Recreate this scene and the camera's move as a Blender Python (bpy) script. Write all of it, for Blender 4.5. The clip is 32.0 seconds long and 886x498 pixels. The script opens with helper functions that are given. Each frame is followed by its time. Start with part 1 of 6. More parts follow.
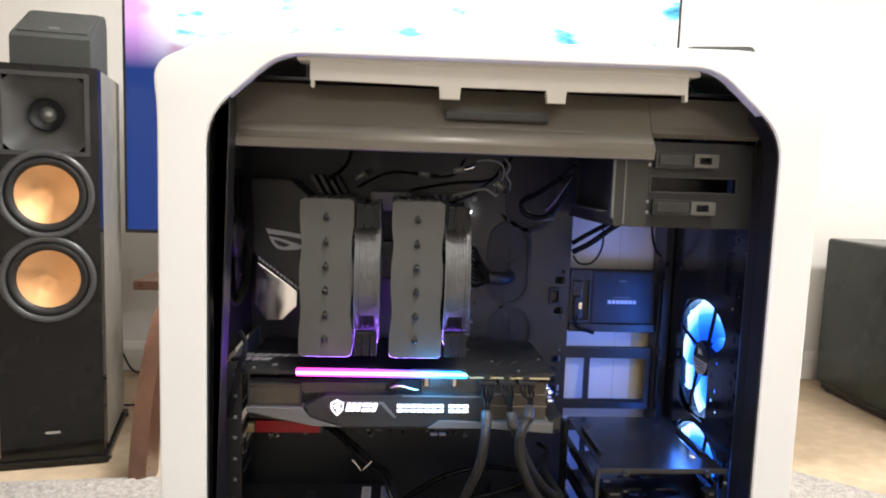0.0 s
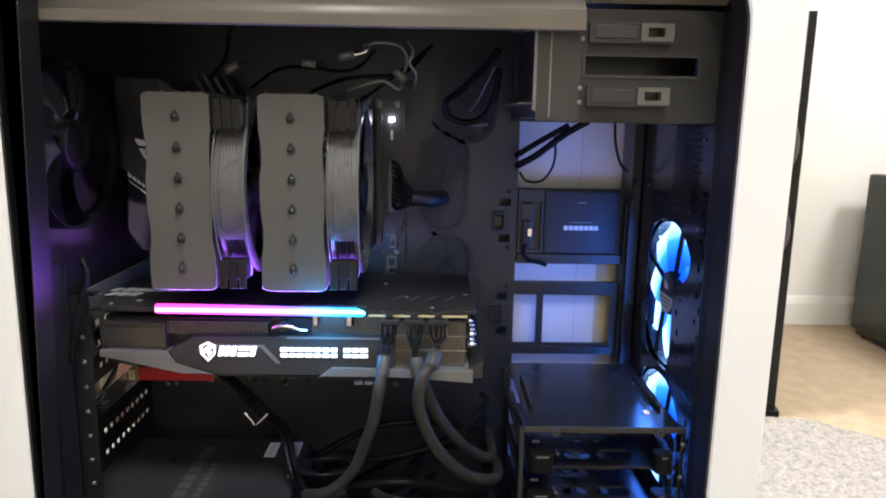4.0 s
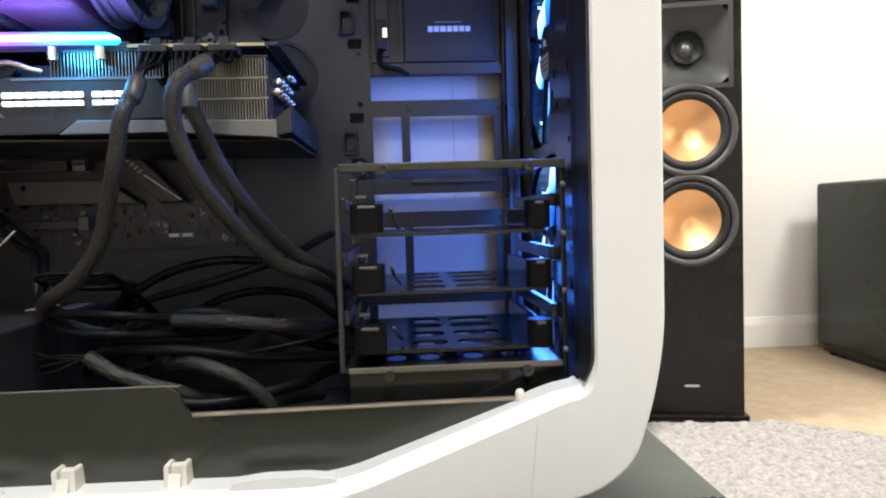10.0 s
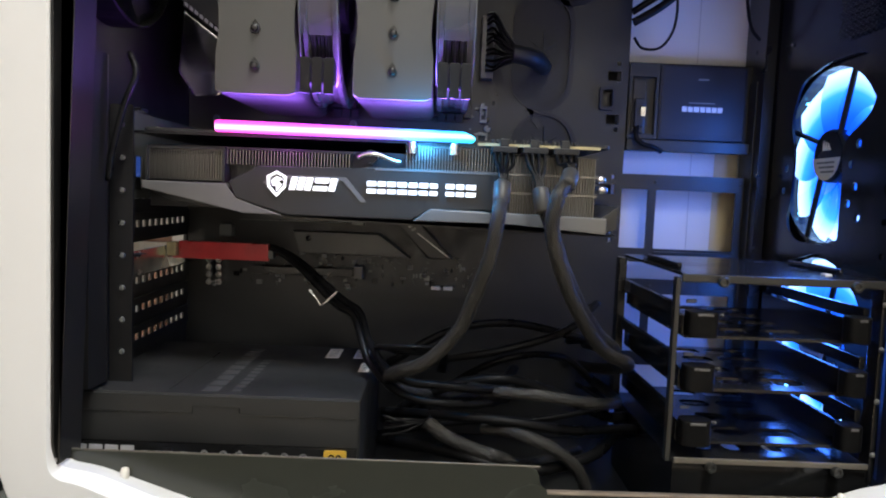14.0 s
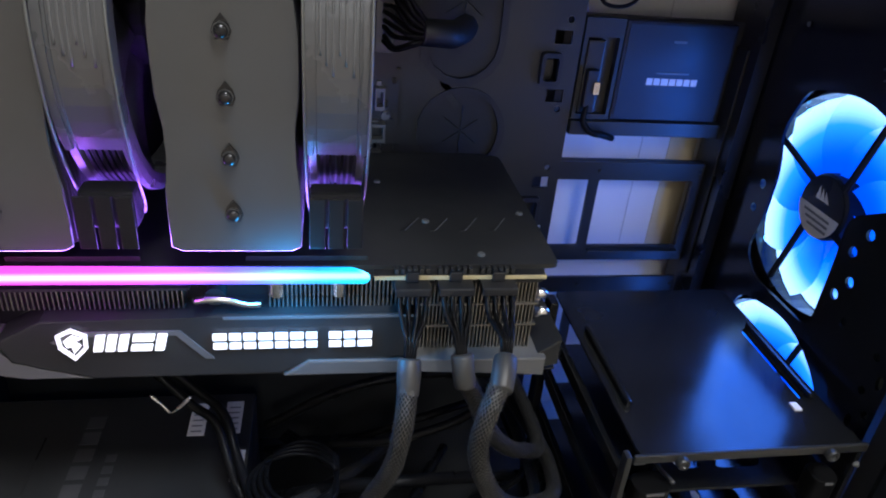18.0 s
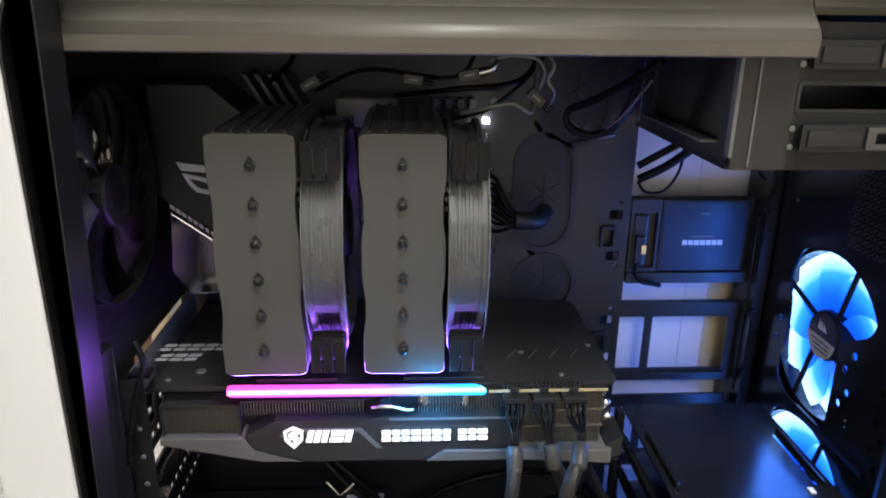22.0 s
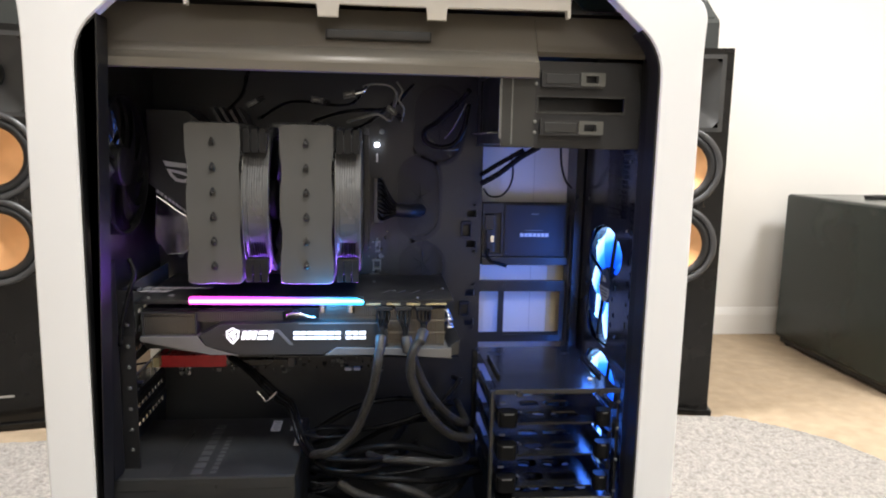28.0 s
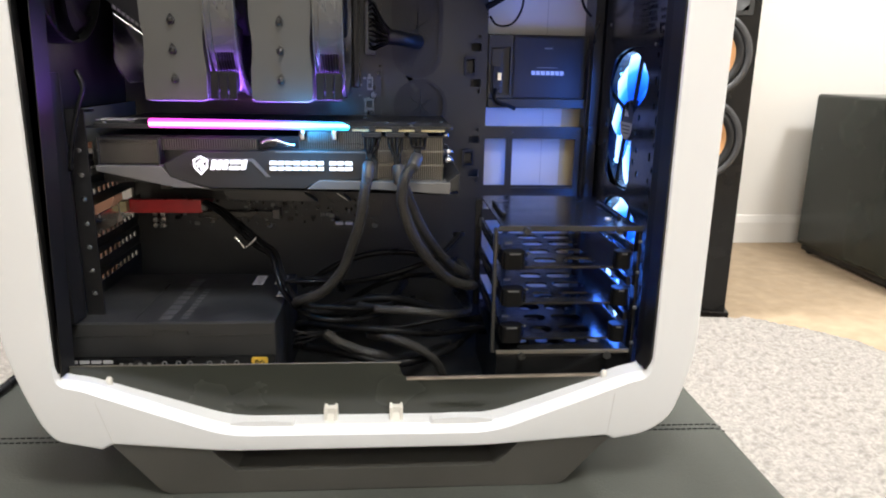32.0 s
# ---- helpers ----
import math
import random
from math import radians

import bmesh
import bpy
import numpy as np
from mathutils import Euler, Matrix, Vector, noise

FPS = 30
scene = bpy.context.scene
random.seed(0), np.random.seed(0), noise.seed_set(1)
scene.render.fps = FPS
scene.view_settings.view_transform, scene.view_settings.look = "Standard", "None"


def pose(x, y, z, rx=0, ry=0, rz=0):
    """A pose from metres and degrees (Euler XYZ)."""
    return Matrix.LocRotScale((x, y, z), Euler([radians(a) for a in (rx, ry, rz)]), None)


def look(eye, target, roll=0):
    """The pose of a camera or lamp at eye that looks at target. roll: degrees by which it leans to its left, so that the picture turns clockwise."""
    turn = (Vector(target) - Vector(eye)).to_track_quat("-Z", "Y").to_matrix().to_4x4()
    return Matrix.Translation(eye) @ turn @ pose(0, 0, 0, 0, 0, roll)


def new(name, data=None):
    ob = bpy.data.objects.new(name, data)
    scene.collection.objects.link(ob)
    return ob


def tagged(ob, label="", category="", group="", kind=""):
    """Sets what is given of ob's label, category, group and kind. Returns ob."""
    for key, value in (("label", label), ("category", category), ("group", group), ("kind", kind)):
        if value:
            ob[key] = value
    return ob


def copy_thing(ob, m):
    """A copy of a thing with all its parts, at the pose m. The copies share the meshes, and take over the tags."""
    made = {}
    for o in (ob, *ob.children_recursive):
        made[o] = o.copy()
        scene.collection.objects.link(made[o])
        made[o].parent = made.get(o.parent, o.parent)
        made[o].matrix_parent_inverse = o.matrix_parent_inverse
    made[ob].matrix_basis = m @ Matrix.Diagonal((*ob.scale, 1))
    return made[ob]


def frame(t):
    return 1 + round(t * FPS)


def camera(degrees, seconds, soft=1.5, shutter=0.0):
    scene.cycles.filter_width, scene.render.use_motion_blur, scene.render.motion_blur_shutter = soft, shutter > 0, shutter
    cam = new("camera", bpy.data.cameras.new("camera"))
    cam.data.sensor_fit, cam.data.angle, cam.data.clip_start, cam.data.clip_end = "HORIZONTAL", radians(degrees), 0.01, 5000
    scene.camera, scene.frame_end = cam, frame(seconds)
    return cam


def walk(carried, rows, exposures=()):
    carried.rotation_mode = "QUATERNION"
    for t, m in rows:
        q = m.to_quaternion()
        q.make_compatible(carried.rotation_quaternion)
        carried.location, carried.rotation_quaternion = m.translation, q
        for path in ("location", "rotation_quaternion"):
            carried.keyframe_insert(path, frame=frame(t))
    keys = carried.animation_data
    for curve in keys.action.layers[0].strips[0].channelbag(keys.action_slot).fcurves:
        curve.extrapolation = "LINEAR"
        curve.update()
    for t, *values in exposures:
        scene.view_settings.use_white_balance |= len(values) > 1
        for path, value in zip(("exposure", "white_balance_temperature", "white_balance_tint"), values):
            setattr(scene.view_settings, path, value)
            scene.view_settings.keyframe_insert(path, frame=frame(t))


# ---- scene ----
cam = camera(64.4, 32.0, 2.0)
PATH = [
    (0, (0.243, -0.62, 0.49), (0.382, 1.363, 0.272), 1.9),
    (0.5, (0.276, -0.732, 0.482), (0.354, 1.253, 0.251), 1.7),
    (1, (0.289, -0.764, 0.476), (0.419, 1.216, 0.224), 0.2),
    (1.5, (0.296, -0.763, 0.457), (0.427, 1.21, 0.157), 0.3),
    (2, (0.31, -0.737, 0.434), (0.439, 1.217, 0.029), -0.8),
    (2.5, (0.322, -0.686, 0.426), (0.453, 1.259, -0.018), 0.7),
    (3, (0.356, -0.619, 0.425), (0.505, 1.339, 0.046), 0.8),
    (3.5, (0.373, -0.554, 0.418), (0.41, 1.402, 0.002), 0.4),
    (4, (0.373, -0.493, 0.445), (0.408, 1.473, 0.081), 1.0),
    (4.5, (0.388, -0.458, 0.454), (0.461, 1.517, 0.147), -2.0),
    (6.5, (0.455, -0.29, 0.407), (0.569, 1.691, 0.159), -2.8),
    (7, (0.463, -0.277, 0.363), (0.617, 1.685, 0.008), -1.8),
    (7.5, (0.468, -0.265, 0.316), (0.645, 1.686, -0.084), -1.7),
    (8, (0.477, -0.271, 0.269), (0.663, 1.653, -0.245), 0.5),
    (8.5, (0.485, -0.288, 0.227), (0.676, 1.648, -0.236), -1.3),
    (9, (0.485, -0.312, 0.185), (0.641, 1.658, -0.119), -2.1),
    (9.5, (0.485, -0.335, 0.182), (0.622, 1.652, 0.002), -2.2),
    (10, (0.482, -0.371, 0.178), (0.605, 1.623, 0.078), -1.7),
    (10.5, (0.486, -0.399, 0.176), (0.626, 1.594, 0.079), -1.7),
    (11, (0.482, -0.419, 0.182), (0.623, 1.575, 0.105), -0.7),
    (11.5, (0.464, -0.426, 0.192), (0.593, 1.569, 0.13), -0.1),
    (12, (0.427, -0.426, 0.199), (0.507, 1.572, 0.146), 0.4),
    (12.5, (0.376, -0.423, 0.205), (0.38, 1.577, 0.164), 1.1),
    (13, (0.34, -0.424, 0.211), (0.295, 1.574, 0.159), 0.5),
    (13.5, (0.304, -0.424, 0.218), (0.256, 1.572, 0.094), 0.2),
    (14, (0.298, -0.402, 0.25), (0.315, 1.592, 0.096), 2.3),
    (14.5, (0.301, -0.309, 0.306), (0.334, 1.684, 0.139), 3.2),
    (16.5, (0.312, -0.164, 0.428), (0.628, 1.571, -0.516), 4.0),
    (17, (0.308, -0.167, 0.434), (0.634, 1.562, -0.516), 5.1),
    (17.5, (0.303, -0.187, 0.449), (0.637, 1.539, -0.505), 5.4),
    (18, (0.3, -0.205, 0.453), (0.633, 1.515, -0.513), 5.3),
    (18.5, (0.301, -0.2, 0.449), (0.629, 1.508, -0.538), 5.3),
    (19, (0.291, -0.194, 0.443), (0.614, 1.516, -0.543), 5.7),
    (19.5, (0.266, -0.207, 0.46), (0.502, 1.582, -0.402), 6.0),
    (20, (0.244, -0.252, 0.508), (0.322, 1.633, -0.156), 5.6),
    (20.5, (0.239, -0.296, 0.524), (0.292, 1.595, -0.124), 5.3),
    (21, (0.248, -0.332, 0.534), (0.282, 1.559, -0.118), 3.0),
    (21.5, (0.26, -0.343, 0.537), (0.299, 1.552, -0.1), 1.1),
    (22, (0.268, -0.349, 0.528), (0.369, 1.542, -0.115), 0.7),
    (22.5, (0.258, -0.406, 0.492), (0.427, 1.515, -0.038), 1.3),
    (23, (0.25, -0.481, 0.455), (0.413, 1.464, 0.021), 2.5),
    (23.5, (0.256, -0.542, 0.429), (0.405, 1.407, 0.005), 2.0),
    (24, (0.262, -0.62, 0.424), (0.404, 1.326, -0.015), 1.6),
    (24.5, (0.267, -0.666, 0.427), (0.42, 1.29, 0.038), 1.7),
    (25, (0.271, -0.664, 0.419), (0.443, 1.291, 0.032), 1.8),
    (25.5, (0.278, -0.646, 0.422), (0.495, 1.299, 0.009), 1.9),
    (26, (0.279, -0.657, 0.446), (0.522, 1.301, 0.118), 2.5),
    (26.5, (0.28, -0.664, 0.455), (0.531, 1.302, 0.183), 2.0),
    (28.5, (0.372, -0.585, 0.434), (0.478, 1.386, 0.107), -0.2),
    (29, (0.414, -0.492, 0.387), (0.389, 1.468, -0.01), -3.1),
    (29.5, (0.427, -0.438, 0.361), (0.36, 1.512, -0.078), -4.5),
    (30, (0.408, -0.449, 0.371), (0.407, 1.502, -0.066), -4.0),
    (30.5, (0.379, -0.494, 0.385), (0.439, 1.466, -0.012), -2.4),
    (31, (0.369, -0.549, 0.382), (0.453, 1.415, 0.013), -1.0),
    (31.5, (0.361, -0.556, 0.363), (0.466, 1.401, -0.035), 0.1),
    (32, (0.356, -0.562, 0.34), (0.504, 1.368, -0.162), 1.0),
]
# seconds, stops, kelvin, tint
EXPOSURE = [(0, 0.3, 6250, 8), (1, 0.45, 6250, 8), (2, 0.3, 6200, 7), (7, 0.3, 6150, 6), (8, 0.1, 6150, 6), (9.5, 0.25, 6150, 6), (14.5, 0.2, 6150, 6), (16.6, -0.1, 5700, 8), (17.6, -0.2, 5700, 8), (18.5, -0.2, 5700, 8), (19.3, -0.05, 5700, 8), (20.2, 0.05, 5750, 7), (22.5, 0.2, 6100, 7), (26.5, 0.28, 6200, 8), (28.8, 0.15, 6150, 7), (30, 0.3, 6150, 6), (32, 0.3, 6200, 7)]
walk(cam, [(t, look(eye, target, roll)) for t, eye, target, roll in PATH], EXPOSURE)

# ---- world and light ----
FLOOR_Z = -0.43
world = bpy.data.worlds.new("night_room")
scene.world = world
world.use_nodes = True
world.node_tree.nodes["Background"].inputs[0].default_value = (0.9, 0.92, 1.0, 1)
world.node_tree.nodes["Background"].inputs[1].default_value = 0.02


def lamp(name, kind, at, energy, color, size=0.1, target=None, size_y=None):
    data = bpy.data.lights.new(name, kind)
    data.energy, data.color = energy, color
    if kind == "AREA":
        data.size = size
        if size_y:
            data.shape, data.size_y = "RECTANGLE", size_y
    else:
        data.shadow_soft_size = size
    ob = new(name, data)
    ob.matrix_world = look(at, target or (at[0], at[1], at[2] - 1))
    return ob


WARM = (1.0, 0.94, 0.885)
lamp("ceiling_lamp_glow", "AREA", (0.6, -0.75, 1.93), 32, WARM, 0.5)
lamp("rear_ceiling_lamp_glow", "AREA", (0.45, -2.45, 1.93), 20, WARM, 0.5)
lamp("far_ceiling_lamp_glow", "AREA", (0.3, 1.35, 1.93), 62, WARM, 0.5)
lamp("side_ceiling_lamp_glow", "AREA", (2.5, 0.6, 1.93), 60, WARM, 0.5)

# ---- materials ----


def material(name, color, rough=0.5, metal=0.0, var=0.15, scale=8.0, bump=0.1, bump_scale=60.0, rough_var=0.12,
             coat=0.0, spec=0.5, emission=None, strength=0.0, spots=None, spot_scale=3.0, spot_amount=0.35, depth=0.002):
    m = bpy.data.materials.new(name)
    m.use_nodes = True
    nt = m.node_tree
    b = nt.nodes["Principled BSDF"]
    co = nt.nodes.new("ShaderNodeTexCoord")
    mapping = nt.nodes.new("ShaderNodeMapping")
    nt.links.new(co.outputs["Object"], mapping.inputs[0])
    n1 = nt.nodes.new("ShaderNodeTexNoise")
    n1.inputs["Scale"].default_value, n1.inputs["Detail"].default_value = scale, 6
    nt.links.new(mapping.outputs[0], n1.inputs["Vector"])
    n2 = nt.nodes.new("ShaderNodeTexNoise")
    n2.inputs["Scale"].default_value, n2.inputs["Detail"].default_value = bump_scale, 3
    nt.links.new(mapping.outputs[0], n2.inputs["Vector"])
    ramp = nt.nodes.new("ShaderNodeMapRange")
    ramp.inputs[1].default_value, ramp.inputs[2].default_value = 0.3, 0.7
    ramp.inputs[3].default_value, ramp.inputs[4].default_value = 1 - var, 1 + var
    nt.links.new(n1.outputs[0], ramp.inputs[0])
    mul = nt.nodes.new("ShaderNodeMix")
    mul.data_type, mul.blend_type = "RGBA", "MULTIPLY"
    mul.inputs[0].default_value = 1
    mul.inputs[6].default_value = (*color, 1)
    nt.links.new(ramp.outputs[0], mul.inputs[7])
    out = mul.outputs[2]
    if spots:
        n3 = nt.nodes.new("ShaderNodeTexNoise")
        n3.inputs["Scale"].default_value, n3.inputs["Detail"].default_value = spot_scale, 8
        nt.links.new(mapping.outputs[0], n3.inputs["Vector"])
        r3 = nt.nodes.new("ShaderNodeMapRange")
        r3.inputs[1].default_value, r3.inputs[2].default_value = 0.45, 0.7
        r3.inputs[4].default_value = spot_amount
        nt.links.new(n3.outputs[0], r3.inputs[0])
        mx = nt.nodes.new("ShaderNodeMix")
        mx.data_type = "RGBA"
        nt.links.new(r3.outputs[0], mx.inputs[0])
        nt.links.new(out, mx.inputs[6])
        mx.inputs[7].default_value = (*spots, 1)
        out = mx.outputs[2]
    nt.links.new(out, b.inputs["Base Color"])
    rr = nt.nodes.new("ShaderNodeMapRange")
    rr.inputs[1].default_value, rr.inputs[2].default_value = 0.3, 0.7
    rr.inputs[3].default_value, rr.inputs[4].default_value = max(0.02, rough - rough_var), min(1, rough + rough_var)
    nt.links.new(n1.outputs[0], rr.inputs[0])
    nt.links.new(rr.outputs[0], b.inputs["Roughness"])
    b.inputs["Metallic"].default_value = metal
    b.inputs["Specular IOR Level"].default_value = spec
    b.inputs["Coat Weight"].default_value = coat
    if bump:
        bp = nt.nodes.new("ShaderNodeBump")
        bp.inputs["Strength"].default_value, bp.inputs["Distance"].default_value = bump, depth
        nt.links.new(n2.outputs[0], bp.inputs["Height"])
        nt.links.new(bp.outputs[0], b.inputs["Normal"])
    if emission:
        b.inputs["Emission Color"].default_value = (*emission, 1)
        b.inputs["Emission Strength"].default_value = strength
    return m


WALL = material("wall_paint", (0.80, 0.78, 0.74), 0.75, var=0.02, scale=2, bump=0.12, bump_scale=220, spec=0.3, depth=0.001)
TRIM = material("trim_paint", (0.82, 0.80, 0.76), 0.4, var=0.02, bump=0.03)
CEIL = material("ceiling_paint", (0.82, 0.81, 0.79), 0.85, var=0.02, bump=0.15, bump_scale=120)
FLOORM = material("tan_carpet", (0.46, 0.36, 0.25), 0.85, var=0.10, scale=16, bump=0.5, bump_scale=330, spots=(0.38, 0.29, 0.19), spot_scale=22, spot_amount=0.5, spec=0.2)
RUGM = material("shag_pile", (0.475, 0.445, 0.410), 0.95, var=0.22, scale=130, bump=1.0, bump_scale=380, spots=(0.20, 0.185, 0.17), spot_scale=55, spot_amount=0.55, spec=0.1, depth=0.006)
LEATHER = material("black_leather", (0.060, 0.064, 0.056), 0.55, var=0.2, scale=6, bump=0.45, bump_scale=420, spec=0.35, depth=0.0008, rough_var=0.06)
THREAD = material("dark_thread", (0.012, 0.012, 0.012), 0.8)
WHITE = material("white_plastic", (0.725, 0.735, 0.745), 0.42, var=0.02, scale=5, bump=0.06, bump_scale=900, spec=0.45, depth=0.0003)
SEAM = material("seam_shadow_grey", (0.63, 0.63, 0.63), 0.6, var=0.02, bump=0.0)
IVORY = material("inner_white_plastic", (0.74, 0.72, 0.66), 0.5, var=0.03, bump=0.05, bump_scale=500, depth=0.0003)
BLACK = material("satin_black_plastic", (0.011, 0.011, 0.0115), 0.36, var=0.2, bump=0.1, bump_scale=600, depth=0.0003)
STEEL = material("black_painted_steel", (0.0145, 0.0150, 0.0145), 0.42, var=0.12, scale=14, bump=0.18, bump_scale=1200, spec=0.5, depth=0.0002)
SATIN = material("satin_grey_black_steel", (0.030, 0.030, 0.028), 0.36, metal=0.25, var=0.12, scale=12, bump=0.15, bump_scale=1200, depth=0.0002)
LIPM = material("gloss_lip_steel", (0.036, 0.039, 0.031), 0.26, var=0.04, scale=9, rough_var=0.02, bump=0.1, bump_scale=1200, depth=0.0002)
FOOTM = material("satin_foot_plastic", (0.062, 0.060, 0.053), 0.4, var=0.1, scale=12, bump=0.15, bump_scale=900, depth=0.0002)
# light brown fold colour carries the bright reflection on the lip's edge
FOLDM = material("highlight_fold_steel", (0.30, 0.25, 0.20), 0.38, metal=0.5, var=0.25, scale=40, bump=0.1, bump_scale=900, depth=0.0002)
# tan tone carries the warm light that the satin black steel reflects
RAIL = material("rail_steel_with_sheen", (0.125, 0.113, 0.092), 0.5, metal=0.15, var=0.1, scale=12, bump=0.15, bump_scale=1200, depth=0.0002)
GLOSS = material("gloss_black_steel", (0.010, 0.0102, 0.0105), 0.2, spec=0.4, var=0.15, scale=18, bump=0.12, bump_scale=300, depth=0.0003, rough_var=0.08)
GREYSTEEL = material("grey_steel", (0.16, 0.165, 0.155), 0.42, metal=0.45, var=0.1, scale=20, bump=0.1, bump_scale=700, depth=0.0002)
CHROME = material("bright_metal", (0.72, 0.71, 0.69), 0.2, metal=1.0, var=0.06, scale=30, bump=0.04)
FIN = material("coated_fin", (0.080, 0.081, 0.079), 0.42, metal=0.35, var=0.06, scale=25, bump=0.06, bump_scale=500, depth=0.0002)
FINSHADE = material("shaded_inner_fin", (0.022, 0.022, 0.021), 0.5, metal=0.3, var=0.1, scale=25)
PIPEEND = material("pipe_end", (0.035, 0.035, 0.036), 0.22, metal=0.7)
SMOKE = material("grey_fan_plastic", (0.080, 0.080, 0.080), 0.32, var=0.08, scale=30, bump=0.08, bump_scale=400, depth=0.0003)
FANBLACK = material("fan_black", (0.007, 0.007, 0.0072), 0.5, var=0.2, bump=0.05, spec=0.25)
RINGDARK = material("dull_fan_ring", (0.006, 0.006, 0.0062), 0.6, var=0.2, bump=0.05, spec=0.1)
REARBLADE = material("smoky_fan_blade", (0.055, 0.057, 0.054), 0.4, var=0.15, scale=30, bump=0.05)
SHROUD = material("card_shroud", (0.022, 0.0225, 0.0225), 0.4, metal=0.15, var=0.12, scale=20, bump=0.15, bump_scale=900, depth=0.0003)
SHROUDGREY = material("card_grey_trim", (0.14, 0.14, 0.136), 0.38, metal=0.35, var=0.08, scale=20, bump=0.08, bump_scale=900, depth=0.0003)
BRONZE = material("nickel_fin", (0.215, 0.205, 0.185), 0.35, metal=0.85, var=0.12, scale=60)
PCB = material("black_pcb", (0.011, 0.0115, 0.012), 0.4, var=0.3, scale=90, bump=0.25, bump_scale=260, spec=0.5, depth=0.0004)
PCBEDGE = material("pcb_edge", (0.42, 0.36, 0.20), 0.5, var=0.2, scale=120)
LETTER = material("white_print", (0.80, 0.79, 0.77), 0.5, var=0.05)
GREYPRINT = material("grey_print", (0.17, 0.17, 0.17), 0.5, var=0.2, scale=60)
FAINTPRINT = material("faint_print", (0.050, 0.050, 0.050), 0.45, var=0.2, scale=60)
GLOWLETTER = material("lit_white_mark", (0.8, 0.8, 0.8), 0.4, emission=(1.0, 0.95, 0.93), strength=1.1)
GOLD = material("gold_badge", (0.72, 0.46, 0.06), 0.35, metal=0.3, var=0.1)
DARKSTRIP = material("label_black", (0.01, 0.01, 0.01), 0.3)
PSUM = material("psu_crinkle", (0.018, 0.0185, 0.018), 0.5, var=0.15, scale=20, bump=0.4, bump_scale=1500, depth=0.0003)
SSDM = material("ssd_case", (0.011, 0.013, 0.021), 0.45, metal=0.2, var=0.1, scale=25, bump=0.1, bump_scale=900, depth=0.0002)
REDPCB = material("red_board", (0.42, 0.015, 0.02), 0.35, var=0.2, scale=60)
CABLE = material("cable_sheath", (0.0060, 0.0060, 0.0064), 0.34, spec=0.10, var=0.2, scale=60, bump=0.2, bump_scale=700, depth=0.0004)
GRIPM = material("dark_grip_plastic", (0.006, 0.006, 0.0062), 0.3, var=0.2, bump=0.05, spec=0.06)
RUBBER = material("rubber", (0.0075, 0.0075, 0.008), 0.55, var=0.2, bump=0.1)
SLEEVE = material("braided_sleeve", (0.042, 0.040, 0.036), 0.45, var=0.25, scale=300, bump=0.0)
SHRINK = material("pale_heat_shrink", (0.040, 0.039, 0.036), 0.5, var=0.15, scale=60, bump=0.2, bump_scale=300, depth=0.0006)
SLEEVECORE = material("wires_under_sleeve", (0.010, 0.010, 0.010), 0.5, var=0.3, scale=120, bump=0.2, bump_scale=500, spec=0.2, depth=0.0005)
PAPER = material("sticker_paper", (0.66, 0.64, 0.60), 0.6, var=0.06, scale=40)
CREASE = material("panel_fold", (0.60, 0.59, 0.58), 0.5, var=0.03)
TAPE = material("beige_tape", (0.66, 0.56, 0.36), 0.6, var=0.05)
BACKWHITE = material("white_sheet_metal", (0.80, 0.79, 0.78), 0.5, var=0.03, scale=4, bump=0.05)
MIRROR = material("polished_plate", (0.86, 0.85, 0.84), 0.14, metal=1.0, var=0.05, scale=40, rough_var=0.05, bump=0.0)
VENEER = material("black_ash_veneer", (0.008, 0.0075, 0.007), 0.14, var=0.25, scale=12, bump=0.05, bump_scale=120, spec=0.3)
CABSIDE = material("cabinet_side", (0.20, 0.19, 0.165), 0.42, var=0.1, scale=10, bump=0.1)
COPPER = material("copper_cone", (0.86, 0.47, 0.22), 0.33, metal=1.0, var=0.04, scale=30, rough_var=0.04, bump=0.03, bump_scale=200, depth=0.0004)
COPPER.node_tree.nodes["Principled BSDF"].inputs["Anisotropic"].default_value = 0.75
spun = COPPER.node_tree.nodes.new("ShaderNodeTangent")
spun.direction_type, spun.axis = "RADIAL", "Y"
COPPER.node_tree.links.new(spun.outputs[0], COPPER.node_tree.nodes["Principled BSDF"].inputs["Tangent"])
RINGM = material("driver_ring", (0.05, 0.05, 0.052), 0.38, var=0.15, bump=0.05)
HORN = material("horn_rubber", (0.03, 0.03, 0.029), 0.5, var=0.12, bump=0.05)
CLOTH = material("grille_cloth", (0.030, 0.033, 0.030), 0.8, var=0.2, scale=60, bump=0.6, bump_scale=900, depth=0.0006)
SUBM = material("semi_gloss_sub_paint", (0.016, 0.022, 0.018), 0.2, var=0.2, scale=5, bump=0.25, bump_scale=220, spots=(0.024, 0.034, 0.028), spot_scale=2, depth=0.0005, spec=0.35, rough_var=0.05)
WOOD = material("dark_cherry_wood", (0.078, 0.034, 0.018), 0.35, var=0.35, scale=10, bump=0.1, bump_scale=80, coat=0.3)
BULB = material("lamp_diffuser", (0.9, 0.9, 0.88), 0.5, emission=WARM, strength=6)
BLUELED = material("blue_led", (0.5, 0.7, 1), 0.3, emission=(0.10, 0.42, 1.0), strength=9)
WHITELED = material("white_led", (1, 1, 1), 0.3, emission=(0.92, 0.94, 1.0), strength=60)
GREENLED = material("green_led", (0.2, 1, 0.4), 0.3, emission=(0.05, 0.8, 0.25), strength=1.2)
STREAK = material("fan_sheen_streak", (0.125, 0.125, 0.125), 0.35, var=0.15, scale=60)
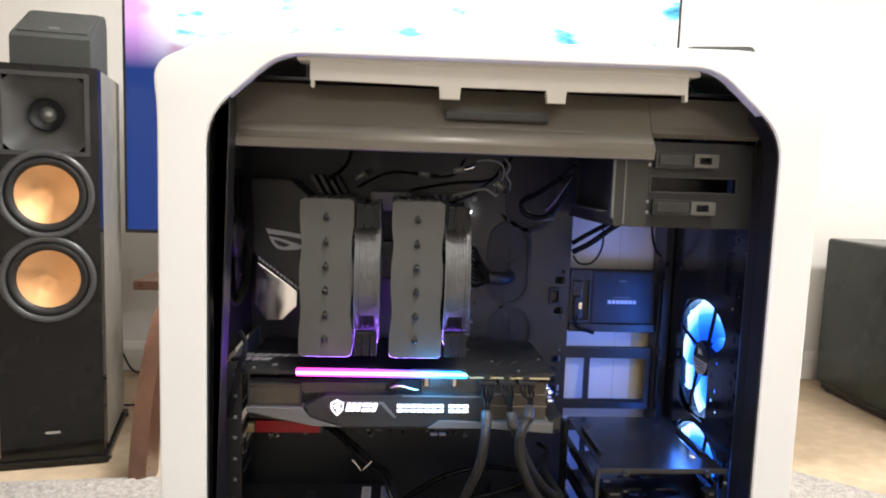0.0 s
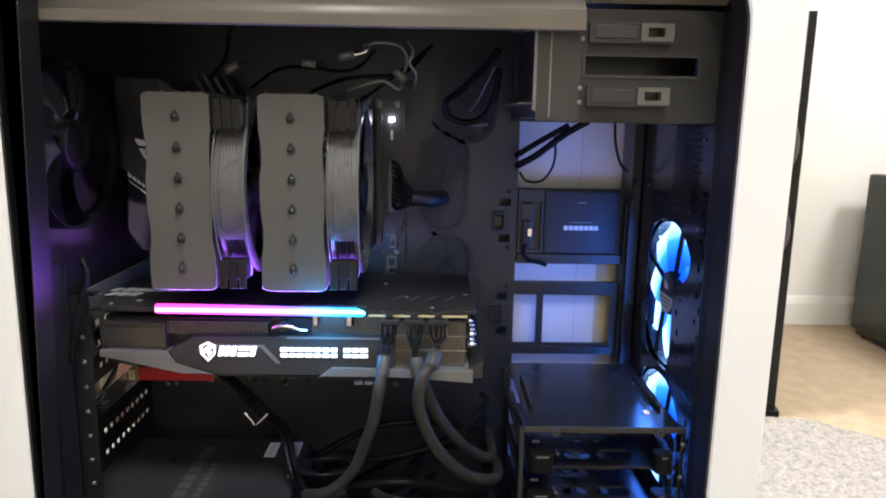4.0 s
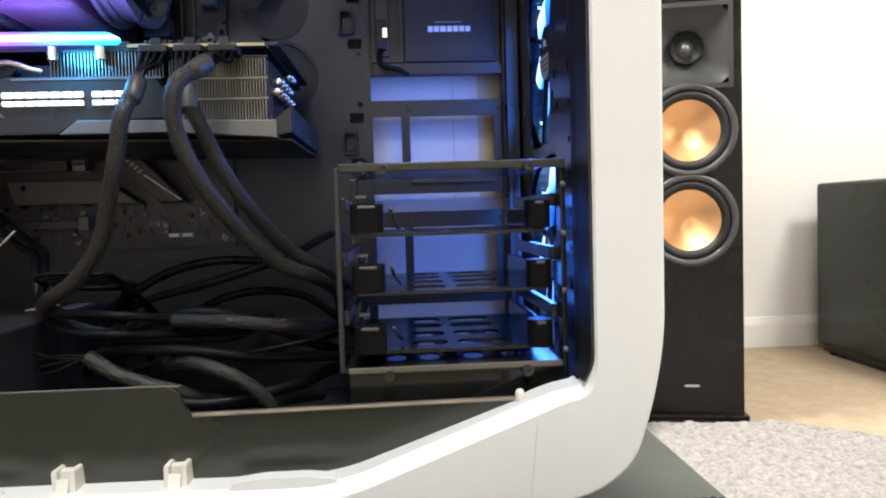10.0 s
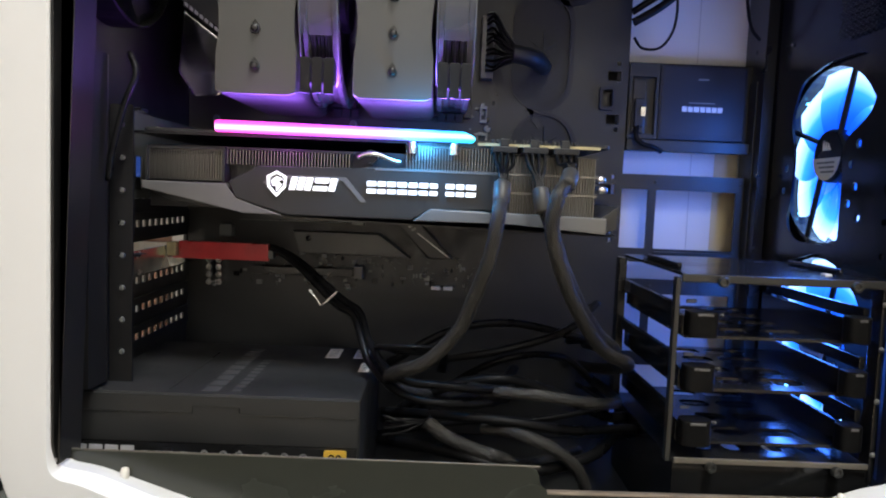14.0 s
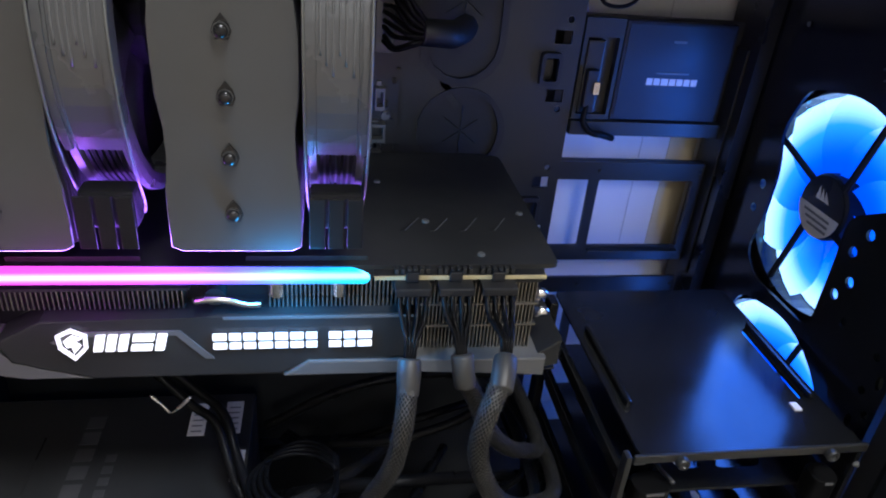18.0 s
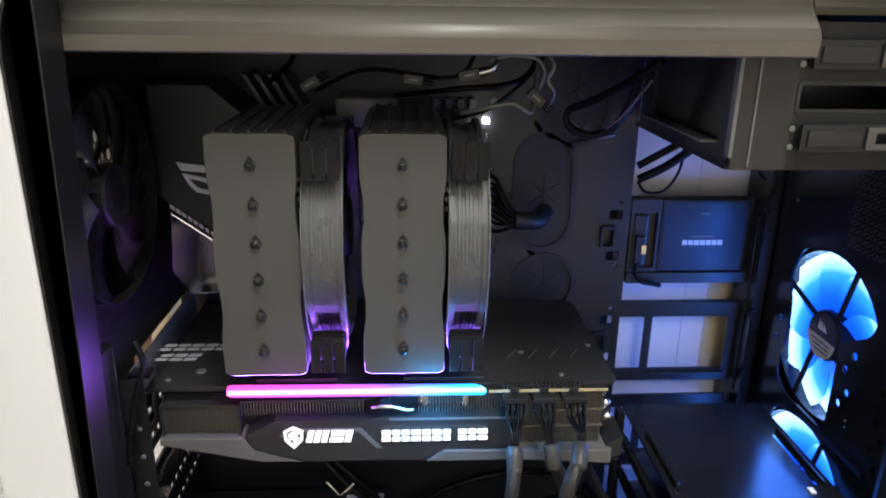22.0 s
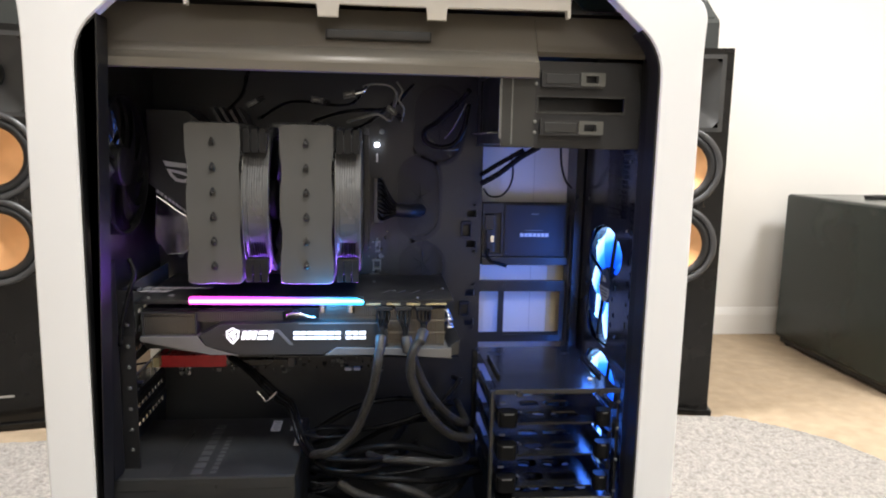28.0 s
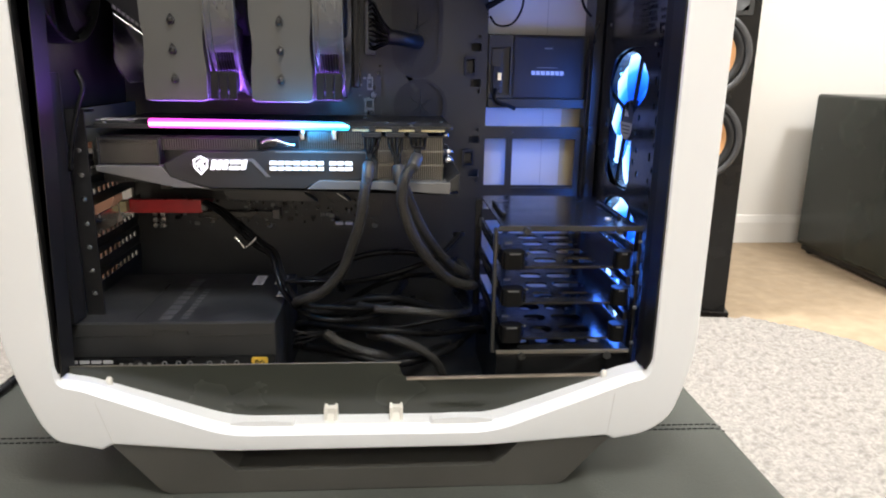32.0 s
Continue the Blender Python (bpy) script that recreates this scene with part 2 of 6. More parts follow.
LATCHGREY = material("latch_grey", (0.085, 0.085, 0.075), 0.4, metal=0.2, var=0.1, scale=30)
DIMLETTER = material("dim_white_print", (0.42, 0.42, 0.42), 0.5, var=0.1)


def glow_blade():
    """Smoky plastic; the light of the rim diodes is put in as emission, brightest towards the blade tips."""
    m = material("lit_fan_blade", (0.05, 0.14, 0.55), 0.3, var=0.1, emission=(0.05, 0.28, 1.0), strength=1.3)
    nt = m.node_tree
    b = nt.nodes["Principled BSDF"]
    co = nt.nodes.new("ShaderNodeTexCoord")
    flat_co = nt.nodes.new("ShaderNodeVectorMath")
    flat_co.operation = "MULTIPLY"
    flat_co.inputs[1].default_value = (0, 1, 1)
    nt.links.new(co.outputs["Object"], flat_co.inputs[0])
    length = nt.nodes.new("ShaderNodeVectorMath")
    length.operation = "LENGTH"
    nt.links.new(flat_co.outputs[0], length.inputs[0])
    info = nt.nodes.new("ShaderNodeObjectInfo")
    spread = nt.nodes.new("ShaderNodeMapRange")
    spread.inputs[3].default_value, spread.inputs[4].default_value = -0.001, 0.001
    nt.links.new(info.outputs["Random"], spread.inputs[0])
    add = nt.nodes.new("ShaderNodeMath")
    add.operation = "ADD"
    nt.links.new(length.outputs["Value"], add.inputs[0])
    nt.links.new(spread.outputs[0], add.inputs[1])
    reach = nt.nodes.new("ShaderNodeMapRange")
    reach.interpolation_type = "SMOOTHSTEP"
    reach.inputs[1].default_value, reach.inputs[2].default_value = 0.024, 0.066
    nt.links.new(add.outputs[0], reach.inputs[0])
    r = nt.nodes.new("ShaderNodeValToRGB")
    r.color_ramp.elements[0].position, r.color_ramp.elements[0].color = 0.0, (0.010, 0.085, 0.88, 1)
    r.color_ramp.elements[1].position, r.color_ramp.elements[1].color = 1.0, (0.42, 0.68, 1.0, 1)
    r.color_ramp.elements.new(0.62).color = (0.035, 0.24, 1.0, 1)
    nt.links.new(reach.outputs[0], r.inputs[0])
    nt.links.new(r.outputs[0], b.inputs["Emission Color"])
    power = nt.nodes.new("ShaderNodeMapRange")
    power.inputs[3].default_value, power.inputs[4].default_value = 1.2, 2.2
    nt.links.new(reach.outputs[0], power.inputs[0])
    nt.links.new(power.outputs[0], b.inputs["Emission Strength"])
    return m


BLADE = glow_blade()


def strip_material():
    """Light bar whose hue runs from pink to violet, blue and cyan along x, hottest along its middle."""
    m = bpy.data.materials.new("light_bar")
    m.use_nodes = True
    nt = m.node_tree
    b = nt.nodes["Principled BSDF"]
    co = nt.nodes.new("ShaderNodeTexCoord")
    sep = nt.nodes.new("ShaderNodeSeparateXYZ")
    nt.links.new(co.outputs["Object"], sep.inputs[0])
    along = nt.nodes.new("ShaderNodeMapRange")
    along.inputs[1].default_value, along.inputs[2].default_value = 0.15, 0.325
    nt.links.new(sep.outputs[0], along.inputs[0])
    r = nt.nodes.new("ShaderNodeValToRGB")
    els = r.color_ramp.elements
    els[0].position, els[0].color = 0.0, (1.0, 0.05, 0.50, 1)
    els[1].position, els[1].color = 1.0, (0.03, 0.62, 0.80, 1)
    for at, col in ((0.32, (0.85, 0.06, 1.0, 1)), (0.62, (0.20, 0.10, 1.0, 1)), (0.84, (0.04, 0.26, 1.0, 1))):
        els.new(at).color = col
    nt.links.new(along.outputs[0], r.inputs[0])
    off = nt.nodes.new("ShaderNodeMath")
    off.operation = "SUBTRACT"
    off.inputs[1].default_value = 0.2897
    nt.links.new(sep.outputs[2], off.inputs[0])
    far = nt.nodes.new("ShaderNodeMath")
    far.operation = "ABSOLUTE"
    nt.links.new(off.outputs[0], far.inputs[0])
    hot = nt.nodes.new("ShaderNodeMapRange")
    hot.interpolation_type = "SMOOTHSTEP"
    hot.inputs[1].default_value, hot.inputs[2].default_value = 0.0003, 0.0030
    hot.inputs[3].default_value, hot.inputs[4].default_value = 1.0, 0.0
    nt.links.new(far.outputs[0], hot.inputs[0])
    white = nt.nodes.new("ShaderNodeMapRange")
    white.inputs[3].default_value, white.inputs[4].default_value = 0.0, 0.13
    nt.links.new(hot.outputs[0], white.inputs[0])
    mx = nt.nodes.new("ShaderNodeMix")
    mx.data_type = "RGBA"
    mx.inputs[7].default_value = (1, 1, 1, 1)
    nt.links.new(white.outputs[0], mx.inputs[0])
    nt.links.new(r.outputs[0], mx.inputs[6])
    nt.links.new(mx.outputs[2], b.inputs["Emission Color"])
    power = nt.nodes.new("ShaderNodeMapRange")
    power.inputs[3].default_value, power.inputs[4].default_value = 2.6, 7.0
    nt.links.new(hot.outputs[0], power.inputs[0])
    nt.links.new(power.outputs[0], b.inputs["Emission Strength"])
    b.inputs["Base Color"].default_value = (0.02, 0.02, 0.02, 1)
    return m


LIGHTBAR = strip_material()


def screen_material():
    """Bright picture of a shore: pale sky and sea with teal and red patches, deep blue at one edge."""
    m = bpy.data.materials.new("lit_screen")
    m.use_nodes = True
    nt = m.node_tree
    b = nt.nodes["Principled BSDF"]
    b.inputs["Base Color"].default_value, b.inputs["Roughness"].default_value = (0.01, 0.01, 0.012, 1), 0.15
    co = nt.nodes.new("ShaderNodeTexCoord")
    mp = nt.nodes.new("ShaderNodeMapping")
    mp.inputs["Scale"].default_value = (3.5, 1, 9)
    nt.links.new(co.outputs["Object"], mp.inputs[0])
    n = nt.nodes.new("ShaderNodeTexNoise")
    n.inputs["Scale"].default_value, n.inputs["Detail"].default_value = 1.6, 5
    nt.links.new(mp.outputs[0], n.inputs["Vector"])
    r = nt.nodes.new("ShaderNodeValToRGB")
    els = r.color_ramp.elements
    els[0].position, els[0].color = 0.28, (0.03, 0.16, 0.26, 1)
    els[1].position, els[1].color = 0.44, (0.85, 0.90, 0.95, 1)
    e = els.new(0.36)
    e.color = (0.12, 0.50, 0.72, 1)
    e = els.new(0.62)
    e.color = (0.98, 0.90, 0.90, 1)
    e = els.new(0.74)
    e.color = (0.72, 0.40, 0.46, 1)
    nt.links.new(n.outputs[0], r.inputs[0])
    sep = nt.nodes.new("ShaderNodeSeparateXYZ")
    nt.links.new(co.outputs["Object"], sep.inputs[0])
    low = nt.nodes.new("ShaderNodeMapRange")
    low.inputs[1].default_value, low.inputs[2].default_value = 0.80, 0.97
    nt.links.new(sep.outputs[2], low.inputs[0])
    mx = nt.nodes.new("ShaderNodeMix")
    mx.data_type = "RGBA"
    nt.links.new(low.outputs[0], mx.inputs[0])
    mx.inputs[6].default_value = (0.002, 0.018, 0.11, 1)
    side = nt.nodes.new("ShaderNodeMapRange")
    side.inputs[1].default_value, side.inputs[2].default_value = -0.63, -0.50
    nt.links.new(sep.outputs[0], side.inputs[0])
    violet = nt.nodes.new("ShaderNodeMix")
    violet.data_type = "RGBA"
    nt.links.new(side.outputs[0], violet.inputs[0])
    violet.inputs[6].default_value = (0.60, 0.28, 0.62, 1)
    nt.links.new(r.outputs[0], violet.inputs[7])
    nt.links.new(violet.outputs[2], mx.inputs[7])
    nt.links.new(mx.outputs[2], b.inputs["Emission Color"])
    b.inputs["Emission Strength"].default_value = 1.6
    return m


SCREEN = screen_material()

# ---- shape helpers ----


def thing(name, at, label, category, group="", kind=""):
    ob = new(name)
    ob.empty_display_size = 0.05
    ob.location = at
    return tagged(ob, label, category, group, kind)


def deeper(t, dy, dz=0.0):
    """Sets a thing a little deeper into the case."""
    t.location.y += dy
    t.location.z += dz


def mesh_of(name, bm, mat):
    me = bpy.data.meshes.new(name)
    bmesh.ops.recalc_face_normals(bm, faces=bm.faces[:])
    bm.to_mesh(me)
    bm.free()
    me.materials.append(mat)
    return me


def part(name, bm, mat, parent=None, label="", smooth=False):
    """Links a bmesh, drawn in world places, as one mesh under a thing or a part."""
    ob = new(name, mesh_of(name, bm, mat) if isinstance(bm, bmesh.types.BMesh) else bm)
    if smooth:
        for p in ob.data.polygons:
            p.use_smooth = True
    if parent:
        ob.parent = parent
        if parent.type == "EMPTY":
            ob.matrix_parent_inverse = Matrix.Translation(-Vector(parent.location))
    if label:
        ob["label"] = label
    return ob


def box(x0, x1, y0, y1, z0, z1, bevel=0.0, bm=None, seg=2):
    bm = bm or bmesh.new()
    m = Matrix.LocRotScale(((x0 + x1) / 2, (y0 + y1) / 2, (z0 + z1) / 2), None, (abs(x1 - x0), abs(y1 - y0), abs(z1 - z0)))
    made = bmesh.ops.create_cube(bm, size=1, matrix=m)["verts"]
    if bevel:
        edges = list({e for v in made for e in v.link_edges})
        bmesh.ops.bevel(bm, geom=edges, offset=bevel, segments=seg, affect="EDGES", profile=0.6)
    return bm


def flat(axis, a, b, d):
    """A point with the plane coordinates a, b and the depth d along axis."""
    return {"x": (d, a, b), "y": (a, d, b), "z": (a, b, d)}[axis]


def prism(points, axis, d0, d1, bevel=0.0, bm=None, seg=2):
    """The outline of points, drawn out along axis from d0 to d1."""
    bm = bm or bmesh.new()
    lo = [bm.verts.new(flat(axis, a, b, d0)) for a, b in points]
    hi = [bm.verts.new(flat(axis, a, b, d1)) for a, b in points]
    f0, f1 = bm.faces.new(lo), bm.faces.new(hi)
    n = len(points)
    for i in range(n):
        bm.faces.new((lo[i], lo[(i + 1) % n], hi[(i + 1) % n], hi[i]))
    if bevel:
        edges = list(f0.edges) + list(f1.edges)
        bmesh.ops.bevel(bm, geom=edges, offset=bevel, segments=seg, affect="EDGES", profile=0.6)
    return bm


def rounded(points, radius, steps=5):
    """The outline with its corners rounded; radius is one number or one for each corner."""
    out, n = [], len(points)
    for i, p in enumerate(points):
        r = radius[i] if isinstance(radius, (list, tuple)) else radius
        p, a, b = Vector(p), Vector(points[i - 1]), Vector(points[(i + 1) % n])
        u, v = a - p, b - p
        k = min(r, u.length * 0.45, v.length * 0.45)
        if k < 1e-5:
            out.append(tuple(p))
            continue
        s, e = p + u.normalized() * k, p + v.normalized() * k
        for j in range(steps + 1):
            t = j / steps
            out.append(tuple(s * (1 - t) ** 2 + p * 2 * t * (1 - t) + e * t * t))
    return out


def rectangle(a0, a1, b0, b1):
    return [(a0, b0), (a1, b0), (a1, b1), (a0, b1)]


def oval(a, b, ra, rb, n=20):
    return [(a + ra * math.cos(2 * math.pi * i / n), b + rb * math.sin(2 * math.pi * i / n)) for i in range(n)]


def stadium(a, b, half, length, n=8):
    """An upright slot, half wide on each side, with half-round ends."""
    out = []
    for i in range(n + 1):
        t = math.pi * i / n
        out.append((a + half * math.cos(t), b + length - half + half * math.sin(t)))
    for i in range(n + 1):
        t = math.pi + math.pi * i / n
        out.append((a + half * math.cos(t), b - length + half + half * math.sin(t)))
    return out


def plate(outline, holes, axis, d0, d1, bm=None):
    """A plate along axis from d0 to d1 with holes right through it."""
    bm = bm or bmesh.new()
    for d in (d0, d1):
        edges = []
        for loop in [outline, *holes]:
            vs = [bm.verts.new(flat(axis, a, b, d)) for a, b in loop]
            edges += [bm.edges.new((vs[i], vs[(i + 1) % len(vs)])) for i in range(len(vs))]
        bmesh.ops.triangle_fill(bm, use_beauty=True, use_dissolve=False, edges=edges)
    bm.verts.ensure_lookup_table()
    half = len(bm.verts) // 2
    k = 0
    for loop in [outline, *holes]:
        n = len(loop)
        for i in range(n):
            a, b = k + i, k + (i + 1) % n
            bm.faces.new((bm.verts[a], bm.verts[b], bm.verts[half + b], bm.verts[half + a]))
        k += n
    return bm


def turned(profile, centre, axis="z", n=32, bm=None, arc=1.0, cap=True):
    """A profile of (radius, along) turned round an axis through centre."""
    bm = bm or bmesh.new()
    rings = []
    for r, h in profile:
        ring = []
        for i in range(n):
            t = 2 * math.pi * i / n * arc
            a, b = r * math.cos(t), r * math.sin(t)
            p = flat(axis, a, b, h)
            ring.append(bm.verts.new(Vector(p) + Vector(centre)))
        rings.append(ring)
    for lo, hi in zip(rings, rings[1:]):
        for i in range(n if arc == 1.0 else n - 1):
            j = (i + 1) % n
            bm.faces.new((lo[i], lo[j], hi[j], hi[i]))
    if arc == 1.0 and cap:
        if profile[0][0] > 1e-6:
            bm.faces.new(rings[0])
        if profile[-1][0] > 1e-6:
            bm.faces.new(rings[-1])
    return bm


def rod(a, b, r, n=12, bm=None):
    bm = bm or bmesh.new()
    a, b = Vector(a), Vector(b)
    q = (b - a).to_track_quat("Z", "Y").to_matrix().to_4x4()
    m = Matrix.Translation((a + b) / 2) @ q
    bmesh.ops.create_cone(bm, cap_ends=True, segments=n, radius1=r, radius2=r, depth=(b - a).length, matrix=m)
    return bm


def smooth_line(points, steps=6):
    pts = [Vector(p) for p in points]
    pts = [2 * pts[0] - pts[1]] + pts + [2 * pts[-1] - pts[-2]]
    out = []
    for i in range(1, len(pts) - 2):
        p0, p1, p2, p3 = pts[i - 1:i + 3]
        for j in range(steps):
            t = j / steps
            out.append(0.5 * ((2 * p1) + (p2 - p0) * t + (2 * p0 - 5 * p1 + 4 * p2 - p3) * t * t + (3 * p1 - p0 - 3 * p2 + p3) * t ** 3))
    out.append(pts[-2])
    return out


def hose(points, r, n=8, steps=6, bm=None, wob=0.0):
    """A round cable through points."""
    bm = bm or bmesh.new()
    line = smooth_line(points, steps)
    prev, up = None, Vector((0.12, 0.3, 1)).normalized()
    for i, p in enumerate(line):
        d = (line[min(i + 1, len(line) - 1)] - line[max(i - 1, 0)]).normalized()
        s = d.cross(up)
        if s.length < 0.05:
            s = d.cross(Vector((1, 0, 0)))
        s.normalize()
        u = s.cross(d).normalized()
        up = u
        rr = r * (1 + wob * math.sin(i * 2.4))
        ring = [bm.verts.new(p + rr * (s * math.cos(2 * math.pi * k / n) + u * math.sin(2 * math.pi * k / n))) for k in range(n)]
        if prev:
            for k in range(n):
                bm.faces.new((prev[k], prev[(k + 1) % n], ring[(k + 1) % n], ring[k]))
        else:
            bm.faces.new(ring)
        prev = ring
    bm.faces.new(prev)
    return bm


def cable(name, points, r, mat, label, category="cable", group="", **kw):
    bm = hose(points, r, **kw)
    ob = part(name, bm, mat, smooth=True)
    return tagged(ob, label, category, group)

# ---- the room ----
X0, X1, Y0, Y1, TOP = -2.3, 3.6, -3.2, 2.52, 2.0


def structure(name, bm, mat, label, category):
    return tagged(part(name, bm, mat), label, category, kind="structure")


structure("floor", box(X0, X1, Y0, Y1, FLOOR_Z - 0.05, FLOOR_Z), FLOORM, "tan mottled low-pile floor of the living room", "floor")
structure("wall_north", box(X0 - 0.1, X1 + 0.1, Y1, Y1 + 0.1, FLOOR_Z - 0.05, TOP), WALL, "plain warm white painted wall behind the television", "wall")
structure("wall_south", box(X0 - 0.1, X1 + 0.1, Y0 - 0.1, Y0, FLOOR_Z - 0.05, TOP), WALL, "plain warm white painted wall", "wall")
structure("wall_west", box(X0 - 0.1, X0, Y0, Y1, FLOOR_Z - 0.05, TOP), WALL, "plain warm white painted wall", "wall")
structure("wall_east", box(X1, X1 + 0.1, Y0, Y1, FLOOR_Z - 0.05, TOP), WALL, "plain warm white painted wall", "wall")
structure("ceiling", box(X0 - 0.1, X1 + 0.1, Y0 - 0.1, Y1 + 0.1, TOP, TOP + 0.1), CEIL, "flat white ceiling", "ceiling")
SKIRT = [(0, 0), (0.016, 0), (0.016, 0.095), (0.012, 0.108), (0.006, 0.125), (0, 0.13)]
bm = prism([(Y1 - a, FLOOR_Z + 0.001 + b) for a, b in SKIRT], "x", X0, X1)
structure("baseboard", bm, TRIM, "white moulded baseboard along the wall", "baseboard")
bm = prism([(X1 - a, FLOOR_Z + 0.001 + b) for a, b in SKIRT], "y", Y0, Y1 - 0.02)
structure("baseboard", bm, TRIM, "white moulded baseboard along the wall", "baseboard")
bm = prism([(X0 + a, FLOOR_Z + 0.001 + b) for a, b in SKIRT], "y", Y0, Y1 - 0.02)
structure("baseboard", bm, TRIM, "white moulded baseboard along the wall", "baseboard")


def ceiling_light(x, y):
    t = thing("ceiling_light", (x, y, TOP), "round flush ceiling light with a warm diffuser", "lamp", "ceiling lights")
    part("base_ring", turned([(0.0, TOP), (0.27, TOP), (0.27, TOP - 0.03), (0.255, TOP - 0.035), (0.0, TOP - 0.03)], (x, y, 0)), TRIM, t)
    part("diffuser", turned([(0.252, TOP - 0.031), (0.24, TOP - 0.05), (0.12, TOP - 0.058), (0.0, TOP - 0.06)], (x, y, 0)), BULB, t, "glowing warm diffuser", True)


ceiling_light(0.6, -0.75)
ceiling_light(0.45, -2.45)
ceiling_light(0.3, 1.35)
ceiling_light(2.5, 0.6)


def wall_outlet(x, z):
    t = thing("wall_outlet", (x, Y1, z), "white double wall outlet plate", "outlet", "wall outlets")
    part("cover_plate", box(x - 0.036, x + 0.036, Y1 - 0.006, Y1, z - 0.058, z + 0.058, 0.002), TRIM, t)
    for dz in (-0.02, 0.02):
        part("socket", turned([(0.0, -0.008), (0.014, -0.008), (0.015, -0.006), (0.015, 0.0)], (x, Y1, z + dz), "y", 16), IVORY, t)


wall_outlet(-0.95, -0.03)
wall_outlet(2.62, -0.03)


# -- rug: one thick uneven sheet of pile with a ragged edge
def shag_rug():
    random.seed(5)
    corners = [(-1.25, -1.1), (1.95, -1.1), (1.95, 0.6), (1.80, 0.98), (1.70, 1.26), (1.50, 1.44), (1.1, 1.49), (0.6, 1.45), (-0.2, 1.39), (-1.1, 1.31), (-1.3, 1.22)]
    t = thing("rug", (0.35, 0.3, FLOOR_Z), "thick pale grey mottled shag rug on the tan floor", "rug")
    part("backing", prism(rounded(corners, 0.12), "z", FLOOR_Z, FLOOR_Z + 0.012, 0.004), RUGM, t)

    def depth_inside(x, y):
        best, hit = 9.0, False
        for (ax, ay), (bx, by) in zip(corners, corners[1:] + corners[:1]):
            if (ay > y) != (by > y) and x < (bx - ax) * (y - ay) / (by - ay) + ax:
                hit = not hit
            lx, ly = bx - ax, by - ay
            u = max(0, min(1, ((x - ax) * lx + (y - ay) * ly) / (lx * lx + ly * ly)))
            best = min(best, math.hypot(x - ax - u * lx, y - ay - u * ly))
        return best if hit else -best
    nx, ny, sx, sy = 330, 268, 0.0103, 0.0103
    ox, oy = -1.36, -1.15
    verts, faces, index = [], [], {}
    for iy in range(ny):
        for ix in range(nx):
            x, y = ox + ix * sx + random.uniform(-0.004, 0.004), oy + iy * sy + random.uniform(-0.004, 0.004)
            d = depth_inside(x, y)
            if d < -0.02:
                continue
            p = Vector((x * 22, y * 22, 0.0))
            h = 0.018 + 0.006 * noise.noise(p) + 0.004 * noise.noise(p * 2.7) + random.uniform(-0.004, 0.005)
            h *= min(1, max(0.05, (d + 0.02) / 0.05))
            index[ix, iy] = len(verts)
            verts.append((x, y, FLOOR_Z + 0.013 + h))
    for iy in range(ny - 1):
        for ix in range(nx - 1):
            q = [index.get(k) for k in ((ix, iy), (ix + 1, iy), (ix + 1, iy + 1), (ix, iy + 1))]
            if None not in q:
                faces.append(q)
    me = bpy.data.meshes.new("tufted_surface")
    me.from_pydata(verts, [], faces)
    me.materials.append(RUGM)
    tagged(part("tufted_surface", me, RUGM, t, smooth=True), kind="stuff")


shag_rug()


# -- ottoman under the computer
def ottoman():
    zt = -0.0235
    x0, x1, y0, y1 = -0.093, 0.712, -0.42, 0.335
    t = thing("ottoman", (0.31, -0.05, FLOOR_Z), "black leather ottoman with stitched top seams", "ottoman")
    part("body", box(x0 + 0.012, x1 - 0.012, y0 + 0.012, y1 - 0.012, FLOOR_Z + 0.05, zt - 0.055, 0.012), LEATHER, t)
    bm = box(x0, x1, y0, y1, zt - 0.06, zt, 0.022, seg=7)
    for e in bm.edges:
        e.smooth = True
    part("cushion_top", bm, LEATHER, t, smooth=True)
    for x in (x0 + 0.05, x1 - 0.05):
        for y in (y0 + 0.05, y1 - 0.05):
            part("foot", turned([(0.018, 0), (0.024, 0.05), (0.0, 0.052)], (x, y, FLOOR_Z), n=14), BLACK, t)
    # twin seams of stitches across the back and along the sides
    for dy in (0.0, 0.009):
        n = 130
        for i in range(n):
            x = x0 + 0.004 + (x1 - x0 - 0.008) * i / n
            near = max(0, 0.022 - min(x - x0, x1 - x))
            zz = zt + 0.0004 - (0.022 - math.sqrt(0.022 ** 2 - near ** 2))
            if x < 0.03 or x > 0.62:
                bm = box(x, x + 0.0044, 0.083 + dy, 0.0840 + dy, zz - 0.0012, zz + 0.0007)
                part("stitch", bm, THREAD, t)


ottoman()


# -- television and its console
def television():
    x0, x1, z0, z1, y = -0.675, 1.222, 0.248, 1.318, 1.85
    t = thing("television", (0.27, y, 0.105), "large flat television showing a bright shore scene", "television")
    part("back_shell", box(x0, x1, y + 0.006, y + 0.05, z0, z1, 0.006), BLACK, t)
    part("screen", box(x0 + 0.008, x1 - 0.008, y, y + 0.005, z0 + 0.012, z1 - 0.008), SCREEN, t, "lit screen")
    for a, b, c, d in ((x0, x0 + 0.008, z0, z1), (x1 - 0.008, x1, z0, z1), (x0 + 0.008, x1 - 0.008, z0, z0 + 0.012), (x0 + 0.008, x1 - 0.008, z1 - 0.008, z1)):
        part("bezel", box(a, b, y - 0.003, y + 0.005, c, d), BLACK, t)
    for x in (-0.2, 0.74):
        part("foot", prism([(y - 0.1, 0.105), (y + 0.14, 0.105), (y + 0.03, z0 + 0.03), (y + 0.01, z0 + 0.03)], "x", x, x + 0.03), BLACK, t)


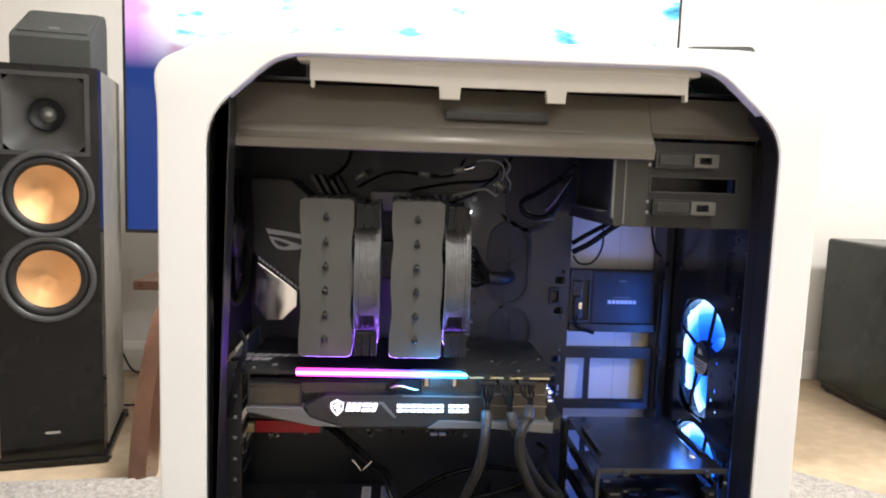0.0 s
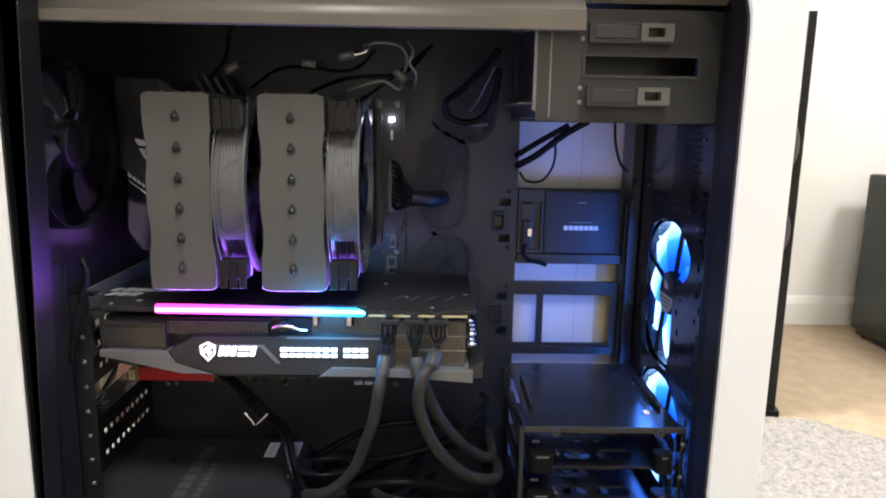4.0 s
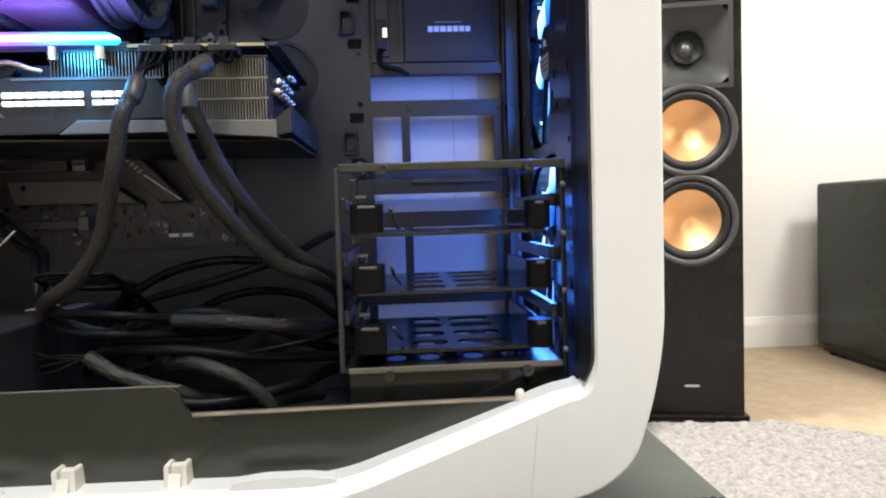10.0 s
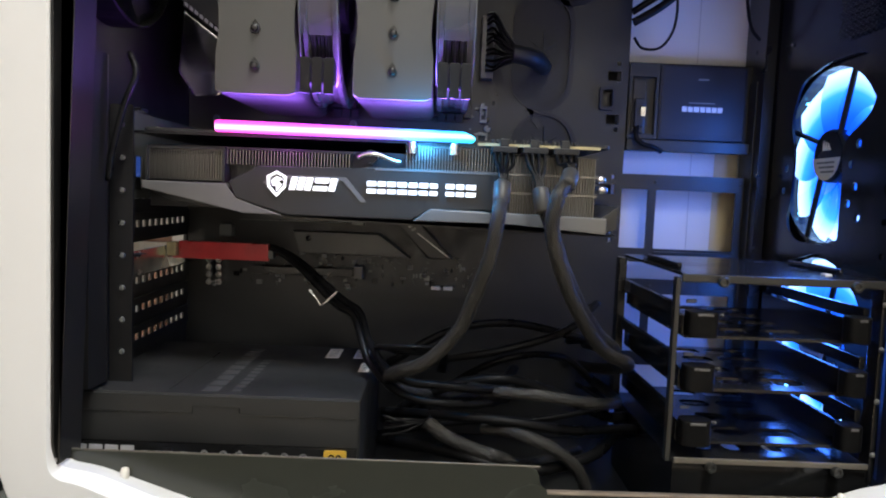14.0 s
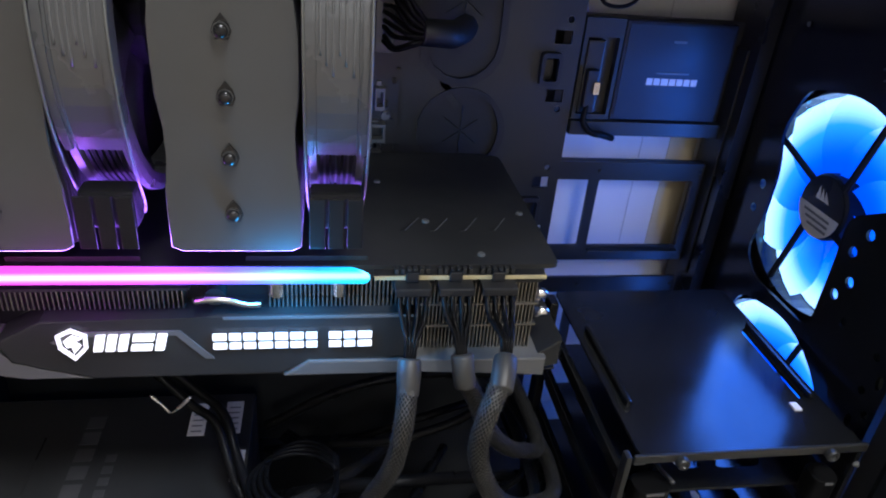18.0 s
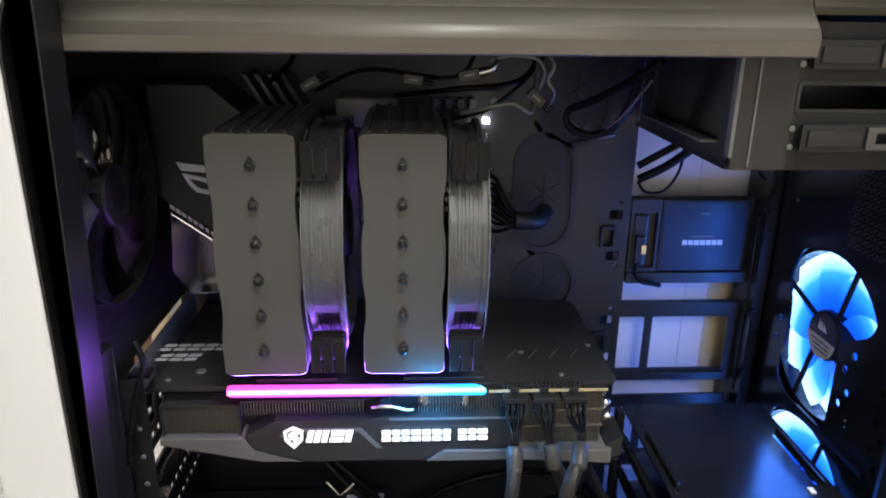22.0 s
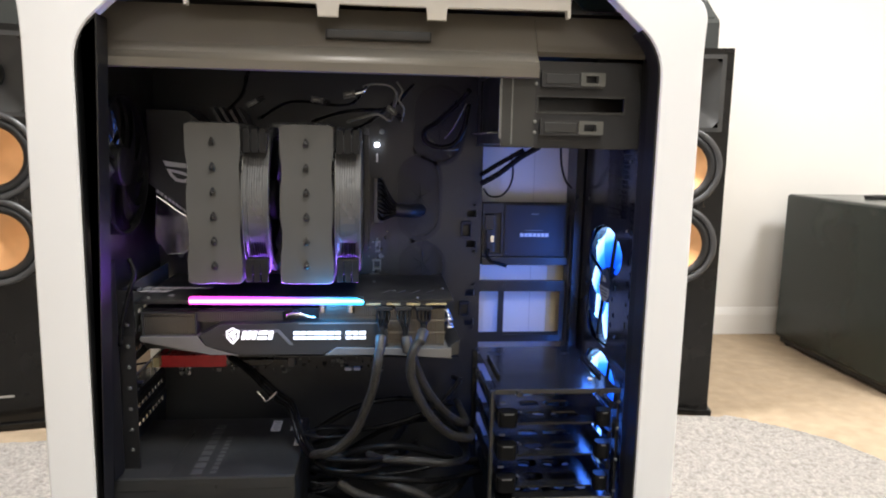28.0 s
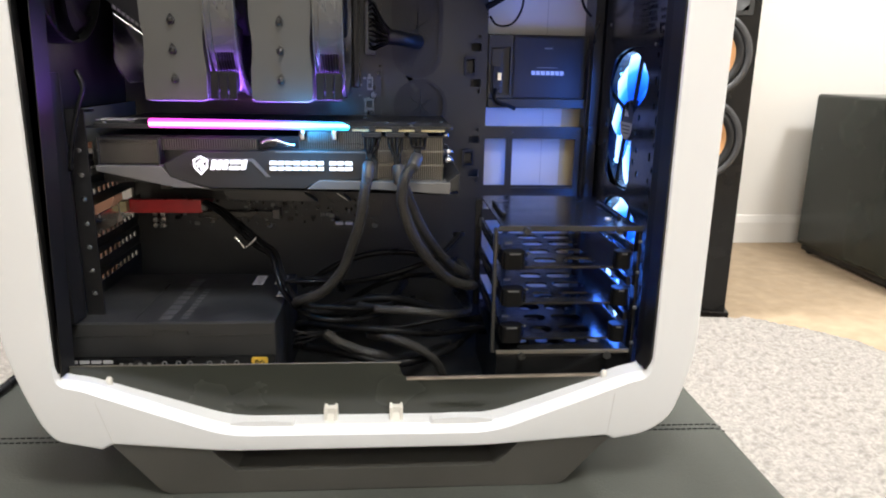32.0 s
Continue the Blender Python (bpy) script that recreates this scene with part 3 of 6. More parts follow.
def tv_console():
    t = thing("tv_console", (0.27, 1.75, FLOOR_Z), "dark cherry wood television console with curved side legs", "console")
    part("top_board", box(-0.600, 1.19, 1.70, 2.10, 0.075, 0.105, 0.004), WOOD, t)
    part("shelf", box(-0.42, 0.98, 1.55, 2.05, -0.2, -0.175, 0.003), WOOD, t)
    for x in (-0.49, 1.03):
        outer = [(1.33, FLOOR_Z), (1.36, -0.30), (1.44, -0.12), (1.56, 0.02), (1.71, 0.075)]
        inner = [(1.83, 0.075), (1.66, 0.0), (1.54, -0.13), (1.465, -0.30), (1.44, FLOOR_Z)]
        line = [(p.x, p.y) for p in smooth_line([(a, b, 0) for a, b in outer], 5)] + [(p.x, p.y) for p in smooth_line([(a, b, 0) for a, b in inner], 5)]
        part("curved_leg", prism(line, "x", x, x + 0.05, 0.004), WOOD, t)
        part("rear_leg", box(x, x + 0.05, 2.0, 2.06, FLOOR_Z, 0.075, 0.004), WOOD, t)


tv_console()
television()


# -- floor-standing loudspeakers
def tower_speaker(m, label):
    """Built standing on the origin with its front towards -y."""
    w, d, h = 0.14, 0.42, 1.182
    t = thing("tower_speaker", (0, 0, 0), label, "speaker", "tower speakers")
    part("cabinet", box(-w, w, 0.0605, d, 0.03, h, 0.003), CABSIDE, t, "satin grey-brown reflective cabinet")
    hz = 1.045
    holes = [oval(0, z, 0.112, 0.112, 36) for z in (0.568, 0.815)] + [rectangle(-0.106, 0.106, hz - 0.106, hz + 0.106)]
    part("front_baffle", plate(rectangle(-w, w, 0.02, h), holes, "y", 0.0, 0.06), VENEER, t, "gloss black front baffle")
    part("plinth", box(-w - 0.012, w + 0.012, -0.012, d + 0.01, 0.0, 0.022, 0.004), VENEER, t)
    for z in (0.568, 0.815):
        c = (0, 0, z)
        ring = part("woofer", turned([(0.127, 0.0), (0.129, -0.007), (0.122, -0.012), (0.112, -0.010), (0.109, -0.002), (0.111, 0.012)], c, "y", 48, cap=False), RINGM, t, "woofer with a black trim ring", True)
        part("surround", turned([(0.110, -0.001), (0.104, -0.008), (0.095, -0.009), (0.088, -0.002), (0.084, 0.004)], c, "y", 48, cap=False), RUBBER, ring, smooth=True)
        part("cone", turned([(0.085, 0.003), (0.05, 0.017), (0.022, 0.026), (0.0, 0.027)], c, "y", 48, cap=False), COPPER, ring, "spun copper cone", True)
    horn = part("horn", plate(rounded(rectangle(-0.118, 0.118, hz - 0.118, hz + 0.118), 0.004), [rectangle(-0.1052, 0.1052, hz - 0.1052, hz + 0.1052)], "y", -0.004, 0.004), HORN, t, "square rubber horn")
    bm = bmesh.new()
    sides = 32
    rings = []
    for k in range(7):
        f = k / 6
        ring = []
        for i in range(sides):
            a = 2 * math.pi * (i + 0.5) / sides
            ca, sa = math.cos(a), math.sin(a)
            sq = 0.105 / max(abs(ca), abs(sa))
            r = (sq * (1 - f) + 0.03 * f) if f < 1 else 0.022
            ring.append(bm.verts.new((r * ca, -0.003 + 0.045 * f ** 0.7, hz + r * sa)))
        rings.append(ring)
    for lo, hi in zip(rings, rings[1:]):
        for i in range(sides):
            j = (i + 1) % sides
            bm.faces.new((lo[i], lo[j], hi[j], hi[i]))
    part("flare", bm, HORN, horn, smooth=True)
    part("tweeter", turned([(0.046, 0.020), (0.047, 0.026), (0.034, 0.032), (0.022, 0.044)], (0, 0, hz), "y", 32, cap=False), FANBLACK, horn, smooth=True)
    part("tweeter_dome", turned([(0.022, 0.044), (0.013, 0.034), (0.007, 0.028), (0.0, 0.026)], (0, 0, hz), "y", 24, cap=False), GREYSTEEL, horn, "small dull metal dome", True)
    part("badge", box(-0.02, 0.02, -0.002, 0.0, 0.10, 0.107), CHROME, t, "small bright badge")
    for x in (-w - 0.006, w + 0.006):
        for y in (0.012, d - 0.02):
            part("spike_foot", turned([(0.004, -0.002), (0.012, 0.006), (0.012, 0.012), (0.0, 0.013)], (x, y, 0), n=10), BLACK, t)
    t.matrix_world = m
    return t


left = tower_speaker(pose(-0.762, 1.488, FLOOR_Z + 0.002, 0, 0, 13), "tall gloss black tower speaker with two copper cones")
copy_thing(left, pose(1.288, 1.535, FLOOR_Z + 0.002, 0, 0, -12))


def height_speaker(m, label):
    """Wedge-topped speaker that lies on a tower speaker."""
    t = thing("height_speaker", (0, 0, 0), label, "speaker", "height speakers")
    prof = [(0.0, 0.0), (0.0, 0.082), (0.02, 0.095), (0.215, 0.192), (0.25, 0.19), (0.27, 0.165), (0.27, 0.0)]
    part("cabinet", prism(prof, "x", -0.106, 0.106, 0.003), CLOTH, t)
    part("grille", prism([(0.026, 0.0985), (0.205, 0.1875), (0.205, 0.1925), (0.026, 0.1035)], "x", -0.094, 0.094, 0.002), CLOTH, t, "sloping cloth grille")
    part("badge", box(-0.014, 0.014, 0.050, 0.055, 0.115, 0.1205), GREYPRINT, t)
    t.matrix_world = m
    return t


hs = height_speaker(pose(-0.760, 1.53, FLOOR_Z + 1.1845, 0, 0, 12), "dark wedge-shaped height speaker on a tower speaker")
copy_thing(hs, pose(1.291, 1.58, FLOOR_Z + 1.1845, 0, 0, -14))


def subwoofer():
    x0, x1, y0, y1, z1 = 2.160, 2.80, 1.60, 2.37, 0.256
    t = thing("subwoofer", (2.55, 2.05, FLOOR_Z), "huge black semi-gloss subwoofer cabinet on the floor", "subwoofer")
    part("cabinet", box(x0, x1, y0 + 0.02, y1, FLOOR_Z + 0.035, z1, 0.02, seg=4), SUBM, t)
    part("front_grille", box(x0 + 0.004, x1 - 0.004, y0, y0 + 0.022, FLOOR_Z + 0.04, z1 - 0.004, 0.012, seg=3), CLOTH, t, "dark cloth front grille")
    part("plinth", box(x0 + 0.02, x1 - 0.02, y0 + 0.03, y1 - 0.02, FLOOR_Z + 0.012, FLOOR_Z + 0.036), BLACK, t)
    for x in (x0 + 0.05, x1 - 0.05):
        for y in (y0 + 0.06, y1 - 0.05):
            part("foot", turned([(0.02, 0), (0.024, 0.013), (0, 0.014)], (x, y, FLOOR_Z), n=14), RUBBER, t)
    r = thing("remote_control", (2.42, 2.12, z1), "small dark remote control lying on the subwoofer", "remote")
    part("body", box(2.36, 2.49, 2.10, 2.14, z1, z1 + 0.014, 0.005), BLACK, r)
    for k in range(5):
        part("button", box(2.375 + 0.02 * k, 2.385 + 0.02 * k, 2.112, 2.124, z1 + 0.0138, z1 + 0.016, 0.001), RUBBER, r)


subwoofer()

# audio rack at the edge of the view, left of the left tower speaker


def audio_rack():
    t = thing("audio_rack", (-1.25, 1.95, FLOOR_Z), "dark metal audio rack beside the tower speaker", "rack")
    for z in (-0.34, -0.06, 0.22, 0.42):
        part("shelf", box(-1.55, -0.99, 1.75, 2.2, z, z + 0.02, 0.004), BLACK, t)
    for x in (-1.54, -1.02):
        for y in (1.77, 2.16):
            part("post", box(x, x + 0.025, y, y + 0.025, FLOOR_Z, 0.44, 0.003), BLACK, t)
    for z, h in ((-0.32, 0.13), (-0.04, 0.11), (0.44, 0.16)):
        a = thing("amplifier", (-1.27, 1.95, z), "black audio component on the rack", "amplifier", "audio components")
        part("case", box(-1.5, -1.05, 1.79, 2.14, z + 0.012, z + h, 0.004), CLOTH, a)
        part("front_panel", box(-1.5, -1.05, 1.775, 1.789, z + 0.012, z + h, 0.002), BLACK, a)
        for x in (-1.47, -1.08):
            for y in (1.82, 2.1):
                part("foot", turned([(0.012, 0), (0.014, 0.012), (0, 0.0125)], (x, y, z), n=10), RUBBER, a)
        part("knob", turned([(0.018, -0.014), (0.018, 0.0)], (-1.12, 1.775, z + h / 2), "y", 16), GREYSTEEL, a)


audio_rack()
cable("speaker_wire", [(-0.93, 2.0, FLOOR_Z + 0.004), (-0.84, 2.06, FLOOR_Z + 0.005), (-0.74, 2.03, FLOOR_Z + 0.005), (-0.6, 2.1, FLOOR_Z + 0.005), (-0.45, 2.2, FLOOR_Z + 0.005)], 0.004, CABLE, "thin dark speaker wire lying along the floor")
cable("extension_cable", [(-0.98, Y1 - 0.02, -0.04), (-0.96, Y1 - 0.06, -0.2), (-0.9, Y1 - 0.05, FLOOR_Z + 0.03), (-0.8, Y1 - 0.08, FLOOR_Z + 0.006), (-0.5, Y1 - 0.1, FLOOR_Z + 0.006)], 0.004, CABLE, "black power cord hanging from the outlet to the floor")
cable("mains_cable", [(0.050, 0.20, 0.06), (0.02, 0.26, 0.02), (-0.04, 0.305, -0.0165), (-0.066, 0.302, -0.0170), (-0.0755, 0.26, -0.0185), (-0.080, 0.18, -0.0200), (-0.0840, 0.10, -0.0225), (-0.0875, 0.0, -0.0258), (-0.092, -0.12, -0.0320), (-0.105, -0.22, -0.06), (-0.14, -0.27, -0.20), (-0.18, -0.28, FLOOR_Z + 0.04)], 0.0055, CABLE, "black power cord lying along the edge of the ottoman", n=12)

# ---- the computer case ----
def sharp_bevel(bm, test, offset, seg=3):
    bmesh.ops.recalc_face_normals(bm, faces=bm.faces[:])
    edges = [e for e in bm.edges if len(e.link_faces) == 2 and e.calc_face_angle() > 0.6 and all(test(v.co) for v in e.verts)]
    bmesh.ops.bevel(bm, geom=edges, offset=offset, segments=seg, affect="EDGES", profile=0.5)
    return bm


CASE_Y = 0.264
OUTER = rounded([(0.076, 0.030), (0.113, 0.0215), (0.1225, 0.0265), (0.215, 0.0175), (0.434, 0.0175), (0.546, 0.0250), (0.5535, 0.0215), (0.582, 0.0265), (0.6035, 0.042), (0.6145, 0.076), (0.6205, 0.110),
                 (0.6215, 0.40), (0.6215, 0.535), (0.624, 0.572), (0.567, 0.604), (0.10, 0.600), (0.039, 0.573), (0.043, 0.535), (0.0425, 0.40), (0.0425, 0.120), (0.053, 0.079), (0.066, 0.044)],
                [0.012, 0.0015, 0.0015, 0.02, 0.02, 0.0015, 0.0015, 0.012, 0.015, 0.02, 0.03, 0.05, 0.02, 0.02, 0.03, 0.03, 0.02, 0.02, 0.05, 0.03, 0.02, 0.015])
OPENING = rounded([(0.0870, 0.0850), (0.104, 0.0822), (0.218, 0.0395), (0.444, 0.0380), (0.561, 0.0822), (0.5760, 0.0850), (0.5825, 0.096), (0.583, 0.532), (0.520, 0.587), (0.144, 0.584), (0.0835, 0.530), (0.0825, 0.096)],
                  [0.004, 0.008, 0.02, 0.02, 0.008, 0.004, 0.012, 0.025, 0.02, 0.02, 0.025, 0.012])
case = thing("computer_case", (0.333, 0.12, -0.0235), "white tower computer case with its side open on an ottoman", "computer case")
bm = plate(OUTER, [OPENING], "y", -0.012, 0.0015)
# inner edge: a wide chamfer along the lower bar that runs out into a narrow one up the sides
RIMMED = {}
for (ax, az), (bx, bz), (dx, dz) in zip(OPENING[-1:] + OPENING[:-1], OPENING, OPENING[1:] + OPENING[:1]):
    n = Vector((dz - az, ax - dx)).normalized()
    RIMMED[round(bx, 4), round(bz, 4)] = n if n.dot(Vector((bx - 0.333, bz - 0.31))) > 0 else -n
inner = [v for v in bm.verts if (round(v.co.x, 4), round(v.co.z, 4)) in RIMMED]
bmesh.ops.subdivide_edges(bm, edges=[e for e in bm.edges if abs(e.verts[0].co.y - e.verts[1].co.y) > 0.01 and all(v in inner for v in e.verts)], cuts=1)
for v in bm.verts:
    n = RIMMED.get((round(v.co.x, 4), round(v.co.z, 4)))
    if n is not None and v.co.y < 0.001:
        f = max(0.0, min(1.0, (0.102 - v.co.z) / 0.026))
        cut = 0.0012 + 0.0058 * f * f * (3 - 2 * f)
        if v.co.y < -0.0119:
            v.co.x, v.co.z = v.co.x + n.x * cut, v.co.z + n.y * cut
        else:
            v.co.y = -0.012 + cut
RING = {(round(a, 4), round(b, 4)) for a, b in OUTER}
sharp_bevel(bm, lambda c: c.y < -0.0119 and (round(c.x, 4), round(c.z, 4)) in RING, 0.0034, 4)
for e in bm.edges:
    e.smooth = len(e.link_faces) == 2 and e.calc_face_angle() < 0.34
part("side_frame", bm, WHITE, case, "thick white plastic side frame", True)
INSET = [((a - 0.333) * 0.985 + 0.333, (b - 0.30) * 0.985 + 0.30) for a, b in OUTER]
SHELL = [((a - 0.333) * 0.965 + 0.333, (b - 0.30) * 0.965 + 0.30) for a, b in OUTER]
part("frame_rim", plate(INSET, [SHELL], "y", 0.002, 0.030), WHITE, case)
ring = list(zip(INSET, SHELL))
keep = [k for k in range(len(ring)) if not (ring[k][0][0] < 0.075 and 0.05 < ring[k][0][1] < 0.555)]
start = max(k for k in range(len(ring)) if ring[k][0][0] < 0.075 and ring[k][0][1] < 0.2 and ring[k][0][1] > 0.05) + 1
order = [k % len(ring) for k in range(start, start + len(ring)) if (k % len(ring)) in keep]
part("outer_shell", prism([ring[k][0] for k in order] + [ring[k][1] for k in reversed(order)], "y", 0.0305, CASE_Y), WHITE, case)
# black liner behind the sides of the opening
for side in (-1, 1):
    run = [p for p in OPENING if side * (p[0] - 0.333) > 0 and 0.0868 < p[1] < 0.565]
    back = [(a - RIMMED[round(a, 4), round(b, 4)].x * 0.0016, b - RIMMED[round(a, 4), round(b, 4)].y * 0.0016) for a, b in run]
    part("opening_liner", prism(run + back[::-1], "y", -0.0098, 0.0140), BLACK, case)
LEDGE = [p for p in OPENING if p[1] < 0.0870]
LEDGE.sort()
part("frame_ledge", prism([*LEDGE, *((a, b - 0.004) for a, b in reversed(LEDGE))], "y", 0.0015, 0.012), WHITE, case)
part("far_side_panel", prism(INSET, "y", CASE_Y + 0.0005, CASE_Y + 0.006), BACKWHITE, case, "white steel far side panel")
RIM = [((a - 0.333) * 0.988 + 0.333, (b - 0.30) * 0.988 + 0.30) for a, b in OUTER]
part("rear_trim", plate(RIM, [SHELL], "y", CASE_Y + 0.0065, CASE_Y + 0.010), BLACK, case)
# seams in the side frame by the lower corners
for x, low in ((0.111, 0.1226), (0.5505, 0.5464)):
    part("seam", prism([(x, 0.067), (x + 0.0008, 0.067), (low + 0.0008, 0.0285), (low, 0.0285)], "y", -0.0122, -0.0115), SEAM, case)
# white catch strip with two tabs under the top of the frame
bm = prism([(0.166, 0.566), (0.280, 0.566), (0.280, 0.554), (0.298, 0.554), (0.298, 0.566), (0.376, 0.566), (0.376, 0.554), (0.393, 0.554), (0.393, 0.566), (0.505, 0.566), (0.505, 0.590), (0.166, 0.590)], "y", 0.012, 0.018, 0.0008)
part("catch_strip", bm, IVORY, case, "ivory catch strip with two tabs")
part("catch_ledge", box(0.155, 0.515, 0.010, 0.034, 0.582, 0.592, 0.002), IVORY, case)
for x in (0.167, 0.502):
    part("catch_hook", box(x, x + 0.003, 0.012, 0.02, 0.560, 0.567), IVORY, case)
# pegs and clips on the lower edge of the frame
for x in (0.119, 0.5445):
    part("peg", turned([(0.0026, 0.0), (0.0026, 0.005), (0.0018, 0.0068), (0.0, 0.0072)], (x, 0.003, 0.0750), n=12), IVORY, case, smooth=True)
for x in (0.3035, 0.3605):
    for side in (-1, 1):
        part("clip_prong", prism(rounded(rectangle(x + side * 0.0045 - 0.0014, x + side * 0.0045 + 0.0014, 0.030, 0.0505), 0.0012, 3), "y", 0.000, 0.0125, 0.0005), IVORY, case)
    part("clip_web", prism([(x - 0.0032, 0.031), (x + 0.0032, 0.031), (x + 0.0032, 0.0488), (x - 0.0032, 0.0488)], "y", 0.0040, 0.0105), IVORY, case)
    part("clip_ramp", prism([(-0.004, 0.0365), (0.000, 0.0365), (0.000, 0.046)], "x", x - 0.0030, x + 0.0030), IVORY, case)
for x in (0.245, 0.418):
    part("catch", prism([(x - 0.03, 0.036), (x + 0.03, 0.036), (x + 0.026, 0.0415), (x + 0.012, 0.043), (x - 0.012, 0.043), (x - 0.026, 0.0415)], "y", -0.006, 0.004, 0.0006), WHITE, case)
# black foot under the frame
bm = prism([(0.120, 0.026), (0.158, -0.020), (0.166, -0.0235), (0.504, -0.0235), (0.513, -0.018), (0.551, 0.024), (0.470, 0.022), (0.458, 0.008), (0.447, -0.0035), (0.222, -0.0035), (0.210, 0.009), (0.200, 0.022)], "y", -0.0095, 0.03, 0.0012)
part("front_foot", bm, FOOTM, case, "satin black angled foot")
part("foot_core", box(0.168, 0.500, 0.031, 0.235, -0.0235, 0.0265, 0.002), BLACK, case)

# inner steel shell
part("chassis_floor", box(0.090, 0.575, 0.016, 0.245, 0.0275, 0.0300), STEEL, case)
part("chassis_top", box(0.075, 0.590, 0.05, 0.24, 0.545, 0.552), STEEL, case)
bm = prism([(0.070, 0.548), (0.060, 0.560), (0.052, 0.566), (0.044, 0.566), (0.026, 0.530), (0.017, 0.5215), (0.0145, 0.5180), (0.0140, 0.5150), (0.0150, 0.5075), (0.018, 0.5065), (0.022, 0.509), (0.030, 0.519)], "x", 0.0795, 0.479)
part("top_rail", bm, RAIL, case, "satin dark rolled steel top rail with its warm sheen painted in")
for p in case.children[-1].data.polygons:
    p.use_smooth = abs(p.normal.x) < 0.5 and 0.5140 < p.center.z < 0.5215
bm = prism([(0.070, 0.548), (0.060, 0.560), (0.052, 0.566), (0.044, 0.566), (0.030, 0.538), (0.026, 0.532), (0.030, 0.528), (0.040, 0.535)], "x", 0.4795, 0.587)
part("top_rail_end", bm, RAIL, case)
part("top_liner", box(0.070, 0.592, 0.036, 0.24, 0.568, 0.571), BLACK, case)
part("liner_front", box(0.160, 0.510, 0.0362, 0.0382, 0.5715, 0.5815), BLACK, case)
part("rail_latch", box(0.286, 0.381, 0.024, 0.05, 0.537, 0.546, 0.002), STEEL, case, "long dark latch")
part("rail_screw", turned([(0.003, 0.0), (0.0025, -0.0015), (0.0, -0.002)], (0.086, 0.017, 0.508), "y", 10), GREYSTEEL, case)
part("rail_corner", prism([(0.5875, 0.53), (0.520, 0.586), (0.46, 0.586), (0.545, 0.53), (0.5875, 0.50)], "y", 0.06, 0.064), BLACK, case)
part("power_led", turned([(0.0024, -0.002), (0.0, -0.0025)], (0.535, 0.055, 0.571), "y", 10), GREENLED, case, "small green indicator light")
# lower lip of the chassis: a plate with a step and a folded edge in a highlight tone
LIP = rounded([(0.079, 0.038), (0.588, 0.036), (0.588, 0.0768), (0.3665, 0.0752), (0.3625, 0.0912), (0.079, 0.0918)], [0, 0, 0, 0.0035, 0.0055, 0], 6)
bm = prism(LIP, "y", 0.0028, 0.0055, 0.0008)
for v in bm.verts:
    v.co.y += 0.18 * (0.0915 - v.co.z)
part("lower_lip", bm, LIPM, case, "satin dark stepped lower lip")
part("lip_fold", prism([(0.3695, 0.0741), (0.585, 0.0757), (0.585, 0.0774), (0.3695, 0.0760)], "y", 0.0042, 0.0088, 0.0006), FOLDM, case, "folded edge with a painted highlight")
EDGE = [(0.081, 0.0921), (0.200, 0.0919), (0.352, 0.0916), (0.3572, 0.0908), (0.3612, 0.0880), (0.3632, 0.0835), (0.3645, 0.0785), (0.3665, 0.0757), (0.3705, 0.0750)]
# rim in the paler tone as the bright line along the lip
part("lip_rim", hose([(a, 0.0036 + 0.18 * (0.0915 - b), b) for a, b in EDGE], 0.0006, 6, 6), RAIL, case, "thin rim with a painted highlight", True)
# rear wall with fan grille and slot covers
SLOT_Z = [0.134 + 0.0213 * k for k in range(8)]
holes = [oval(0.074, 0.420, 0.054, 0.066, 36)] + [rectangle(0.112, 0.230, z - 0.0075, z + 0.0075) for z in SLOT_Z]
part("rear_wall", plate(rectangle(0.016, 0.24, 0.03, 0.545), holes, "x", 0.070, 0.0725), STEEL, case)
bm = bmesh.new()
for iz in range(-9, 10):
    for iy in range(-8, 9):
        y, z = 0.074 + iy * 0.0085 + (0.00425 if iz % 2 else 0), 0.420 + iz * 0.0074
        if (y - 0.074) ** 2 + (z - 0.420) ** 2 < 0.0040 and y > 0.022:
            for k in range(6):
                a, b = math.pi * (k / 3 + 1 / 6), math.pi * ((k + 1) / 3 + 1 / 6)
                if k < 3:
                    rod((0.0695, y + 0.0049 * math.cos(a), z + 0.0049 * math.sin(a)), (0.0695, y + 0.0049 * math.cos(b), z + 0.0049 * math.sin(b)), 0.0007, 4, bm)
tagged(part("fan_grille", bm, STEEL, case, "black hexagonal wire grille"), kind="stuff")
cover = plate(rectangle(0.108, 0.232, -0.0082, 0.0082), [rectangle(0.1205 + 0.0116 * k, 0.1275 + 0.0116 * k, -0.0026, 0.0026) for k in range(9)], "x", 0.0728, 0.0742)
cover_mesh = mesh_of("slot_cover", cover, STEEL)
for k, z in enumerate(SLOT_Z):
    if k not in (3, 6, 7):
        ob = part("slot_cover", cover_mesh, STEEL, case)
        ob.matrix_parent_inverse = Matrix.Translation(-Vector(case.location)) @ Matrix.Translation((0, 0, z))
part("slot_rail", plate(rectangle(0.083, 0.098, 0.105, 0.30), [oval(0.0905, z + 0.004, 0.0022, 0.0022, 8) for z in SLOT_Z], "y", 0.060, 0.062), BLACK, case)
for z in SLOT_Z[:7]:
    part("slot_screw", turned([(0.002, -0.0012), (0.0016, -0.002), (0.0, -0.0022)], (0.092, 0.0598, z + 0.004), "y", 8), GREYSTEEL, case)
part("rear_flange", box(0.0795, 0.0825, 0.018, 0.024, 0.093, 0.50, 0.001), BLACK, case)
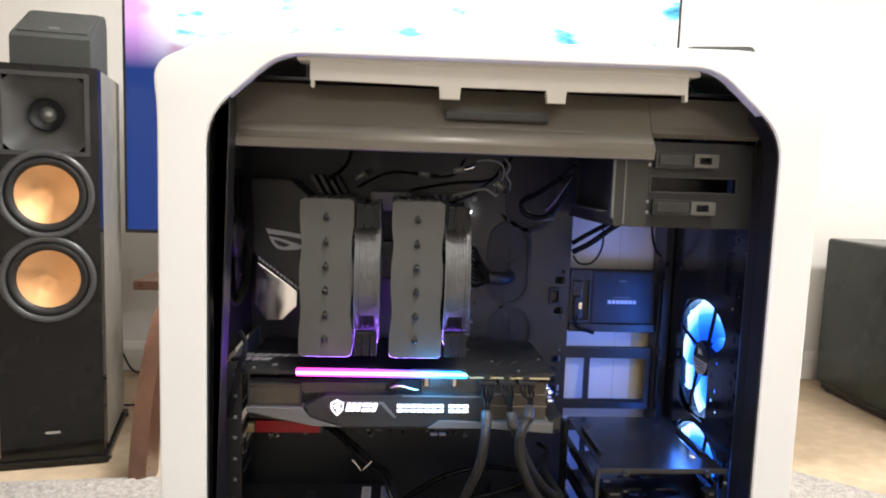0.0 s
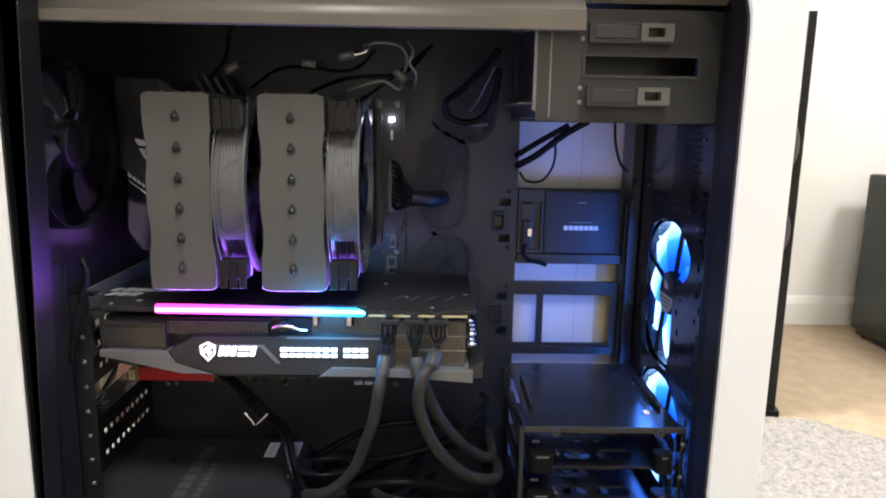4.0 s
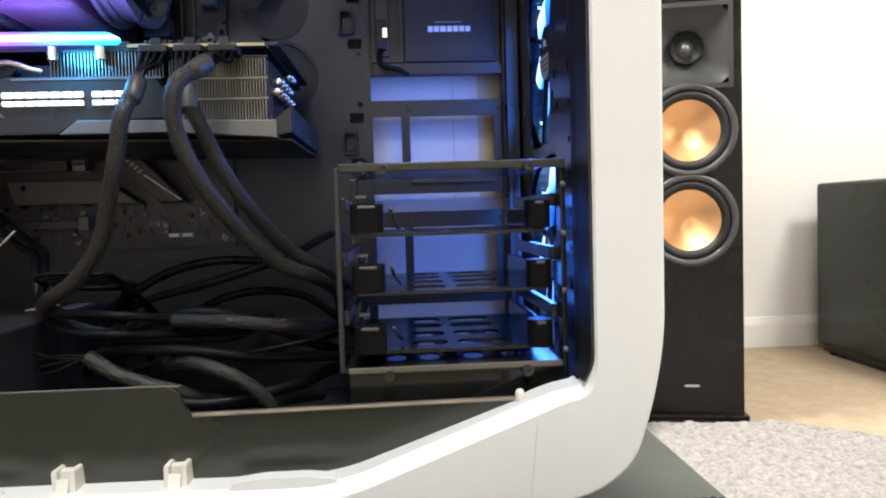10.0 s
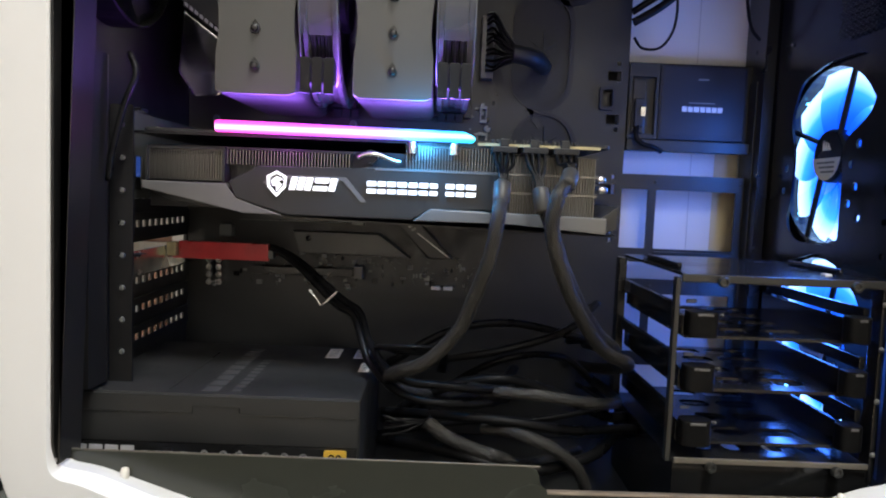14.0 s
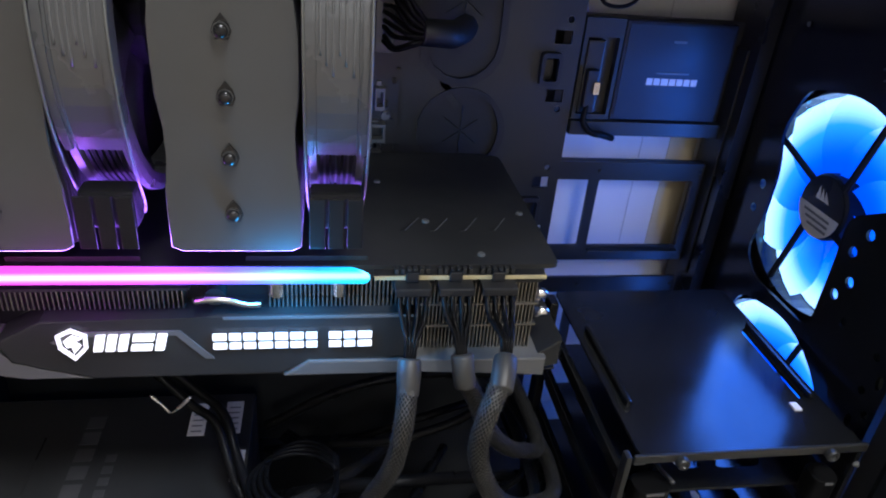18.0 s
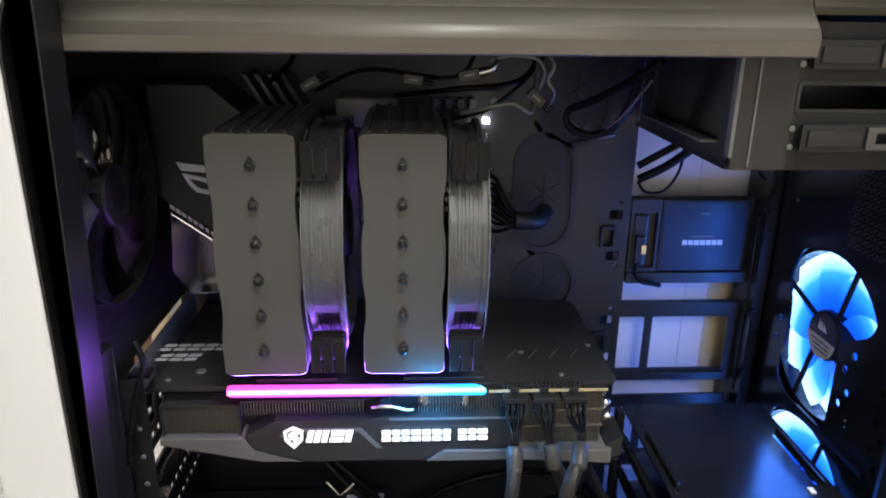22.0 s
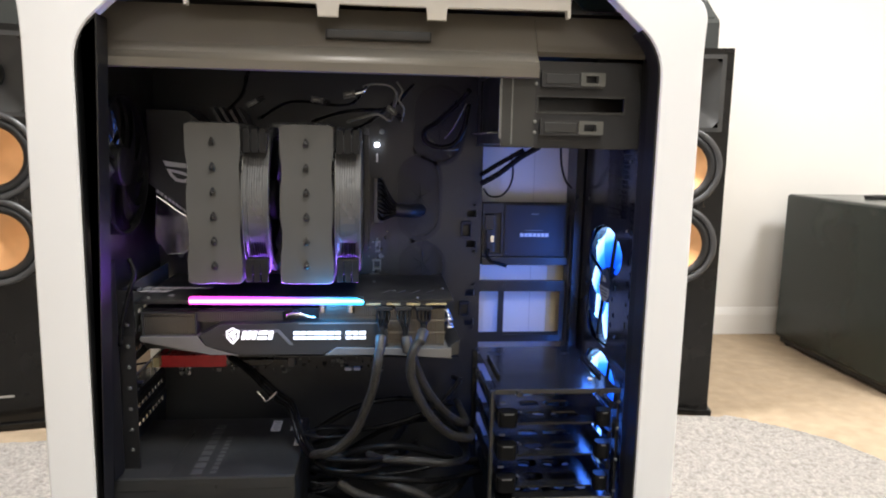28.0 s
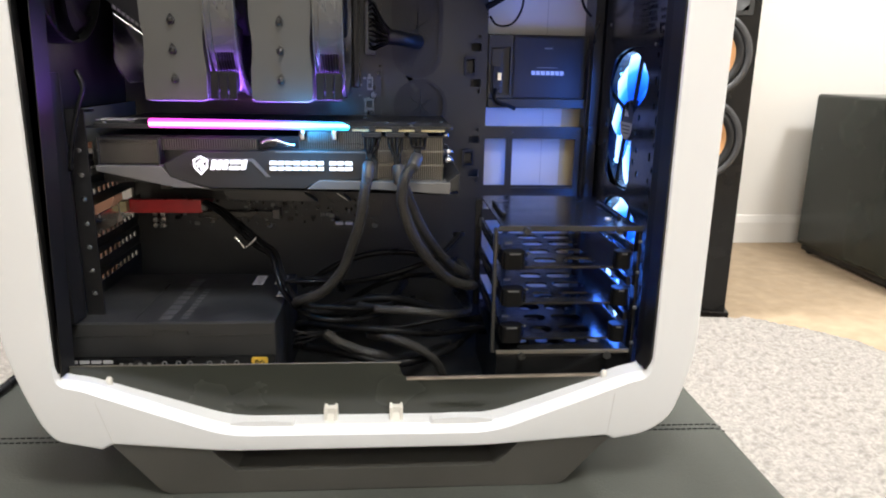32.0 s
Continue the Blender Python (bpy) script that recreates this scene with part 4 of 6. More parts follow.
part("rear_post", prism([(0.079, 0.03), (0.084, 0.03), (0.086, 0.05), (0.084, 0.056), (0.079, 0.056)], "z", 0.12, 0.33), BLACK, case)

# board tray with rubber grommets and small slots
GROMMETS = [stadium(0.385, 0.380, 0.0250, 0.050), stadium(0.408, 0.468, 0.028, 0.046), oval(0.389, 0.297, 0.027, 0.028, 24)]
SLOTS = [rectangle(0.4370, 0.4500, z - 0.010, z + 0.010) for z in (0.341, 0.240)]
SMALL = [rectangle(0.4440, 0.4555, z - 0.0042, z + 0.0042) for z in (0.361, 0.323, 0.261, 0.223)]
SMALL += [oval(0.4530, z, 0.0022, 0.0022, 8) for z in (0.372, 0.314, 0.272, 0.215)]
SMALL += [[(a, b), (a + 0.007, b - 0.008), (a + 0.010, b - 0.005), (a + 0.003, b + 0.003)] for a, b in ((0.372, 0.44), (0.415, 0.437), (0.372, 0.329), (0.377, 0.32))]
part("board_tray", plate(rectangle(0.0728, 0.462, 0.031, 0.545), GROMMETS + SLOTS + SMALL, "y", 0.222, 0.2245), STEEL, case, "black steel board tray")
# black sheet added behind the tray for the darkness in its slots
part("tray_backing", box(0.0728, 0.458, 0.2460, 0.2480, 0.031, 0.545), BLACK, case)
for loop in GROMMETS:
    cx, cz = sum(a for a, b in loop) / len(loop), sum(b for a, b in loop) / len(loop)
    ringo = [((a - cx) * 1.10 + cx, (b - cz) * 1.06 + cz) for a, b in loop]
    ringi = [((a - cx) * 0.93 + cx, (b - cz) * 0.96 + cz) for a, b in loop]
    g = part("grommet", plate(ringo, [ringi], "y", 0.2208, 0.2218), RUBBER, case, "black rubber grommet")
    part("membrane", prism(ringi, "y", 0.2232, 0.2238), RUBBER, g)
    for k in range(3):
        a = math.pi * k / 3 + 0.5
        part("crease", rod((cx - 0.013 * math.cos(a), 0.2230, cz - 0.017 * math.sin(a)), (cx + 0.013 * math.cos(a), 0.2230, cz + 0.017 * math.sin(a)), 0.0004, 4), STEEL, g)
for z in (0.341, 0.240):
    part("tie_loop", plate(rounded(rectangle(0.4367, 0.4503, z - 0.0105, z + 0.0105), 0.003), [rounded(rectangle(0.4390, 0.4480, z - 0.0075, z + 0.0075), 0.002)], "y", 0.2175, 0.2218), RUBBER, case)
    part("loop_gleam", box(0.4400, 0.4470, 0.2255, 0.2275, z - 0.006, z + 0.005), BLACK, case)

# opening behind the drives: white far panel seen between black bars
part("front_column", box(0.5755, 0.585, 0.205, 0.245, 0.03, 0.545), BLACK, case)
part("column_edge", box(0.5738, 0.5752, 0.215, 0.235, 0.19, 0.36), STEEL, case)
part("panel_crease", box(0.5335, 0.5343, 0.2535, 0.2539, 0.19, 0.46), CREASE, case)
part("panel_tape", box(0.556, 0.5775, 0.2532, 0.2539, 0.19, 0.305), TAPE, case, "beige tape strip")
part("bracket_bar", box(0.458, 0.5745, 0.230, 0.2345, 0.2640, 0.2755, 0.001), STEEL, case)
for z in (0.2085, 0.1135):
    part("drive_bracket", plate(rectangle(0.458, 0.5735, z - 0.0125, z + 0.067), [rounded(rectangle(0.4625, 0.4870, z, z + 0.0535), 0.0015, 2), rounded(rectangle(0.4942, 0.5668, z, z + 0.0535), 0.0015, 2)], "y", 0.2255, 0.228), STEEL, case, "black steel drive bracket")
    part("bracket_lip", box(0.4945, 0.5665, 0.2205, 0.2252, z - 0.0040, z - 0.0022, 0.0005), STEEL, case)
    for x in (0.4935, 0.5705):
        part("bracket_stud", turned([(0.0016, 0.0), (0.0013, -0.0012), (0.0, -0.0014)], (x, 0.2254, z + 0.0605), "y", 8), STEEL, case)
part("drive_bracket", box(0.458, 0.5775, 0.2290, 0.2320, 0.2965, 0.3755, 0.001), STEEL, case, "black steel drive bracket")

for ob in case.children:
    if ob.name.split(".")[0] in ("board_tray", "tray_backing", "grommet", "tie_loop", "loop_gleam", "panel_crease", "panel_tape", "bracket_bar", "drive_bracket", "bracket_lip", "bracket_stud", "front_column", "column_edge"):
        ob.location.y += 0.0105

# front wall: fan openings, small holes, rails
FAN_Y, FAN_Z = 0.134, (0.291, 0.147)
LOBES = [(-0.030, -0.067), (0.030, -0.067), (0.048, -0.054), (0.041, -0.030), (0.041, 0.006), (0.050, 0.030), (0.038, 0.060), (0.0, 0.0695), (-0.045, 0.0695), (-0.064, 0.058), (-0.062, 0.028), (-0.028, 0.008), (-0.030, -0.022)]
holes = [rounded([(FAN_Y + a, z + b) for a, b in LOBES], 0.010) for z in FAN_Z]
for z in FAN_Z:
    for a, b in ((-0.040, -0.008), (-0.046, -0.024), (-0.039, -0.036), (-0.052, -0.046), (-0.047, 0.006), (0.052, -0.008), (0.054, -0.026)):
        holes.append(oval(FAN_Y + a, z + b, 0.0032, 0.0032, 10))
for k in range(26):
    z = 0.10 + 0.011 * k
    holes.append(oval(0.052 if k % 2 else 0.044, z, 0.0026, 0.0026 if k % 3 else 0.0045, 8))
for iz in range(6):
    for iy in range(5):
        holes.append(oval(0.030 + 0.0052 * iy + 0.0026 * (iz % 2), 0.360 + 0.006 * iz, 0.0019, 0.0019, 6))
part("front_wall", plate(rectangle(0.016, 0.24, 0.03, 0.545), holes, "x", 0.5865, 0.5885), GLOSS, case, "glossy black pierced front wall")
part("front_flange", prism([(0.5885, 0.016), (0.5885, 0.034), (0.584, 0.036), (0.582, 0.030), (0.583, 0.018)], "z", 0.08, 0.53), BLACK, case)
# small grey studs put in for the glints on the front wall
for y, z in ((0.034, 0.345), (0.040, 0.420), (0.060, 0.432), (0.036, 0.262), (0.058, 0.362), (0.190, 0.385)):
    part("rivet", turned([(0.0017, -0.0008), (0.0012, -0.0016), (0.0, -0.0018)], (0.5864, y, z), "x", 8), GREYSTEEL, case)
bm = bmesh.new()
for iz in range(16):
    for iy in range(7):
        y, z = 0.075 + iy * 0.006 + (0.003 if iz % 2 else 0), 0.372 + iz * 0.0052
        rod((0.583, y - 0.003, z), (0.583, y + 0.003, z + 0.004), 0.0005, 4, bm)
        rod((0.583, y + 0.003, z), (0.583, y - 0.003, z + 0.004), 0.0005, 4, bm)
tagged(part("intake_mesh", bm, SATIN, case, "grey woven intake mesh"), kind="stuff")

# bay for large drives at the top front
# black steel side; the greyer material carries the light falling on it
part("bay_side", prism(rounded([(0.448, 0.445), (0.4795, 0.445), (0.4795, 0.5075), (0.4745, 0.5105), (0.448, 0.5105)], 0.003), "y", 0.030, 0.032), SATIN, case, "black steel bay side with its lit tone put into the colour")
part("bay_face", plate(rectangle(0.480, 0.583, 0.445, 0.5245), [rectangle(0.4835, 0.566, 0.4785, 0.4915)], "y", 0.0335, 0.035), RUBBER, case, "dark bay face with a long slot")
part("slot_rim", plate(rounded(rectangle(0.4815, 0.568, 0.4765, 0.4935), 0.002), [rounded(rectangle(0.4835, 0.566, 0.4785, 0.4915), 0.001)], "y", 0.0325, 0.0334), SATIN, case)
part("bay_edge", box(0.4455, 0.4478, 0.028, 0.034, 0.452, 0.521, 0.0006), GREYSTEEL, case)
part("bay_rib", box(0.4572, 0.4584, 0.0292, 0.0301, 0.447, 0.523), GREYSTEEL, case)
part("bay_bottom", box(0.448, 0.583, 0.0355, 0.20, 0.444, 0.4465), STEEL, case)
# black sheet added behind the side opening as the bay's shaded inside
part("bay_liner", box(0.4500, 0.4503, 0.036, 0.19, 0.4475, 0.524), BLACK, case)
part("bay_back", box(0.4505, 0.583, 0.085, 0.088, 0.447, 0.5245), BLACK, case)
part("bay_left", plate(rectangle(0.0355, 0.19, 0.447, 0.5245), [rounded(rectangle(0.048, 0.165, 0.458, 0.516), 0.006)], "x", 0.448, 0.4498), STEEL, case, "steel bay wall with a large opening")
for y0, y1, z in ((0.05, 0.163, 0.4572), (0.05, 0.12, 0.5162)):
    part("bay_flange", box(0.4380, 0.448, y0, y1, z, z + 0.0012), GREYSTEEL, case)
for k, (y, z, w) in enumerate(((0.06, 0.50, 0.03), (0.075, 0.488, 0.022), (0.062, 0.474, 0.018))):
    part("bay_guide", box(0.4505, 0.456, y, y + w, z, z + 0.0022, 0.0006), GREYSTEEL, case)
for z in (0.4635, 0.5080):
    lt = part("drive_latch", plate(rounded(rectangle(0.4845, 0.545, z - 0.0075, z + 0.0075), 0.002), [rectangle(0.524, 0.537, z - 0.0035, z + 0.0035)], "y", 0.0268, 0.0296), BLACK, case, "dark sliding drive latch")
    part("latch_grip", box(0.488, 0.519, 0.0255, 0.0266, z - 0.0045, z + 0.0045, 0.0006), SHROUD, lt)
    part("latch_plate", plate(rounded(rectangle(0.521, 0.5445, z - 0.0062, z + 0.0062), 0.001), [rectangle(0.526, 0.538, z - 0.0032, z + 0.0032)], "y", 0.0250, 0.0266), LATCHGREY, lt, "pale grey latch plate")
    for dz in (-0.005, 0.005):
        part("bay_screw", turned([(0.0018, -0.0015), (0.0, -0.002)], (0.4795, 0.0295, z + dz), "y", 8), GREYSTEEL, case)


# ---- fans ----
def blade_mesh(r0, r1, th, pitch, sweep):
    bm = bmesh.new()
    grid = []
    for i in range(9):
        f = i / 8
        r = r0 + (r1 - r0) * f
        row = []
        for j in range(7):
            g = j / 6
            a = sweep * f * f + pitch * (g - 0.5)
            row.append(bm.verts.new((th * (g - 0.5), r * math.cos(a), r * math.sin(a))))
        grid.append(row)
    for i in range(8):
        for j in range(6):
            bm.faces.new((grid[i][j], grid[i][j + 1], grid[i + 1][j + 1], grid[i + 1][j]))
    bmesh.ops.solidify(bm, geom=bm.faces[:], thickness=0.0012)
    return bm


def fan(name, at, size, th, side, frame_mat, blade_mat, label, square=True, blades=9, sticker=False, strut_side=None, plain=False, strut_from=0.965, strut_r=0.0024):
    """A case fan whose axis lies along x; side is the way its hub and struts face."""
    t = thing(name, (0, 0, 0), label, "fan", "case fans")
    h, r = size / 2, size / 2 * 0.945
    if square:
        part("frame", plate(rounded(rectangle(-h, h, -h, h), 0.012), [oval(0, 0, r, r, 40)], "x", -th / 2, th / 2), frame_mat, t)
        for y in (-h + 0.007, h - 0.007):
            for z in (-h + 0.007, h - 0.007):
                part("pad", box(-th / 2 - 0.001, th / 2 + 0.001, y - 0.0055, y + 0.0055, z - 0.0055, z + 0.0055, 0.001), RUBBER, t)
    elif plain:
        r = h * 0.975
        part("frame", turned([(r, -th / 2), (h, -th / 2), (h, th / 2 - 0.001), (h - 0.001, th / 2), (r, th / 2), (r, -th / 2)], (0, 0, 0), "x", 56, cap=False), frame_mat, t)
    else:
        part("frame", turned([(r, -th / 2), (h, -th / 2), (h + 0.003, -th / 2 + 0.001), (h + 0.003, -th / 2 + 0.004), (h, -th / 2 + 0.005), (h, -0.0028), (h - 0.0012, -0.002), (h - 0.0012, 0.002), (h, 0.0028), (h, th / 2 - 0.005), (h + 0.003, th / 2 - 0.004), (h + 0.003, th / 2 - 0.001), (h, th / 2), (r, th / 2), (r - 0.002, 0), (r, -th / 2)], (0, 0, 0), "x", 56, cap=False), frame_mat, t)
    hub_r = size * 0.145
    part("hub", turned([(hub_r, -th * 0.42 * side), (hub_r, th * 0.40 * side), (hub_r * 0.94, th * 0.47 * side), (hub_r * 0.55, th * 0.49 * side), (0.0, th * 0.47 * side)], (0, 0, 0), "x", 32), FANBLACK, t)
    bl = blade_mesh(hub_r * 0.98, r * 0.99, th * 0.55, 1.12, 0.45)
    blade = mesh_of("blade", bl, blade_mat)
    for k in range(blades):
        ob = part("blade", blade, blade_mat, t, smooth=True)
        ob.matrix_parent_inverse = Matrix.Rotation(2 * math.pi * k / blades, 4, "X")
    for k in range(4):
        a = strut_from + k * math.pi / 2
        c, s = math.cos(a), math.sin(a)
        x = th * 0.40 * (strut_side or side)
        bm = rod((x, hub_r * 0.9 * c, hub_r * 0.9 * s), (x, r * 1.01 * math.cos(a - 0.25), r * 1.01 * math.sin(a - 0.25)), strut_r, 6)
        part("strut", bm, FANBLACK, t)
    if sticker:
        x = th * 0.5 * side
        st = part("hub_label", turned([(hub_r * 0.93, x), (0.0, x + 0.0004 * side)], (0, 0, 0), "x", 28), DARKSTRIP, t, "round black hub label")
        lo = [(hub_r * 0.92 * math.cos(a), hub_r * 0.92 * math.sin(a)) for a in (math.pi * (1.03 + 0.94 * i / 12) for i in range(13))]
        part("label_band", prism(lo, "x", x + 0.0005 * side, x + 0.0008 * side), PAPER, st, "pale lower half of the label")
        for k in range(3):
            part("label_mark", prism([(-0.006 + 0.004 * k, 0.004), (-0.002 + 0.004 * k, 0.004), (-0.001 + 0.003 * k, 0.010 + 0.001 * k)], "x", x + 0.0005 * side, x + 0.0008 * side), LETTER, st)
        for k in range(3):
            part("label_print", box(x + 0.0009 * side, x + 0.0011 * side, -0.012, 0.012 - 0.003 * k, -0.006 - 0.0035 * k, -0.0045 - 0.0035 * k), GREYPRINT, st)
    t.matrix_world = pose(*at)
    return t


for z in FAN_Z:
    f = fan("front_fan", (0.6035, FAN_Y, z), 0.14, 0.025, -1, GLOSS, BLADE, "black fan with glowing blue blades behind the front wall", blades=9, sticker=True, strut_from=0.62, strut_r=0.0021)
    for k in range(4):
        a = math.pi / 4 + k * math.pi / 2
        yc, zc = FAN_Y + 0.0630 * math.cos(a), z + 0.0630 * math.sin(a)
        part("led", box(0.5955, 0.5975, yc - 0.0009, yc + 0.0009, zc - 0.0009, zc + 0.0009, 0.0003), BLUELED, f, "blue light-emitting diode")
fan("rear_fan", (0.0835, 0.074, 0.420), 0.134, 0.020, 1, RINGDARK, REARBLADE, "black exhaust fan inside the rear wall", square=False, blades=11, strut_side=-1, plain=True)
lamp("front_fan_glow", "AREA", (0.5855, 0.134, 0.295), 0.30, (0.06, 0.21, 1.0), 0.09, (0.4, 0.134, 0.295))
lamp("lower_fan_glow", "AREA", (0.5855, 0.134, 0.150), 0.30, (0.06, 0.20, 1.0), 0.09, (0.4, 0.134, 0.150))

# ---- processor cooler ----
COOLER_Z = 0.385


def cooler():
    t = thing("cpu_cooler", (0.222, 0.218, COOLER_Z), "twin-tower processor cooler with dark coated fins", "cooler")
    for x0, x1 in ((0.1535, 0.2045), (0.2405, 0.2910)):
        edge = []
        for k in range(13):
            z = COOLER_Z - 0.0745 + 0.149 * k / 12
            edge.append((x1 - (0.0022 if k in (3, 4, 8, 9) else 0.0), z))
        back = []
        for k in range(13):
            z = COOLER_Z + 0.0745 - 0.149 * k / 12
            back.append((x0 + (0.0022 if k in (3, 4, 8, 9) else 0.0), z))
        outline = edge + [(x1 - 0.004, COOLER_Z + 0.0765), (x0 + 0.004, COOLER_Z + 0.0765)] + back + [(x0 + 0.004, COOLER_Z - 0.0765), (x1 - 0.004, COOLER_Z - 0.0765)]
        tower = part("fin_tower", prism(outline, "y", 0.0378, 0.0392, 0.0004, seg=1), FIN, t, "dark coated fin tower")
        # inner fins: same metal, darkened in colour for the shade between them
        fin = mesh_of("fin", prism(outline, "y", 0, 0.0006), FINSHADE)
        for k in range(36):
            ob = part("fin", fin, FINSHADE, tower)
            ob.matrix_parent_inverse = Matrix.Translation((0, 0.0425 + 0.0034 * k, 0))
        for k in range(5):
            xa = x0 + 0.006 + (x1 - x0 - 0.012) * k / 4
            part("top_fold", box(xa - 0.0006, xa + 0.0006, 0.0395, 0.165, COOLER_Z + 0.0758, COOLER_Z + 0.0778), FIN, tower)
        for k in range(6):
            z = COOLER_Z - 0.059 + 0.0234 * k
            xm = (x0 + x1) / 2 - 0.0005
            pe = part("heat_pipe", turned([(0.0026, 0.035), (0.0022, 0.0340), (0.0010, 0.0336), (0.0, 0.0336)], (xm, 0, z), "y", 14), PIPEEND, tower, "dark heat pipe end", True)
            part("pipe_body", rod((xm, 0.0352, z), (xm, 0.178, z), 0.003, 8), FIN, pe)
            part("collar", prism([(xm - 0.0034, z - 0.0005), (xm - 0.0026, z + 0.0022), (xm, z + 0.0056), (xm + 0.0026, z + 0.0022), (xm + 0.0034, z - 0.0005), (xm + 0.0022, z - 0.0032), (xm - 0.0022, z - 0.0032)], "y", 0.0362, 0.0377), PIPEEND, pe)
        for k in range(4):
            part("side_clip", box(x1 - 0.0005, x1 + 0.001, 0.04, 0.05, COOLER_Z + 0.03 + 0.006 * k, COOLER_Z + 0.033 + 0.006 * k), PIPEEND, tower)
    part("base", box(0.198, 0.248, 0.188, 0.214, COOLER_Z - 0.022, COOLER_Z + 0.022, 0.002), PIPEEND, t)
    for k in range(6):
        z = COOLER_Z - 0.02 + 0.008 * k
        for x in (0.1785, 0.2655):
            zz = COOLER_Z - 0.059 + 0.0234 * k
            part("heat_pipe_bend", hose([(x, 0.165, zz), (x, 0.185, zz), (x * 0.6 + 0.223 * 0.4, 0.197, z), (0.223, 0.199, z)], 0.003, 6, 4), FIN, t, smooth=True)
    part("mounting_bar", box(0.17, 0.276, 0.205, 0.211, COOLER_Z - 0.008, COOLER_Z + 0.008, 0.001), STEEL, t)
    deeper(t, 0.0125)


cooler()


def cooler_fan(x):
    z0 = COOLER_Z
    t = fan("cooler_fan", (0, 0, 0), 0.143, 0.0235, 1, SMOKE, REARBLADE, "round grey-framed fan clipped to the processor cooler", square=False, blades=9, strut_side=-1)
    for s in (-1, 1):
        for yy in (-0.062, 0.062):
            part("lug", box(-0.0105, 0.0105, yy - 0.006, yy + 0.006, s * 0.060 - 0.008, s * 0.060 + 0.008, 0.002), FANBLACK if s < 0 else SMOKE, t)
            for dx in (-0.0075, 0.0, 0.0075):
                part("pad", box(dx - 0.0032, dx + 0.0032, yy - 0.0105 if yy < 0 else yy + 0.0095, yy - 0.0095 if yy < 0 else yy + 0.0105, s * 0.062 - 0.0125, s * 0.062 + 0.010, 0.0005), FANBLACK, t)
    # the rim bows round the fan: sheen streaks and the dark lower grille follow it
    def rim(a0, a1, r, n=9):
        return [(-r * math.cos(a0 + (a1 - a0) * i / n), r * math.sin(a0 + (a1 - a0) * i / n)) for i in range(n + 1)]
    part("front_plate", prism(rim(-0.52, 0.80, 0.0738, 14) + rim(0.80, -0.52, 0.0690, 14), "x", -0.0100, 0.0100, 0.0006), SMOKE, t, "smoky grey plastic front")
    # thin pale strips put in as the bright streaks on the smooth plastic
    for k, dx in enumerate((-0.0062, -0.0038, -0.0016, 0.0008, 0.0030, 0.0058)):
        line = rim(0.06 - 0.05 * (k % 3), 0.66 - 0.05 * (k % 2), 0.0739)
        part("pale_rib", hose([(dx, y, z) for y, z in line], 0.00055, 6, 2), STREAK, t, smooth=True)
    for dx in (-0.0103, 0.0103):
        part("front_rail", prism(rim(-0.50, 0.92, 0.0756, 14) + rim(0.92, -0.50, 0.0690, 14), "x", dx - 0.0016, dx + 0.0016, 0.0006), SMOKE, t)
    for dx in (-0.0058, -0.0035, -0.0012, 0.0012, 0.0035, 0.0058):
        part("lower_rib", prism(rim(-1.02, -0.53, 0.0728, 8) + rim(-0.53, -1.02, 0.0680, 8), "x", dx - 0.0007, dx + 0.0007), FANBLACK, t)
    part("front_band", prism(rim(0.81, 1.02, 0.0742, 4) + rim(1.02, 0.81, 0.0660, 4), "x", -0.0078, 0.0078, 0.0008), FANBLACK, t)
    for dx in (-0.0095, 0.0095):
        wire = [(dx, -0.046, 0.075), (dx * 1.2, -0.056, 0.062), (dx * 1.25, -0.073, 0.030), (dx * 1.25, -0.0772, 0.0), (dx * 1.25, -0.072, -0.032), (dx * 1.2, -0.058, -0.060), (dx, -0.052, -0.068)]
        part("wire_clip", hose(wire, 0.0006, 6, 5), GREYSTEEL, t, "thin grey spring wire", True)
    t.matrix_world = pose(x, 0.121, z0)


cooler_fan(0.2180)
cooler_fan(0.3048)

# ---- motherboard ----


